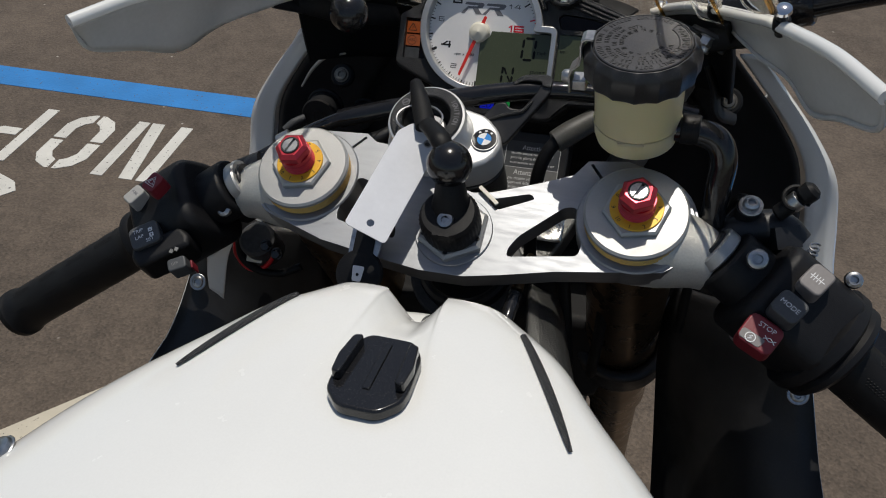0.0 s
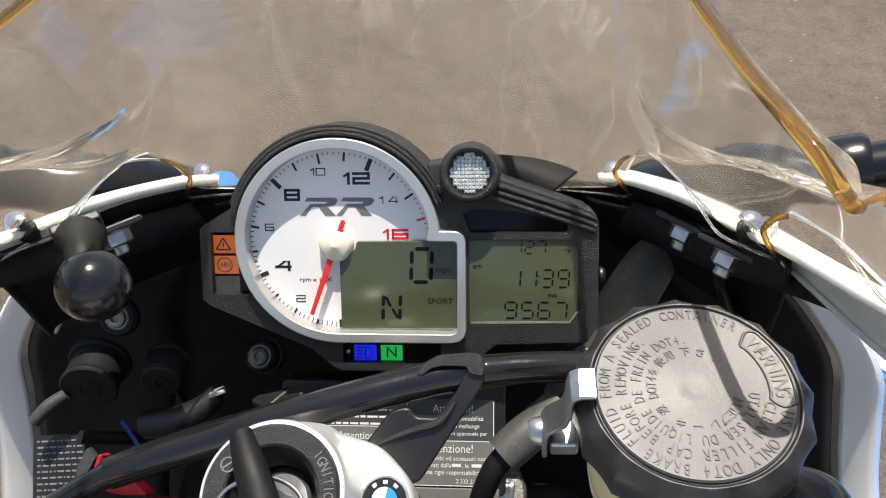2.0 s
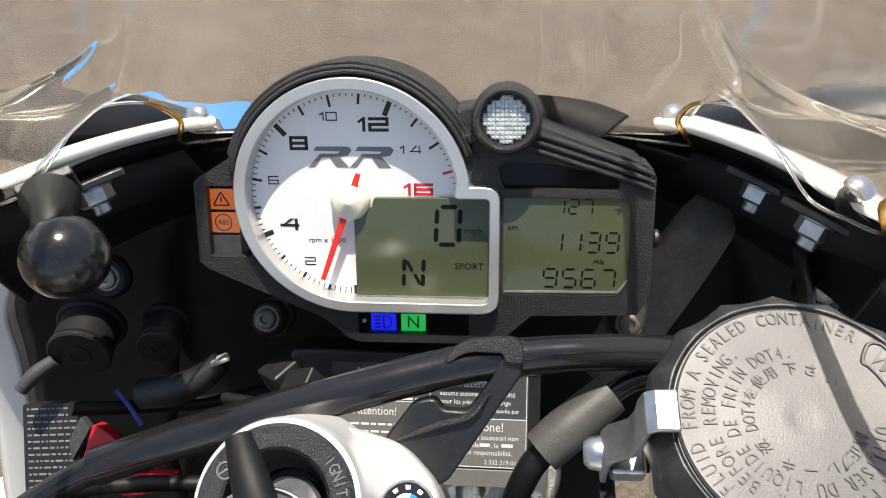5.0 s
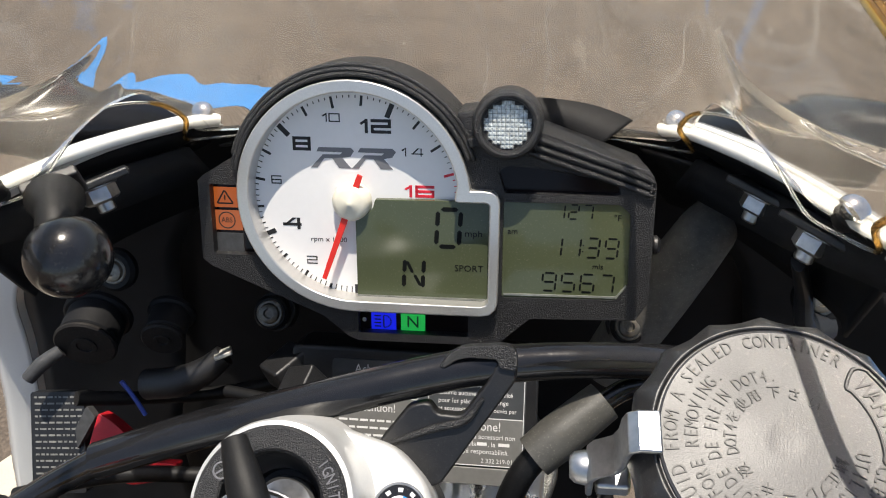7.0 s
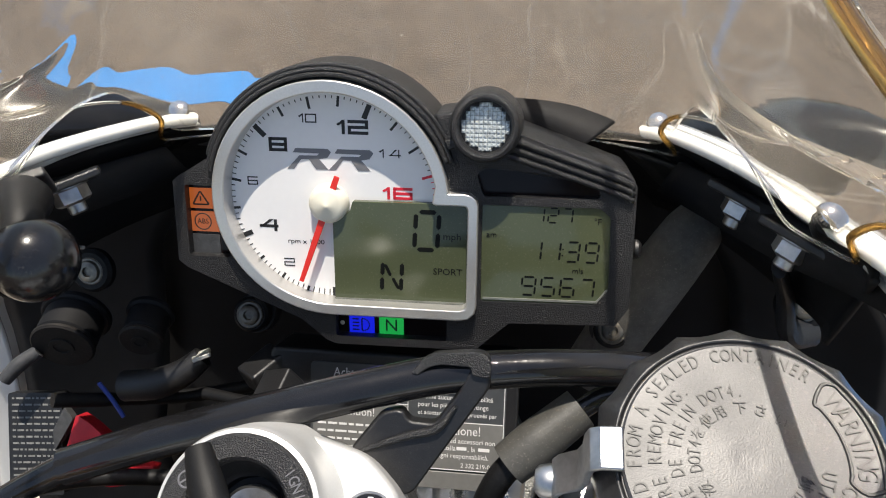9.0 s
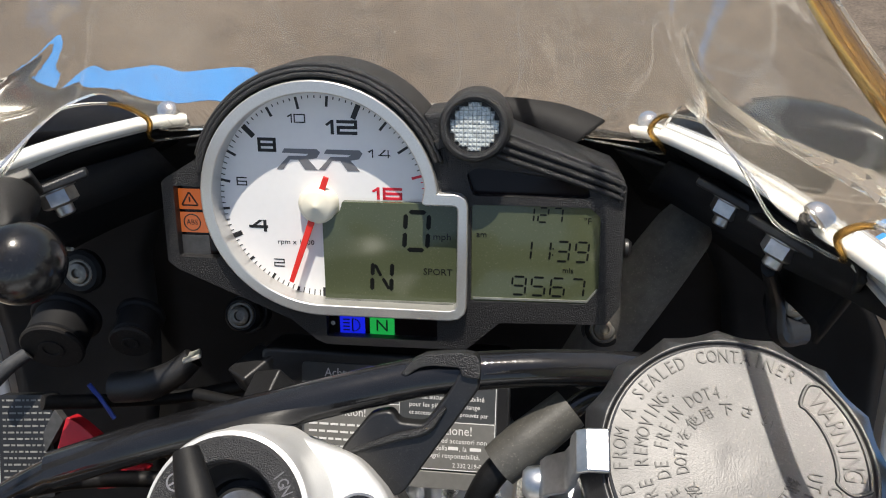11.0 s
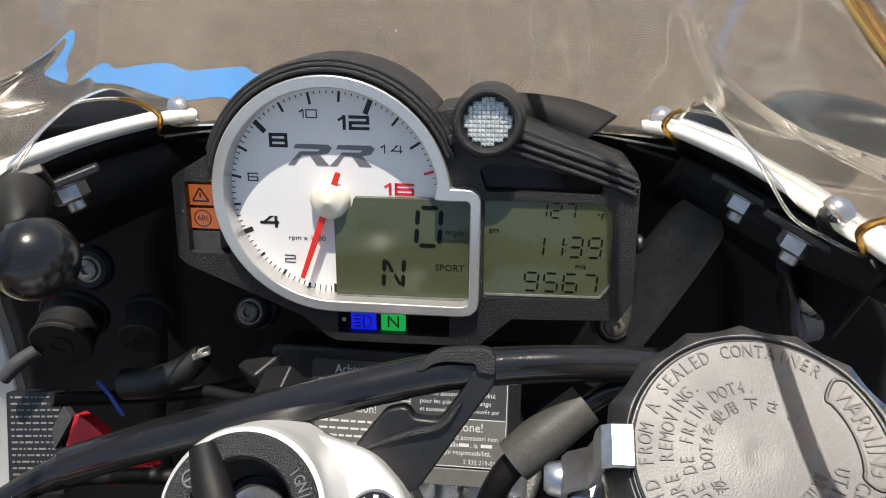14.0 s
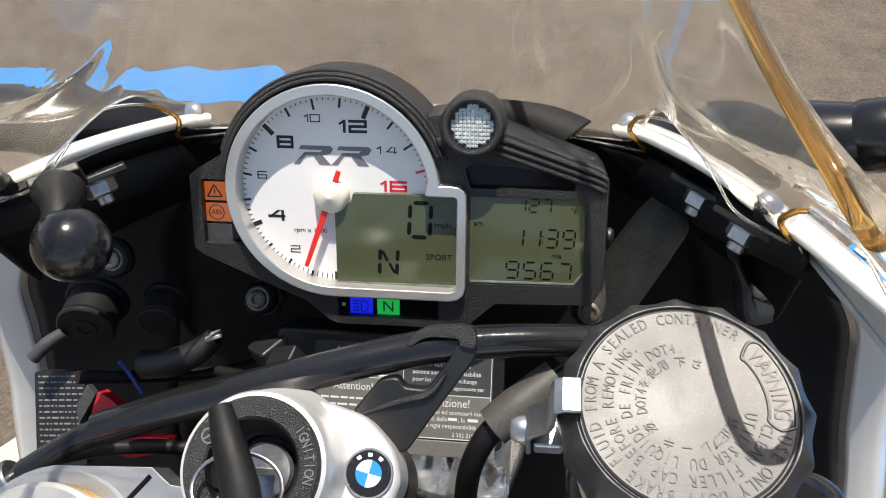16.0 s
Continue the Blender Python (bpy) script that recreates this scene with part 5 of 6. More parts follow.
def screen_row(n, f):
    """Row n of the screen: stepped at its rear stations, one even sheet towards the nose (f: share of the height)."""
    a, b, g, sw = ((S_BASE, S_LOW, 0.0, 0.0), (S_BASE, S_LOW, 0.5, 1.2), (S_BASE, S_LOW, 0.9, 0.6), (S_BASE, S_LOW, 1.0, 0.0), (S_HIGH, S_TOP, 0.0, 0.0), (S_HIGH, S_TOP, 0.12, 0.8), (S_HIGH, S_TOP, 0.5, 3.0), (S_HIGH, S_TOP, 1.0, 0.0))[n]
    out = []
    for i in range(4):
        p = Vector(a[i]).lerp(Vector(b[i]), g)
        out.append(p + outward(p) * sw * (1.0, 1.0, 1.0, 0.4)[i])
    for i, sag in ((4, -3.2), (5, -0.6), (6, 1.5)):
        p = Vector(S_BASE[i]).lerp(Vector(S_TOP[i]), f)
        out.append(p + outward(p) * sag * 4 * f * (1 - f))
    return out


S_ROWS = [screen_row(n, f) for n, f in enumerate((0.0, 0.14, 0.27, 0.38, 0.50, 0.62, 0.80, 1.0))]


def mirror_row(row):
    row = [Vector(p) for p in row]
    return [Vector((-p.x, p.y, p.z)) for p in row] + row[::-1][1:]


S_FINE = [spline(mirror_row(r), 16) for r in S_ROWS]
S_COLS = [spline([r[j] for r in S_FINE], 6) for j in range(len(S_FINE[0]))]
NU, NV = len(S_COLS), len(S_COLS[0])
ARCHES = [(0, (149, 10, 121)), (0.5, (143, 27, 113)), (0.8, (137, 40, 111)), (1.2, (131, 59, 114)), (1.5, (124, 73, 110)), (1.68, (121, 79, 100)), (1.86, (131, 89, 80)), (2.15, (125, 97, 77)), (2.5, (118, 107, 75)),
          (2.75, (111, 119, 81)), (3.05, (102, 131, 88)), (3.42, (92, 147, 79)), (3.62, (90.5, 161, 61)), (3.84, (99, 170, 43)), (4.15, (92, 178, 37)), (5, (60, 206, 20)), (6, (0, 226, 12))]


def scallop(i):
    """Lower edge of the screen: arched cut-outs between the screw tabs."""
    n = max(j for j in range(len(ARCHES) - 1) if ARCHES[j][0] <= i + 1e-9)
    q = [Vector(ARCHES[min(max(j, 0), len(ARCHES) - 1)][1]) for j in (n - 1, n, n + 1, n + 2)]
    f_ = (i - ARCHES[n][0]) / (ARCHES[n + 1][0] - ARCHES[n][0])
    m0, m1 = (q[2] - q[0]) * 0.45, (q[3] - q[1]) * 0.45
    return q[1] * (2 * f_**3 - 3 * f_**2 + 1) + m0 * (f_**3 - 2 * f_**2 + f_) + q[2] * (3 * f_**2 - 2 * f_**3) + m1 * (f_**3 - f_**2)


SCALLOP = [scallop(6.0 * n_ / 120) for n_ in range(121)]
# where the scalloped edge crosses each column of the sheet
cross = []
for p in SCALLOP:
    best = min(((Vector((-q.x, q.y, q.z)) - p).length, j, v) for j in range(NU // 2 + 1) for v, q in enumerate(S_COLS[j][:NV * 2 // 3]))
    cross.append((best[1], best[2]))


def cut_height(j):
    """Row at which column j of the screen begins."""
    j = min(j, NU - 1 - j)
    near = sorted(cross, key=lambda c: abs(c[0] - j))[:3]
    return sum(c[1] for c in near) / 3


lows = [cut_height(j) for j in range(NU)]
lows = [sum(lows[max(0, j - 1):j + 2]) / len(lows[max(0, j - 1):j + 2]) for j in range(NU)]
srows = []
for i in range(40):
    row = []
    for j in range(NU):
        v = lows[j] + (NV - 1 - lows[j]) * i / 39
        n_ = min(int(v), NV - 2)
        row.append(S_COLS[j][n_].lerp(S_COLS[j][n_ + 1], v - n_))
    srows.append(row)
back = []
for i, row in enumerate(srows):
    out = []
    for j, p in enumerate(row):
        du = row[min(j + 1, NU - 1)] - row[max(j - 1, 0)]
        dv = srows[min(i + 1, 39)][j] - srows[max(i - 1, 0)][j]
        nrm = du.cross(dv).normalized()
        nrm = nrm if nrm.y > 0 else -nrm
        # moulded acrylic: its thickness wanders where it was bent, least towards the middle of the bubble
        bent = math.exp(-(i / 13.0) ** 2)
        out.append(p + nrm * (2.6 + (0.27 * bent + 0.02) * drift(Vector((p.x / 17, p.y / 34, p.z / 15)))))
    back.append(out)
rim_loop = [(0, j) for j in range(NU)] + [(i, NU - 1) for i in range(1, 40)] + [(39, j) for j in range(NU - 2, -1, -1)] + [(i, 0) for i in range(38, 0, -1)]
skin = join(sheet(srows), sheet(back), sheet([[grid[i][j] for i, j in rim_loop + rim_loop[:1]] for grid in (srows, back)]))
bmesh.ops.remove_doubles(skin, verts=skin.verts[:], dist=1e-3)
scr = part("windscreen", skin, SCREEN, bike, "clear smoke-tinted acrylic windscreen with amber edges")
EDGE_LINE = [(148, 9, 121), (137, 25, 133), (130, 40, 141), (122, 37, 144), (113, 25, 152)] + S_TOP
for s in (-1, 1):
    part("screen_edge", tube(mirrored(EDGE_LINE, s), [1.5, 1.9, 1.9, 1.7, 1.8, 1.9, 1.9, 1.9, 1.9, 1.9, 1.9, 1.9], 12, 8), AMBER, scr, "amber-tinted edge")
    lower = [(s * p.x, p.y, p.z) for p in SCALLOP]
    part("screen_lower_edge", tube(lower[:98], 0.55, 8, 1), EDGE_CLEAR, scr, "clear lower edge")
    for k0, k1 in ((30, 38), (68, 78)):
        seq = lower[k0:k1 + 1]
        part("screen_hook", tube(seq, [0.5 + 0.6 * math.sin(math.pi * (0.12 + 0.8 * q_ / (len(seq) - 1))) for q_ in range(len(seq))], 10, 2), AMBER, scr, "amber-tinted hooked edge")
for s in (-1, 1):
    for x, y, z in ((152, 12, 121), (125, 97, 89), (94, 180, 50)):
        at = along((s * x, y, z), (s * (x - 4), y - 14, z + 30))
        sc_ = part("screen_screw", lathe([(0, 2.6), (2.2, 2.35), (3.8, 1.3), (4.3, 0), (0, 0)], 28), CHROME, scr, "polished dome screw", at=at)
        part("screw_shank", rod(2.6, -16, 0, 16), BLACK, sc_, at=at)
        part("well_nut", rod(4.0, -12, -5, 20, 1), RUBBER, sc_, at=at)

# cowl flap behind the cluster
part("cowl_flap", smooth_sheet([[(20, 196, 45), (40, 197, 46), (58, 196, 44.5), (70, 193.5, 42.5), (79, 191, 40)], [(20, 190, 36), (40, 188, 34), (50, 185, 32), (55, 182, 30), (59, 180, 28)]], 1, 5), mat("satin_black_cowl", (0.010, 0.010, 0.011), 0.6, 0, grain=0.15, bump=0.1, bscale=2600, spec=0.15), bike, "black cowl panel behind the instruments", solid=2)
part("headlamp_back", moved(ball(1, (0, 0, 0), 32, (130, 60, 56)), Matrix.Translation((0, 250, -75))), BLACK_DEEP, bike, "dark back of the headlamp unit")
nose = [[(-150, 210, -70), (-90, 240, -40), (0, 255, -32), (90, 240, -40), (150, 210, -70)], [(-150, 290, -120), (-90, 340, -96), (0, 360, -90), (90, 340, -96), (150, 290, -120)], [(-110, 330, -240), (-60, 400, -240), (0, 430, -240), (60, 400, -240), (110, 330, -240)]]
part("nose_cowl", smooth_sheet(nose, 5, 5), WHITE, bike, "white nose of the fairing", solid=2.5)
part("liner_trim", tube([(-178, 146, -24), (-166, 146, -8), (-150, 142, 6), (-130, 136, 14)], [0.8, 1.4, 1.4, 0.8], 8, 6), ALU_CAST, bike, "pale trim edge on the inner panel")


# ---------------------------------------------------------------- fuel tank
from mathutils.bvhtree import BVHTree

SECT = [(-84, [(0, -24), (4.5, -22), (10, -13), (15, -4.5), (19, -1.2), (40, -3.2), (54, -14), (60, -30), (62, -60)]),
        (-94, [(0, -13), (5, -11.5), (10.5, -5), (15.5, 1), (20.5, 3.6), (44, 1), (64, -10), (73, -26), (76, -60)]),
        (-108, [(0, -4), (5.5, -3.2), (11, 0.6), (16.5, 4.4), (23, 6.3), (52, 3.5), (76, -6), (87, -24), (90, -60)]),
        (-130, [(0, 5.4), (6, 5.6), (12, 6.2), (18.5, 7.2), (27, 8.2), (60, 5), (90, -4), (104, -24), (108, -62)]),
        (-165, [(0, 9.5), (12, 9.7), (18, 9.8), (25, 9.8), (36, 9.6), (74, 6), (114, -4), (134, -24), (140, -66)]),
        (-205, [(0, 13), (12, 13), (20, 12.9), (28, 12.8), (42, 12.2), (88, 8), (136, -5), (160, -27), (168, -72)]),
        (-260, [(0, 17), (14, 17), (23, 16.9), (32, 16.6), (48, 15.8), (100, 9), (156, -6), (186, -30), (194, -80)]),
        (-330, [(0, 18), (14, 18), (24, 17.8), (34, 17.4), (50, 16.4), (100, 8), (150, -10), (178, -38), (184, -84)]),
        (-420, [(0, 4), (12, 4), (21, 3.8), (30, 3.5), (46, 2.5), (88, -6), (130, -24), (150, -50), (154, -90)])]
rows = []
for y, pr in SECT:
    half_r = [(x, y, z) for x, z in pr]
    rows.append([(-x, y_, z) for x, y_, z in half_r[::-1]] + half_r[1:])
tank_bm = smooth_sheet(rows, 7, 6)
if sum(f.normal.z for f in tank_bm.faces) < 0:
    bmesh.ops.reverse_faces(tank_bm, faces=tank_bm.faces[:])
TANK_TREE = BVHTree.FromBMesh(tank_bm)
tank = part("fuel_tank", tank_bm, WHITE, bike, "gloss white fuel tank with black trim strips", solid=2.5)

for s in (-1, 1):
    part("tank_side_cover", smooth_sheet([mirrored(q, s) for q in ([(148, -196, -34), (170, -232, -40), (186, -275, -46), (184, -340, -52)], [(176, -198, -54), (212, -236, -56), (228, -280, -60), (222, -340, -70)], [(170, -204, -120), (196, -240, -130), (196, -280, -140), (190, -340, -150)])], 4, 5), BLACK, tank, "black cover under the tank's flank", solid=2)
part("tank_lip", smooth_sheet([[(-25, -86, -27), (-12, -88, -28), (0, -88, -28), (12, -88, -28), (25, -86, -27)], [(-24, -74, -30), (-12, -71, -31), (0, -70, -31), (12, -71, -31), (24, -74, -30)], [(-22, -70, -42), (-12, -68, -43), (0, -67, -43), (12, -68, -43), (22, -70, -42)]], 4, 5), WHITE, tank, solid=2)
part("lip_grommet", moved(lathe([(3.2, 0.4), (5.6, 0.9), (6.2, 0), (6.2, -2), (0, -2), (0, -1.4), (3.0, -1.2)], 32), Matrix.Translation((4.5, -79.5, -28.2)) @ pose(0, 0, 0, 14, 0, 0)), SHADE_GREY, tank, "dark grommet in the tank's front lip")


def tank_z(x, y):
    """Height of the tank's skin."""
    hit = TANK_TREE.ray_cast(Vector((x, y, 200)), Vector((0, 0, -1)))[0]
    return hit.z if hit else 0.0


for s in (-1, 1):
    a, b = Vector((59.5, -102)), Vector((92.5, -163))
    d = (b - a)
    nrm = Vector((-d.y, d.x)).normalized()
    pts, wid = [], []
    for i in range(13):
        f = i / 12
        p = a + d * f + nrm * (1.0 * math.sin(math.pi * f))
        pts.append((s * p.x, p.y, tank_z(p.x, p.y) + 1.4))
        wid.append(0.5 + 1.7 * math.sin(math.pi * min(1, f * 0.86 + 0.12)) ** 0.5)
    part("trim_strip", tube(pts, wid, 10, 2, True, 0.6), BLACK_TEX, tank, "tapered black trim strip")
screw_head(tank, "tank_screw", along((-153, -219, tank_z(-153, -219) + 1), (-180, -230, 60)), 7, 3.0, STEEL, 8)

# frame and parts seen through the gaps
part("frame_head", plate(rounded([(-34, 40), (44, 40), (58, 80), (40, 118), (-30, 118), (-48, 80)], 8), -96, -76), FRAME_ALU, bike, "coarse grey metallic frame casting", at=Matrix.Translation((0, 0, -34)) @ pose(0, 0, 0, 18, 0, 0), bevel=3)
for s in (-1, 1):
    top = [(40, -30, -70), (58, -80, -66), (84, -150, -70)] if s < 0 else [(46, -12, -50), (53, -54, -43), (68, -120, -50)]
    mid = [(62, -26, -100), (84, -78, -104), (112, -150, -110)] if s < 0 else [(66, -8, -76), (80, -60, -68), (106, -130, -74)]
    part("frame_spar", smooth_sheet([mirrored(q, s) for q in (top, mid, [(66, -20, -180), (90, -74, -190), (118, -150, -200)])], 4, 5), FRAME_ALU, bike, "coarse grey metallic frame spar", solid=4)
part("cable_end", moved(lathe([(0, 20), (3.2, 20), (4.4, 18.6), (4.6, 8), (4.2, 6), (4.6, 4), (4.4, 0.6), (3.4, 0), (0, 0)], 24), along((39.5, -53, -44), (41, -33, -37))), BLACK_GLOSS, bike, "black plastic cable end")
part("cable_ferrule", tube([(41, -33, -37), (42, -22, -33), (44, -6, -34)], [3.6, 3.6, 3.0], 16, 6), BRONZE, bike, "brown metal cable ferrule")
part("airbox", moved(box(-70, 70, -95, -10, -150, -96), IDENT), BLACK_DEEP, bike, "black airbox cover", bevel=6)
part("radiator_shroud", moved(box(-90, 90, 60, 150, -240, -150), IDENT), BLACK_DEEP, bike, "black shroud between the fork tubes", bevel=10)
# front wheel between the fork legs and the side stand that carry the bike
wheel = part("front_wheel", moved(lathe([(180, -26), (214, -40), (222, -38), (222, 38), (214, 40), (180, 26), (180, -26)], 64), pose(0, 235, -560, 0, 90, 0)), mat("dark_rim_paint", (0.03, 0.03, 0.03), 0.35, 0.3, grain=0.1), bike, "front wheel on the ground")
part("tyre", moved(lathe([(215, -44), (240, -56), (272, -52), (292, -30), (299, 0), (292, 30), (272, 52), (240, 56), (215, 44), (215, -44)], 72), pose(0, 235, -560, 0, 90, 0)), RUBBER, wheel, "black tyre")
part("axle", moved(rod(14, -112, 112, 24), pose(0, 235, -560, 0, 90, 0)), STEEL, wheel)
for a in range(0, 360, 36):
    part("spoke", moved(box(-9, 9, 20, 186, -7, 7), pose(0, 235, -560, 0, 90, 0) @ pose(0, 0, 0, 0, 0, a)), MATS["dark_rim_paint"], wheel)
for s in (-1, 1):
    part("fork_lower", moved(rod(23, -615, -300, 32), FORK @ Matrix.Translation((s * 101, 0, 0))), BRONZE, bike, "bronze-coloured lower fork leg")
part("side_stand", tube([(-120, -330, -560), (-190, -350, -700), (-255, -360, -842)], [13, 12, 18], 16, 6), BLACK, bike, "black side stand")
part("front_mudguard", moved(ball(1, (0, 0, 0), 32, (70, 260, 120)), Matrix.Translation((0, 140, -420))), BLACK_DEEP, bike, "dark front mudguard")


# ---------------------------------------------------------------- cables, label, small parts of the cockpit
part("cable_duct", tube([(-96, 45, 14.5), (-62, 55.5, 20.5), (-22, 66, 26.5), (8, 74, 30), (28, 78.5, 31.2), (58, 83, 30.4), (95, 87, 26), (126, 91, 19)], [6, 6.3, 6.3, 6.3, 6.2, 5.8, 5.6, 5.6], 28, 8), HOSE, bike, "thick glossy black cable duct")
part("left_cable", tube([(-94, 46, 15), (-112, 37, 9), (-130, 26, 2), (-150, 10, -6), (-168, -4, -10)], [4.6, 4.4, 4.2, 4.2, 4.2], 16, 8), HOSE, bike, "black cable")
part("cable_fitting", moved(ring(3, 7.5, -5, 5, 24, 0.8), along((-128, 27, 3), (-140, 19, -2))), STEEL, bike, "knurled steel cable fitting")
guide_at = basis((20, 60, 18), (1, 0, 0), (0, 0.7071, 0.7071), (0, -0.7071, 0.7071))
web = [(17.7, 27.2), (17.7, 19.8), (7.1, 3.7), (-5.1, -15.1), (-10.6, -16.5), (-25.3, -2.6), (-15.7, 10.0), (-9.1, 11.5), (-6.8, 7.9), (1.1, 7.6), (8.6, 18.5), (11.4, 25.2)]
guide = part("cable_guide", plate(rounded(web, 2.2), -3.4, 2.6), BLACK, bike, "black plastic cable guide", at=guide_at, bevel=1.2, segs=3)
part("guide_loop", plate(rounded([(17.9, 27.0), (16.6, 30.2), (13.0, 30.8), (1.0, 29.6), (-3.4, 27.2), (-6.6, 23.0), (-4.6, 22.4), (-1.2, 25.2), (2.6, 26.2), (11.6, 26.0), (12.0, 23.4), (17.6, 22.6)], 1.6), -1.6, 4.0), BLACK_TEX, guide, at=guide_at, bevel=1.3, segs=3)
part("guide_rib", tube([guide_at @ Vector(p) for p in ((-23, -3.2, 2.4), (-8, 3.0, 3.2), (2, 6.4, 3.4), (7.5, 13.5, 3.2))], [0.8, 1.3, 1.4, 0.6], 10, 6), BLACK_TEX, guide)

LB = basis((2, 96, -52), (1, 0, 0), (0, 0.66, 0.751), (0, -0.751, 0.66))
box_ = part("warning_label", plate(rounded([(-42, -12), (39, -12), (39, 28), (-1, 28), (-1, 31), (-42, 31)], 2), -0.6, 0), STICKER, bike, "grey warning label with white print in several languages", at=LB, flat=True)
part("label_backing", plate(rounded([(-60, -17), (44, -17), (44, 36), (-60, 36)], 4), -26, -0.8), BLACK, bike, "black box that carries a warning label", at=LB, bevel=2)
part("label_field", join(plate(rounded([(0, -11.2), (38.2, -11.2), (38.2, 9), (0, 9)], 1), 0, 0.1), plate(rounded([(-41, -11.2), (-1.4, -11.2), (-1.4, 15), (-41, 15)], 1), 0, 0.1)), STICKER_L, box_, at=LB, flat=True)
part("label_carrier", plate([(-44, -20), (41, -20), (41, -12.6), (-44, -12.6)], -1, 0.2), STICKER_L, box_, "pale strip under the label", at=LB, bevel=0.3)


def line(text, x, y, size, align="LEFT", sx=0.92):
    return lettering(text, size, Matrix.Translation((x, y, 0.12)), 0.05, align, sx)


lines = [line("Attenzione!", 18, 5.4, 5.6, "CENTER", 0.85), line("per ricambi ed accessori non", 3, 1.0, 3.0), line("approvati dalla", 3, -2.2, 3.0), line(", la", 24, -2.2, 3.0), line("declina ogni responsabilità.", 3, -5.4, 3.0), line("2 332 219-01", 28, -9.4, 2.7, "CENTER"),
         line("Attention!", 20, 23.6, 5.2, "CENTER", 0.85), line("assume aucune responsabilité", 3, 19.2, 2.8), line("pour les pièces de rechange", 3, 15.8, 2.8), line("et accessoires non approuvés par", 3, 12.4, 2.6),
         line("Achtung!", -24, 27, 5.4, "CENTER", 0.85), line("Attention!", -24, 10.6, 5.2, "CENTER", 0.85)]
lines += [box(19.5, 23.6, -2.8, -1.4, 0.02, 0.18), box(28.4, 33, -2.8, -1.4, 0.02, 0.18)]
rng = random.Random(4)
for cx, y0, n in ((-22, 22.6, 3), (-22, 5, 4)):
    for i in range(n):
        x = cx - 17
        while x < cx + 16:
            w = rng.uniform(1.6, 5)
            lines.append(box(x, min(x + w, cx + 18), y0 - i * 3.2 - 0.45, y0 - i * 3.2 + 0.45, 0.02, 0.18))
            x += w + 0.8
part("label_print", join(*lines), PRINT, box_, at=LB, flat=True)
part("label_border", join(box(0, 38, 8.8, 9.1, 0, 0.2), box(-1.2, -0.9, -11, 28, 0, 0.2), box(38.2, 38.5, -11, 27, 0, 0.2), box(-40, 38, -11.6, -11.3, 0, 0.2), box(-41, -1.2, 14.9, 15.2, 0, 0.2)), PRINT, box_, at=LB, flat=True)
# crinkled heat foil under the label box
foil_r = random.Random(8)
foil = [[(-30 + i * 5, 70 + j * 5 + foil_r.uniform(-1, 1), -84 + j * 3.2 + foil_r.uniform(-1.6, 1.6)) for i in range(17)] for j in range(6)]
part("heat_foil", smooth_sheet(foil, 2, 2), FOIL, bike, "crinkled silver heat foil", solid=0.4)

# left side of the cockpit: horn, relays, plugs, wires, battery label
# dusty brown, its colour lowered to stand for the cowl's shadow
BROWN_END = mat("shaded_dusty_brown_plastic", (0.016, 0.014, 0.013), 0.6, 0, spec=0.22, grain=0.2, wear=0.3, wscale=80, dust=0.16)
for cx, cy, cz, r, ln in ((-152, 118, -32, 13.5, 20), (-120, 125, -35, 9.5, 18)):
    at = along((cx, cy, cz), (cx + 1.5, cy - 13, cz + 1.5))
    hb = part("horn" if r > 10 else "socket", join(rod(r * 0.95, -ln, -2, 36, 1.5), ring(r * 0.8, r * 1.12, -ln, -ln + 4, 36, 1)), BLACK_DEEP, bike, "round black horn" if r > 10 else "round black socket", at=at)
    part("end_face", join(rod(r, -2, 0.6, 36, 0.8), ring(r * 0.25, r * 0.4, 0.4, 1.2, 24, 0.2)), BROWN_END, hb, "dusty brown end face, darkened for shade", at=at)
part("plug", moved(box(-9, 9, -6, 6, 0, 16), along((-66, 120, -40), (-40, 100, -24))), BLACK, bike, "black plug", bevel=1.5)
part("plug", moved(box(-7, 7, -5, 5, 0, 14), along((-52, 96, -20), (-30, 92, -8))), BLACK, bike, "black plug", bevel=1.2)
for pts, r, m, nm in (([(-150, 96, -40), (-128, 110, -60), (-100, 118, -66), (-60, 124, -58)], 3.2, RUBBER, "loose_cable"), ([(-170, 60, -60), (-130, 70, -56), (-90, 76, -62), (-40, 80, -70)], 3.4, RUBBER, "loose_cable"),
                      ([(-136, 108, -44), (-132, 105, -52), (-128, 101, -60)], 1.0, BLUE_WIRE, "thin_wire"), ([(-178, 12, -78), (-180, 10, -90), (-172, 9, -102), (-158, 9, -98), (-147, 10, -84)], 1.9, RED_WIRE, "red_wire"),
                      ([(-173, 10, -70), (-174, 8, -90), (-163, 7, -100), (-146, 8, -101), (-130, 14, -96)], 3.0, RUBBER, "loose_cable"), ([(-90, 110, -50), (-60, 104, -44), (-30, 110, -40), (0, 116, -46)], 2.6, RUBBER, "loose_cable"),
                      ([(60, 20, -60), (66, 10, -110), (70, 20, -180)], 4.5, RUBBER, "loose_cable"), ([(42, 0, -50), (50, -10, -90), (46, -20, -150)], 3.5, RUBBER, "loose_cable"), ([(84, 30, -50), (88, 20, -100), (84, 30, -170)], 4.0, RUBBER, "loose_cable")):
    part(nm, tube(pts, r, 12, 8), m, bike, {"red_wire": "bright red wire", "thin_wire": "thin blue wire"}.get(nm, "black cable"))
RED_P = mat("red_plastic", (0.40, 0.012, 0.02), 0.4, 0, grain=0.1, bump=0.1)
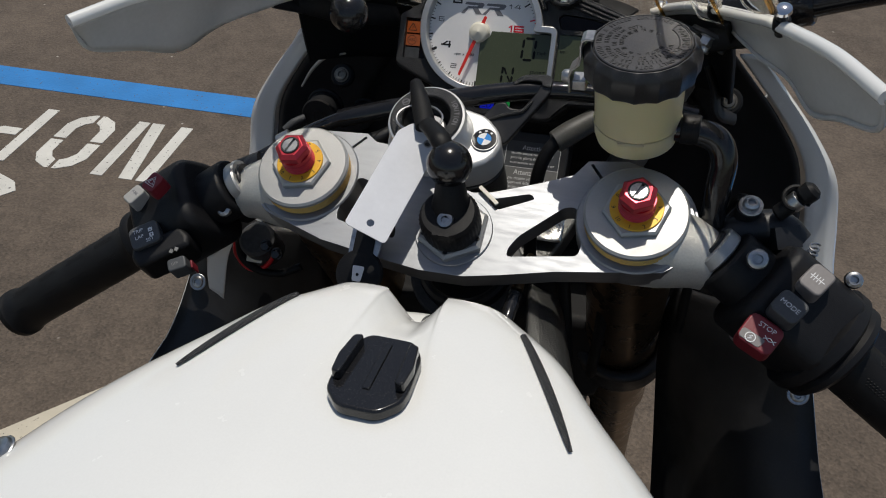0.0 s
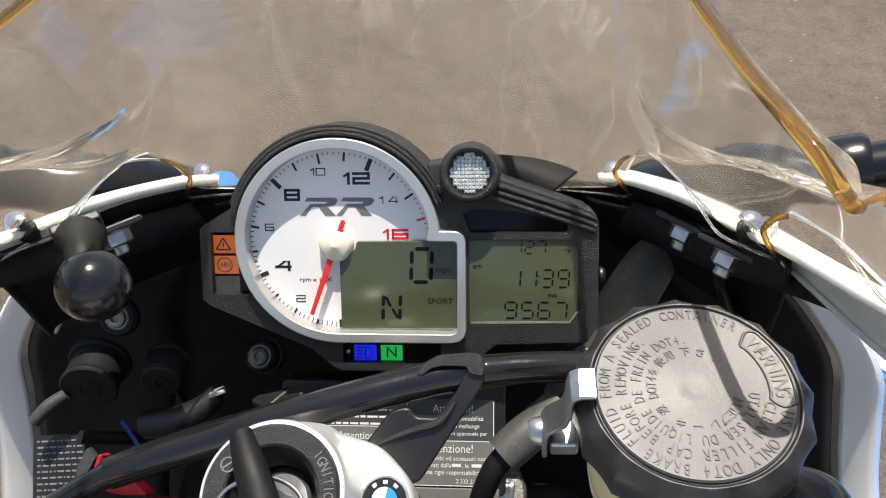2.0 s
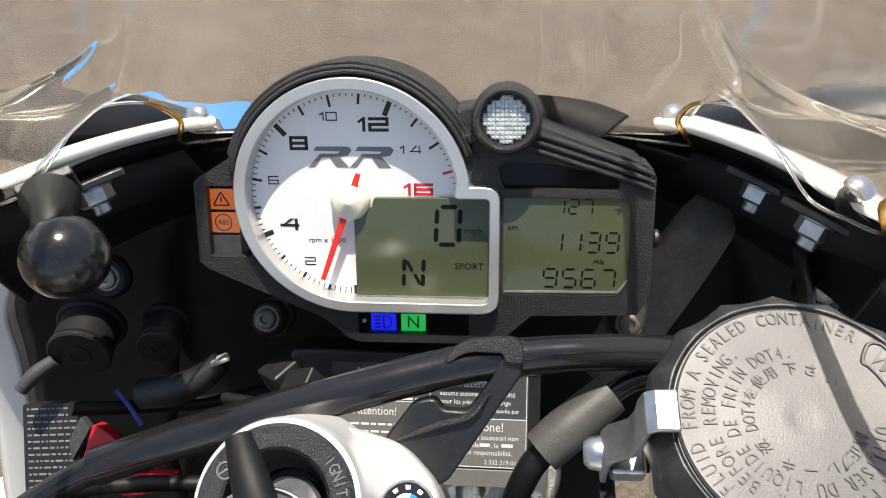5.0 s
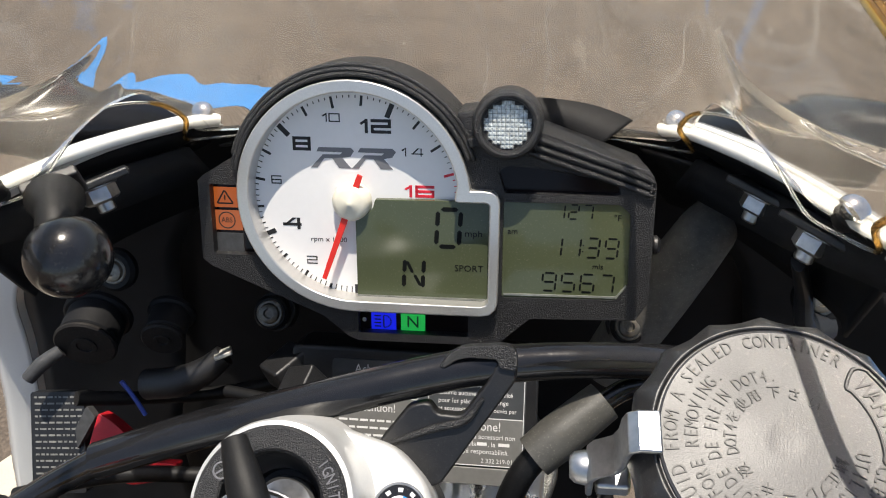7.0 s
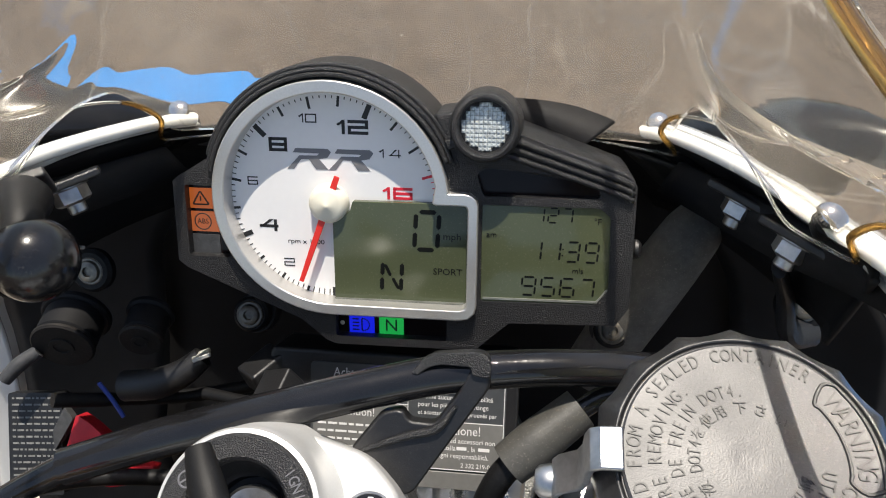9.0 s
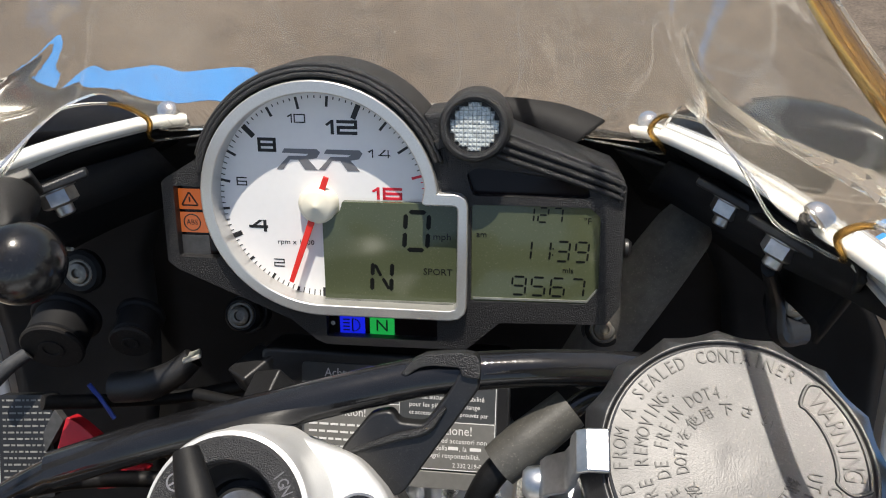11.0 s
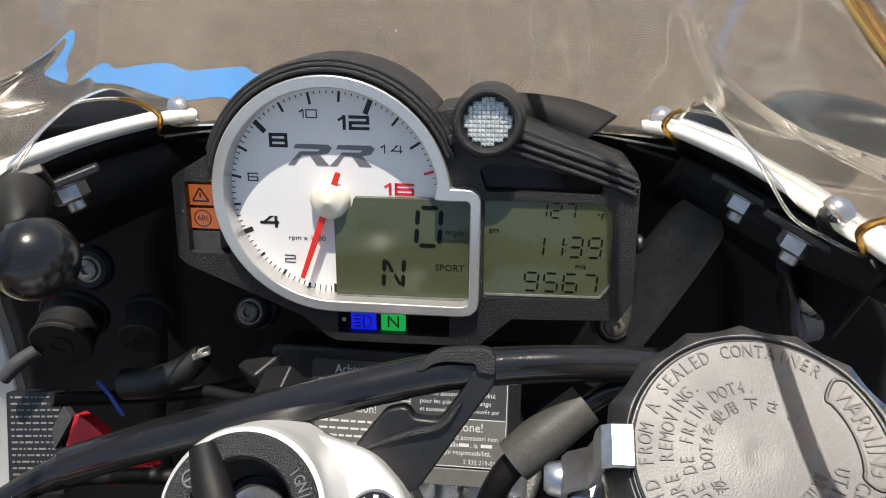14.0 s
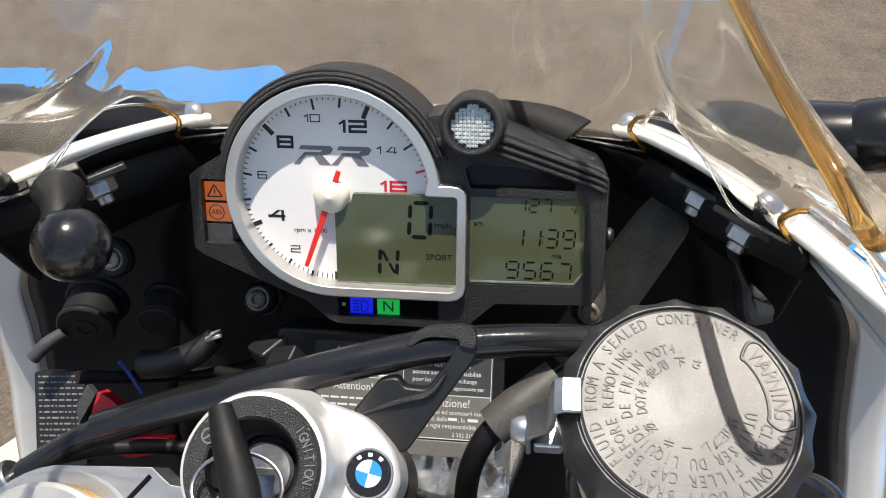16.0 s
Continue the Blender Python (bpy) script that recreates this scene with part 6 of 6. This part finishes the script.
TRAY = basis((-140, 88, -70), (1, 0, 0), (0, 0.751, 0.66), (0, -0.66, 0.751))
part("red_cover", plate(rounded([(-14, 0.5), (-10, 16), (-4, 13), (12, 1), (16, -3), (2, -3)], 1.5), -8, 0), RED_P, bike, "red plastic terminal cover", at=TRAY, bevel=1.2)
part("red_cover", plate(rounded([(-8, -11), (13, -4.5), (28, -4.5), (24, -12), (7, -15.5)], 2), -8, 0), RED_P, bike, "red plastic terminal cover", at=TRAY, bevel=1.2)
part("grey_bracket", plate(rounded([(-20.5, 8), (-15.5, 19), (-11, 14), (-19, -1)], 1), -4, 0.4), SHADE_GREY, bike, "pale grey plastic bracket", at=TRAY, bevel=0.8)
part("pale_sleeve", tube([(-176, 104, -40), (-170, 110, -36), (-163, 116, -34)], [3, 3.4, 3], 14, 6), SHADE_GREY, bike, "pale grey cable sleeve")
part("grey_elbow", tube([(-128, 112, -52), (-112, 112, -48), (-100, 116, -44), (-92, 122, -40)], [7, 7, 6, 5], 16, 6), BLACK, bike, "black elbow hose")
part("pale_lug", moved(box(-4, 4, -1, 1, -3, 6), along((-92, 122, -38), (-84, 108, -26))), ALU_CAST, bike, "small bare metal lug", bevel=0.6)
BLM = TRAY @ Matrix.Translation((-29, 4, -2)) @ pose(0, 0, 0, 0, 0, 4)
bl = part("battery_label", plate(rounded([(-14, -26), (12, -26), (12, 20), (-14, 20)], 1.5), -6, 0), BLACK, bike, "black label with pale print", at=BLM, flat=True)
bars = []
for i in range(15):
    x = -12
    while x < 9:
        w = rng.uniform(0.8, 3.5)
        bars.append(box(x, min(11, x + w), -23 + i * 2.9 - 0.4, -23 + i * 2.9 + 0.4, 0.0, 0.15))
        x += w + 0.9
# shade over the battery label is put into this dimmer print
part("label_print", join(*bars), PRINT_DIM, bl, at=BLM, flat=True)
part("tank_tube", rod(13, -16, 14, 36, 2), SHADE_GREY, bike, "dark grey round canister", at=along((-160, 16, -82), (-158, 6, -66)))
for x, y, z in ((-150, 7, -74), (-143, 7, -80)):
    part("plug", join(rod(3.4, -5, 6, 20, 0.8), ring(3.2, 4.4, -1, 2, 20, 0.3)), BLACK_GLOSS, bike, "small black plug", at=along((x, y, z), (x + 4, y - 12, z + 8)))
part("paper_tag", plate(rounded([(-6, -3), (6, -4), (5, 4), (-6, 3)], 0.8), 0, 0.4), CREAM, bike, "cream paper tag", at=along((-162, 6, -87), (-160, -10, -70)))
part("fairing_tip", smooth_sheet([[(-194, -4, -84), (-180, -2, -74), (-168, -1, -64)], [(-197, -6, -100), (-190, -5, -94), (-178, -3, -84)], [(-198, -8, -112), (-193, -8, -116), (-189, -7, -122)]], 5, 5), WHITE, bike, "white fairing edge", solid=1.5)
# right: pale dusty duct beside the cluster
part("air_duct", tube([(78, 150, -78), (88, 157, -56), (97, 162, -36), (106, 167, -16), (114, 173, -2), (122, 182, 4)], [13, 13.5, 13.5, 13, 12, 9], 28, 8), DUCT, bike, "dusty grey air duct")
part("stay_arm", tube([(128, 120, 40), (136, 124, 20), (140, 120, 6), (150, 126, 0)], [4, 5, 6, 7], 12, 8, True, 0.6), BLACK, bike, "black plastic stay")


# ---------------------------------------------------------------- switch clusters and controls on the bars
def face(c, nrm, xdir):
    n = Vector(nrm).normalized()
    x = Vector(xdir)
    x = (x - n * x.dot(n)).normalized()
    return basis(c, x, n.cross(x), n)


def pod(s, name, label):
    f = bar_frame(s, 186)
    b = plate(rounded([(-26, -24), (26, -24), (29, 4), (23, 30), (-23, 30), (-29, 4)], 13, 6), -24, 25)
    return part(name, b, POD, bike, label, at=f, bevel=6, segs=4), f


PN = (0.05, -0.42, 0.9)
lp_, lf = pod(-1, "left_switch_pod", "black left switch cluster with grey, red and white buttons")
rp_, rf = pod(1, "right_switch_pod", "black right switch cluster with grey and red buttons")


def on_pod(parent, name, c, w, h, material, label, turn, text=(), tcol=PRINT, tsize=4.4, nrm=PN, tall=3.0):
    xd = (math.cos(radians(turn)), 0.9 * math.sin(radians(turn)), 0.4 * math.sin(radians(turn)))
    at = face(c, nrm, xd)
    b = part(name, plate(rounded([(-w, -h), (w, -h), (w, h), (-w, h)], min(w, h) * 0.55, 5), -9, tall), material, parent, label, at=at, bevel=1.2, segs=3)
    if text:
        part("button_print", join(*[lettering(tx, sz, Matrix.Translation((x, y, tall + 0.05)), 0.05) for tx, x, y, sz in text]), tcol, b, at=at, flat=True)
    return b, at


hz, at = on_pod(lp_, "hazard_button", (-184.6, -39.9, 7.0), 4.6, 6.2, RED_BTN, "red hazard button", -22)
part("button_print", join(*[tube([(x, y, 3.1) for x, y in [(-3.6 * k, -2.8 * k), (3.6 * k, -2.8 * k), (0, 3.6 * k), (-3.6 * k, -2.8 * k)]], 0.22, 6, 1, False) for k in (1, 0.55)]), PRINT, hz, at=at)
on_pod(lp_, "abs_button", (-205, -37.5, -7.5), 4.3, 6.4, BTN_LIGHT, "pale grey button", -30, (("ABS", 0, 1.2, 3.0),), INK_GREY)
part("pod_shoulder", plate(rounded([(-17, -5), (17, -4), (19, 3), (15, 12), (-17, 12), (-20, 3)], 5, 5), -24, 0), POD, lp_, at=face((-177, -61.5, -26.6), PN, (0.79, 0.55, 0.25)), bevel=4, segs=4)
part("turn_arrows", join(plate([(-3.4, 0), (-1.2, 1.9), (-1.2, 0.8), (-0.4, 0.8), (-0.4, -0.8), (-1.2, -0.8), (-1.2, -1.9)], 0, 0.1), plate([(3.4, 0), (1.2, -1.9), (1.2, -0.8), (0.4, -0.8), (0.4, 0.8), (1.2, 0.8), (1.2, 1.9)], 0, 0.1)), PRINT_DIM, lp_, "dim print of two arrows", at=face((-168, -61, -25.6), PN, (0.79, 0.55, 0.25)), flat=True)
tb_, at = on_pod(lp_, "trip_button", (-190, -56, -23), 9.6, 8.0, BTN, "large grey rocker button", 38, (("TRIP", -3.4, 3.8, 3.4), ("LAP", -3.4, -0.6, 3.4), ("SET", 2.6, -4.8, 3.4)))
part("button_print", join(plate([(3.0, 0.6), (5.6, 0.6), (5.6, 3.2), (3.0, 3.2)], 3.0, 3.1, [[(3.6, 1.4), (5.0, 1.4), (4.3, 2.6)]]), plate([(3.0, -3.2), (5.6, -3.2), (5.6, -0.6), (3.0, -0.6)], 3.0, 3.1, [[(3.6, -1.4), (5.0, -1.4), (4.3, -2.6)]])), PRINT, tb_, at=at, flat=True)
on_pod(lp_, "turn_switch", (-161, -69, -29.5), 5.8, 4.2, BTN, "grey turn signal switch", 32, (("OFF", -1, 0, 2.6),), PRINT_DIM, 3.6, PN, 3)
part("switch_flank", plate(rounded([(-0.6, -2.6), (0.6, -2.6), (0.6, 2.6), (-0.6, 2.6)], 0.5), -9, 0.4), RED_BTN, lp_, "red flank of the turn signal switch", at=face((-153.6, -66, -29.5), PN, (0.85, 0.48, 0.2)), bevel=0.3)
hb_, at = on_pod(rp_, "heat_button", (193, -30, 1), 6.4, 7.8, BTN_MID, "pale grey heated grip button", -35)
part("button_print", join(*[box(-3 + i * 1.6, -2.6 + i * 1.6, -2, 2, 3.0, 3.1) for i in range(4)], box(-4, 4, -0.25, 0.25, 3.0, 3.1)), PRINT, hb_, at=at, flat=True)
on_pod(rp_, "mode_button", (181, -46.5, -5), 7.6, 7.0, BTN, "grey mode button", -35, (("MODE", 0, 0, 3.8),))
st, at = on_pod(rp_, "stop_button", (170, -56, -17.5), 9.4, 8.6, RED_BTN, "red engine stop switch", -28, (("STOP", 1, 4.2, 3.9),))
part("starter_face", plate(rounded([(-8.4, -7.6), (3, -7.6), (4, -1.8), (-8.4, -2)], 2), 2.8, 3.4), BTN_MID, st, "pale starter symbol face", at=at, bevel=0.3)
part("starter_symbol", join(moved(ring(2.2, 2.7, 3.4, 3.6, 24, 0.05), Matrix.Translation((-3, -5, 0))), bar2((-3.6, -5), (-2.2, -3.6), 0.5, 3.4, 3.6), bar2((-3.8, -6.4), (-2.2, -5), 0.5, 3.4, 3.6), tube([(2, -1.5, 3.1), (5, 0.5, 3.1), (8, -1.5, 3.1)], 0.25, 6, 2), tube([(2, 0.5, 3.1), (5, -1.5, 3.1), (8, 0.5, 3.1)], 0.25, 6, 2)), PRINT, st, at=at)
for s in (-1, 1):
    f = bar_frame(s, 164)
    part("bar_clamp", join(ring(11, 19, -16, 9, 40, 1.5), moved(box(-9, 9, -34, -14, -14, 8), IDENT)), POD, bike, "black bar clamp", at=f, bevel=0.8)
screw_head(bike, "clamp_bolt", along((-152, -23, -19), (-150, -70, 20)), 5.4, 3.5, STEEL)
screw_head(bike, "clamp_bolt", along((165, -22, 3), (163, -70, 45)), 5.6, 3.5, STEEL)
screw_head(bike, "clamp_bolt", along((168, -12, -62), (163, -70, -20)), 5.4, 3.5, STEEL)
# throttle flange and brake lever, master cylinder
f = bar_frame(1, 203)
part("throttle_flange", lathe([(12, -2), (30, -2), (33, 0), (33, 6), (30, 8), (29, 9), (31, 11), (31, 14), (27, 17), (20, 18), (12, 18)], 48), POD, bike, "black throttle housing", at=f)
LEVER = face((262, -20, -64), (-0.15, -0.6, 0.78), (58, -26, -36))
part("brake_lever", plate(rounded([(-76, -6), (-40, -8.5), (70, -8), (76, 0), (70, 7), (-40, 6.5), (-76, 6)], 3, 4), -4, 4, [rounded([(2, -6), (22, -6), (22, -1.5), (2, -1.5)], 1.8, 4)]), BLACK_GLOSS, bike, "black brake lever with an oblong slot", at=LEVER, bevel=1.5, segs=3)
part("master_cylinder", join(tube([(146, 10, -14), (162, 16, -8), (178, 17, -5), (190, 12, -10)], [9, 11, 10.5, 8], 20, 6), moved(rod(7, -6, 9, 28, 1), along((160, 18, 2), (160, 8, 26))), moved(box(-7, 7, -6, 6, -12, 6), along((180, 8, -4), (186, -6, 10)))), BLACK, bike, "black brake master cylinder")
part("bleed_nipple", join(moved(rod(4.6, -6, 9, 24, 1), along((178, 14, 12), (190, 16, 26))), moved(rod(5.6, 9, 18, 24, 2), along((178, 14, 12), (190, 16, 26)))), RUBBER, bike, "black bleed nipple cap")
part("cap_strap", tube([(181.5 + 6.5 * math.cos(radians(a)), 14 + 5.2 * math.sin(radians(a)), 19 + 3.9 * math.sin(radians(a))) for a in range(-30, 271, 20)], 1.3, 8, 2), RUBBER, bike, "rubber strap of the bleed nipple cap")
part("nipple_band", moved(ring(4.5, 5.2, 3, 8, 24, 0.2), along((178, 14, 12), (190, 16, 26))), STEEL, bike)
screw_head(bike, "banjo_bolt", along((160, 12, 12), (160, 4, 30)), 4.6, 4.0, STEEL, 6.5)
part("brake_line", tube([(162, 16, 8), (156, 28, 4), (148, 34, -14), (140, 36, -50), (138, 30, -110)], 3.2, 12, 8), RUBBER, bike, "black brake line")
part("clamp_shim", ring(17.6, 19.6, -1.6, 1.6, 48, 0.3), STEEL, bike, "bare steel clamp edge", at=bar_frame(1, 171))
part("lever_spring", tube([(196 + 2.4 * math.cos(a * 0.9), 6 + 2.4 * math.sin(a * 0.9), -4 - a * 0.45) for a in range(0, 26)], 0.6, 6, 2), STEEL, bike, "small steel lever spring")
screw_head(bike, "lever_pivot", along((214, -14, -8), (212, -50, 30)), 4.6, 3.5, STEEL)
part("clutch_lever", tube([(-196, 2, -40), (-224, -6, -58), (-262, -20, -84), (-320, -46, -120)], [8, 8, 7, 7], 16, 8, True, 0.55), BLACK_GLOSS, bike, "black clutch lever")
part("clutch_bracket", tube([(-140, 12, -2), (-154, 8, -9), (-166, 2, -16)], [7, 9, 8], 16, 6, True, 0.7), BLACK, bike, "black clutch lever bracket")

# ---------------------------------------------------------------- things fixed to the bike
bm1 = thing("ball_mount", (0.5, -23, 12), "black rubber ball mount seated on the fork stem", "ball mount", "ball mounts")
part("base", join(lathe([(0, 4), (16.4, 4), (17.4, 6), (17.4, 18), (16.4, 19.5), (15.0, 21.5), (0, 22.5)], 160, 40, 0.5, 16.8)), RUBBER, bm1, "ribbed rubber base", at=stem_at)
part("neck", tube([(0.5, -17, 18), (0.4, -14, 25), (0, -8, 33), (0, -4, 41)], [12, 9.6, 7.8, 7.2], 28, 6), RUBBER, bm1, at=FORK)
part("ball", moved(ball(12.7, (0, 0, 0), 48), Matrix.Translation((-0.3, -3.7, 41))), mat("rubber_ball", (0.009, 0.009, 0.010), 0.17, 0, bump=0.04, bscale=900, rvar=0.06, wear=0.2, wscale=120, dust=0.06), bm1, at=FORK)
screw_head(bm1, "screw", FORK @ Matrix.Translation((0.6, -28.5, 22.0)) @ pose(0, 0, 0, 12, 0, 0), 4.8, 2.4, STEEL)
part("raised_mark", join(*[box(-5 + i * 3.6, -2.6 + i * 3.6, -38.2, -35, 20.4, 21.6) for i in range(3)]), RUBBER, bm1, at=FORK)
bm2 = thing("ball_mount", (-97, 84, 71), "black rubber ball mount bolted under the screen", "ball mount", "ball mounts")
part("ball", moved(ball(12.7, (0, 0, 0), 48), Matrix.Translation((-98, 84, 70))), MATS["rubber_ball"], bm2)
part("neck", tube([(-101, 88, 75), (-104, 95, 77), (-109, 103, 75)], [6.5, 6, 9], 20, 6), RUBBER, bm2)
part("foot", moved(box(-9, 9, -6, 6, 0, 4), along((-112, 108, 73), (-122, 122, 79))), BLACK, bm2, bevel=1)

mount_c = (4.5, -153, tank_z(4, -153) + 0.6)
cm = thing("camera_mount", mount_c, "black plastic adhesive camera mount on the white tank", "camera mount")
MT = Matrix.Translation(mount_c) @ pose(0, 0, 0, -5, 0, 0)
part("base", plate(rounded([(-11, 23), (11, 23), (17, 14), (18.2, -6), (17.4, -14), (9, -22.5), (-9, -22.5), (-17.4, -14), (-18.2, -6), (-17, 14)], 4, 5), 0, 6.5), BLACK_GLOSS, cm, at=MT, bevel=1.6, segs=3)
for s in (-1, 1):
    part("rail", plate(rounded([(s * 11, 16), (s * 15.5, 15), (s * 17.5, 2), (s * 16.5, -9), (s * 12.5, -9)], 1.5), 6.4, 12.0), BLACK_GLOSS, cm, at=MT, bevel=1.2, segs=3)
part("tongue", plate(rounded([(-1.8, 18), (1.8, 18), (1.8, -11), (-1.8, -11)], 0.8), 6.4, 7.4), BLACK_GLOSS, cm, at=MT, bevel=0.5)

# ignition key on a ring with a white tag and a fob
key = thing("ignition_key", (-30, 42, 20), "black-headed ignition key in the lock", "key")
part("blade", moved(box(-4, 4, -1.2, 1.2, 6, 26), IDENT), STEEL, key, at=IG @ Matrix.Translation((1.5, -1, 0)), bevel=0.4)
part("head", tube([(-38, 38, 51), (-33, 28, 49), (-27, 16, 45), (-22, 4, 42)], [3.6, 5.0, 5.8, 5.4], 20, 8, True, 0.75), RUBBER, key, "black rubber key head")
part("head_tail", tube([(-20, 4, 44), (-14, -4, 46), (-7, -13, 46), (-3, -18, 43)], [5.4, 5.6, 6.2, 5], 20, 8, True, 0.75), RUBBER, key)
part("ring", tube([(-30 + 14 * math.cos(radians(a)), 18 + 10 * math.sin(radians(a)), 39 + 3 * math.sin(radians(a))) for a in range(0, 361, 20)], 0.7, 8, 2), STEEL, key, "thin steel key ring")
tag = thing("key_tag", (-28, 6, 38), "blank white plastic key tag", "tag")
L0, L1 = Vector((-24, 9, 38)), Vector((-39, -57, 9))
yd = (L0 - L1).normalized()
xd = Vector((20.5, -0.5, -9.0))
xd = (xd - yd * xd.dot(yd)).normalized()
TG = basis((L0 + L1) / 2, xd, yd, xd.cross(yd))
tl = (L0 - L1).length / 2
part("card", plate(rounded([(-12.5, -tl), (12.5, -tl), (12.5, tl - 9), (7, tl), (-7, tl), (-12.5, tl - 9)], 2.5, 4), -0.4, 0.4, [arc(6, tl - 8, 1.9, 0, 330, 11), arc(0, -tl + 7, 2.2, 0, 330, 11)]), TAG, tag, at=TG, flat=True)
part("grommet", moved(ring(1.6, 2.4, -0.8, 0.8, 20, 0.2), Matrix.Translation((6, tl - 8, 0))), STEEL, tag, at=TG)
fob = thing("key_fob", (-46, -57, -23), "round black key fob with a white symbol", "key fob")
FB = basis((-46, -57, -22), (1, 0, 0), (0, 0.75, 0.66), (0, -0.66, 0.75))
part("body", join(lathe([(0, 3), (9, 3.2), (10, 2.6), (13.5, 2.4), (14.5, 0), (13.5, -3), (0, -3)], 40), moved(box(-6, 6, 8, 26, -2.5, 2.5), IDENT)), RUBBER, fob, at=FB, bevel=0.5)
part("symbol", plate(rounded([(-2.6, -5), (2.6, -5), (3.6, 4), (-3.6, 4)], 1.2), 3.1, 3.4, [arc(0, -1, 1.0, 0, 320, 9)]), PRINT, fob, at=FB, flat=True)
part("strap", plate(rounded([(-9, 10), (9, 10), (12, 34), (-9, 36)], 2), -1.2, 1.2), STEEL, fob, at=FB, bevel=0.4)
part("cable_tie", box(0, 1, 0, 1, 0, 1), CREAM, clamp, at=FORK @ Matrix.Translation((9, 6, 1)) @ pose(0, 0, 0, 0, 0, -38) @ Matrix.Diagonal((16, 2.2, 1.4, 1)))
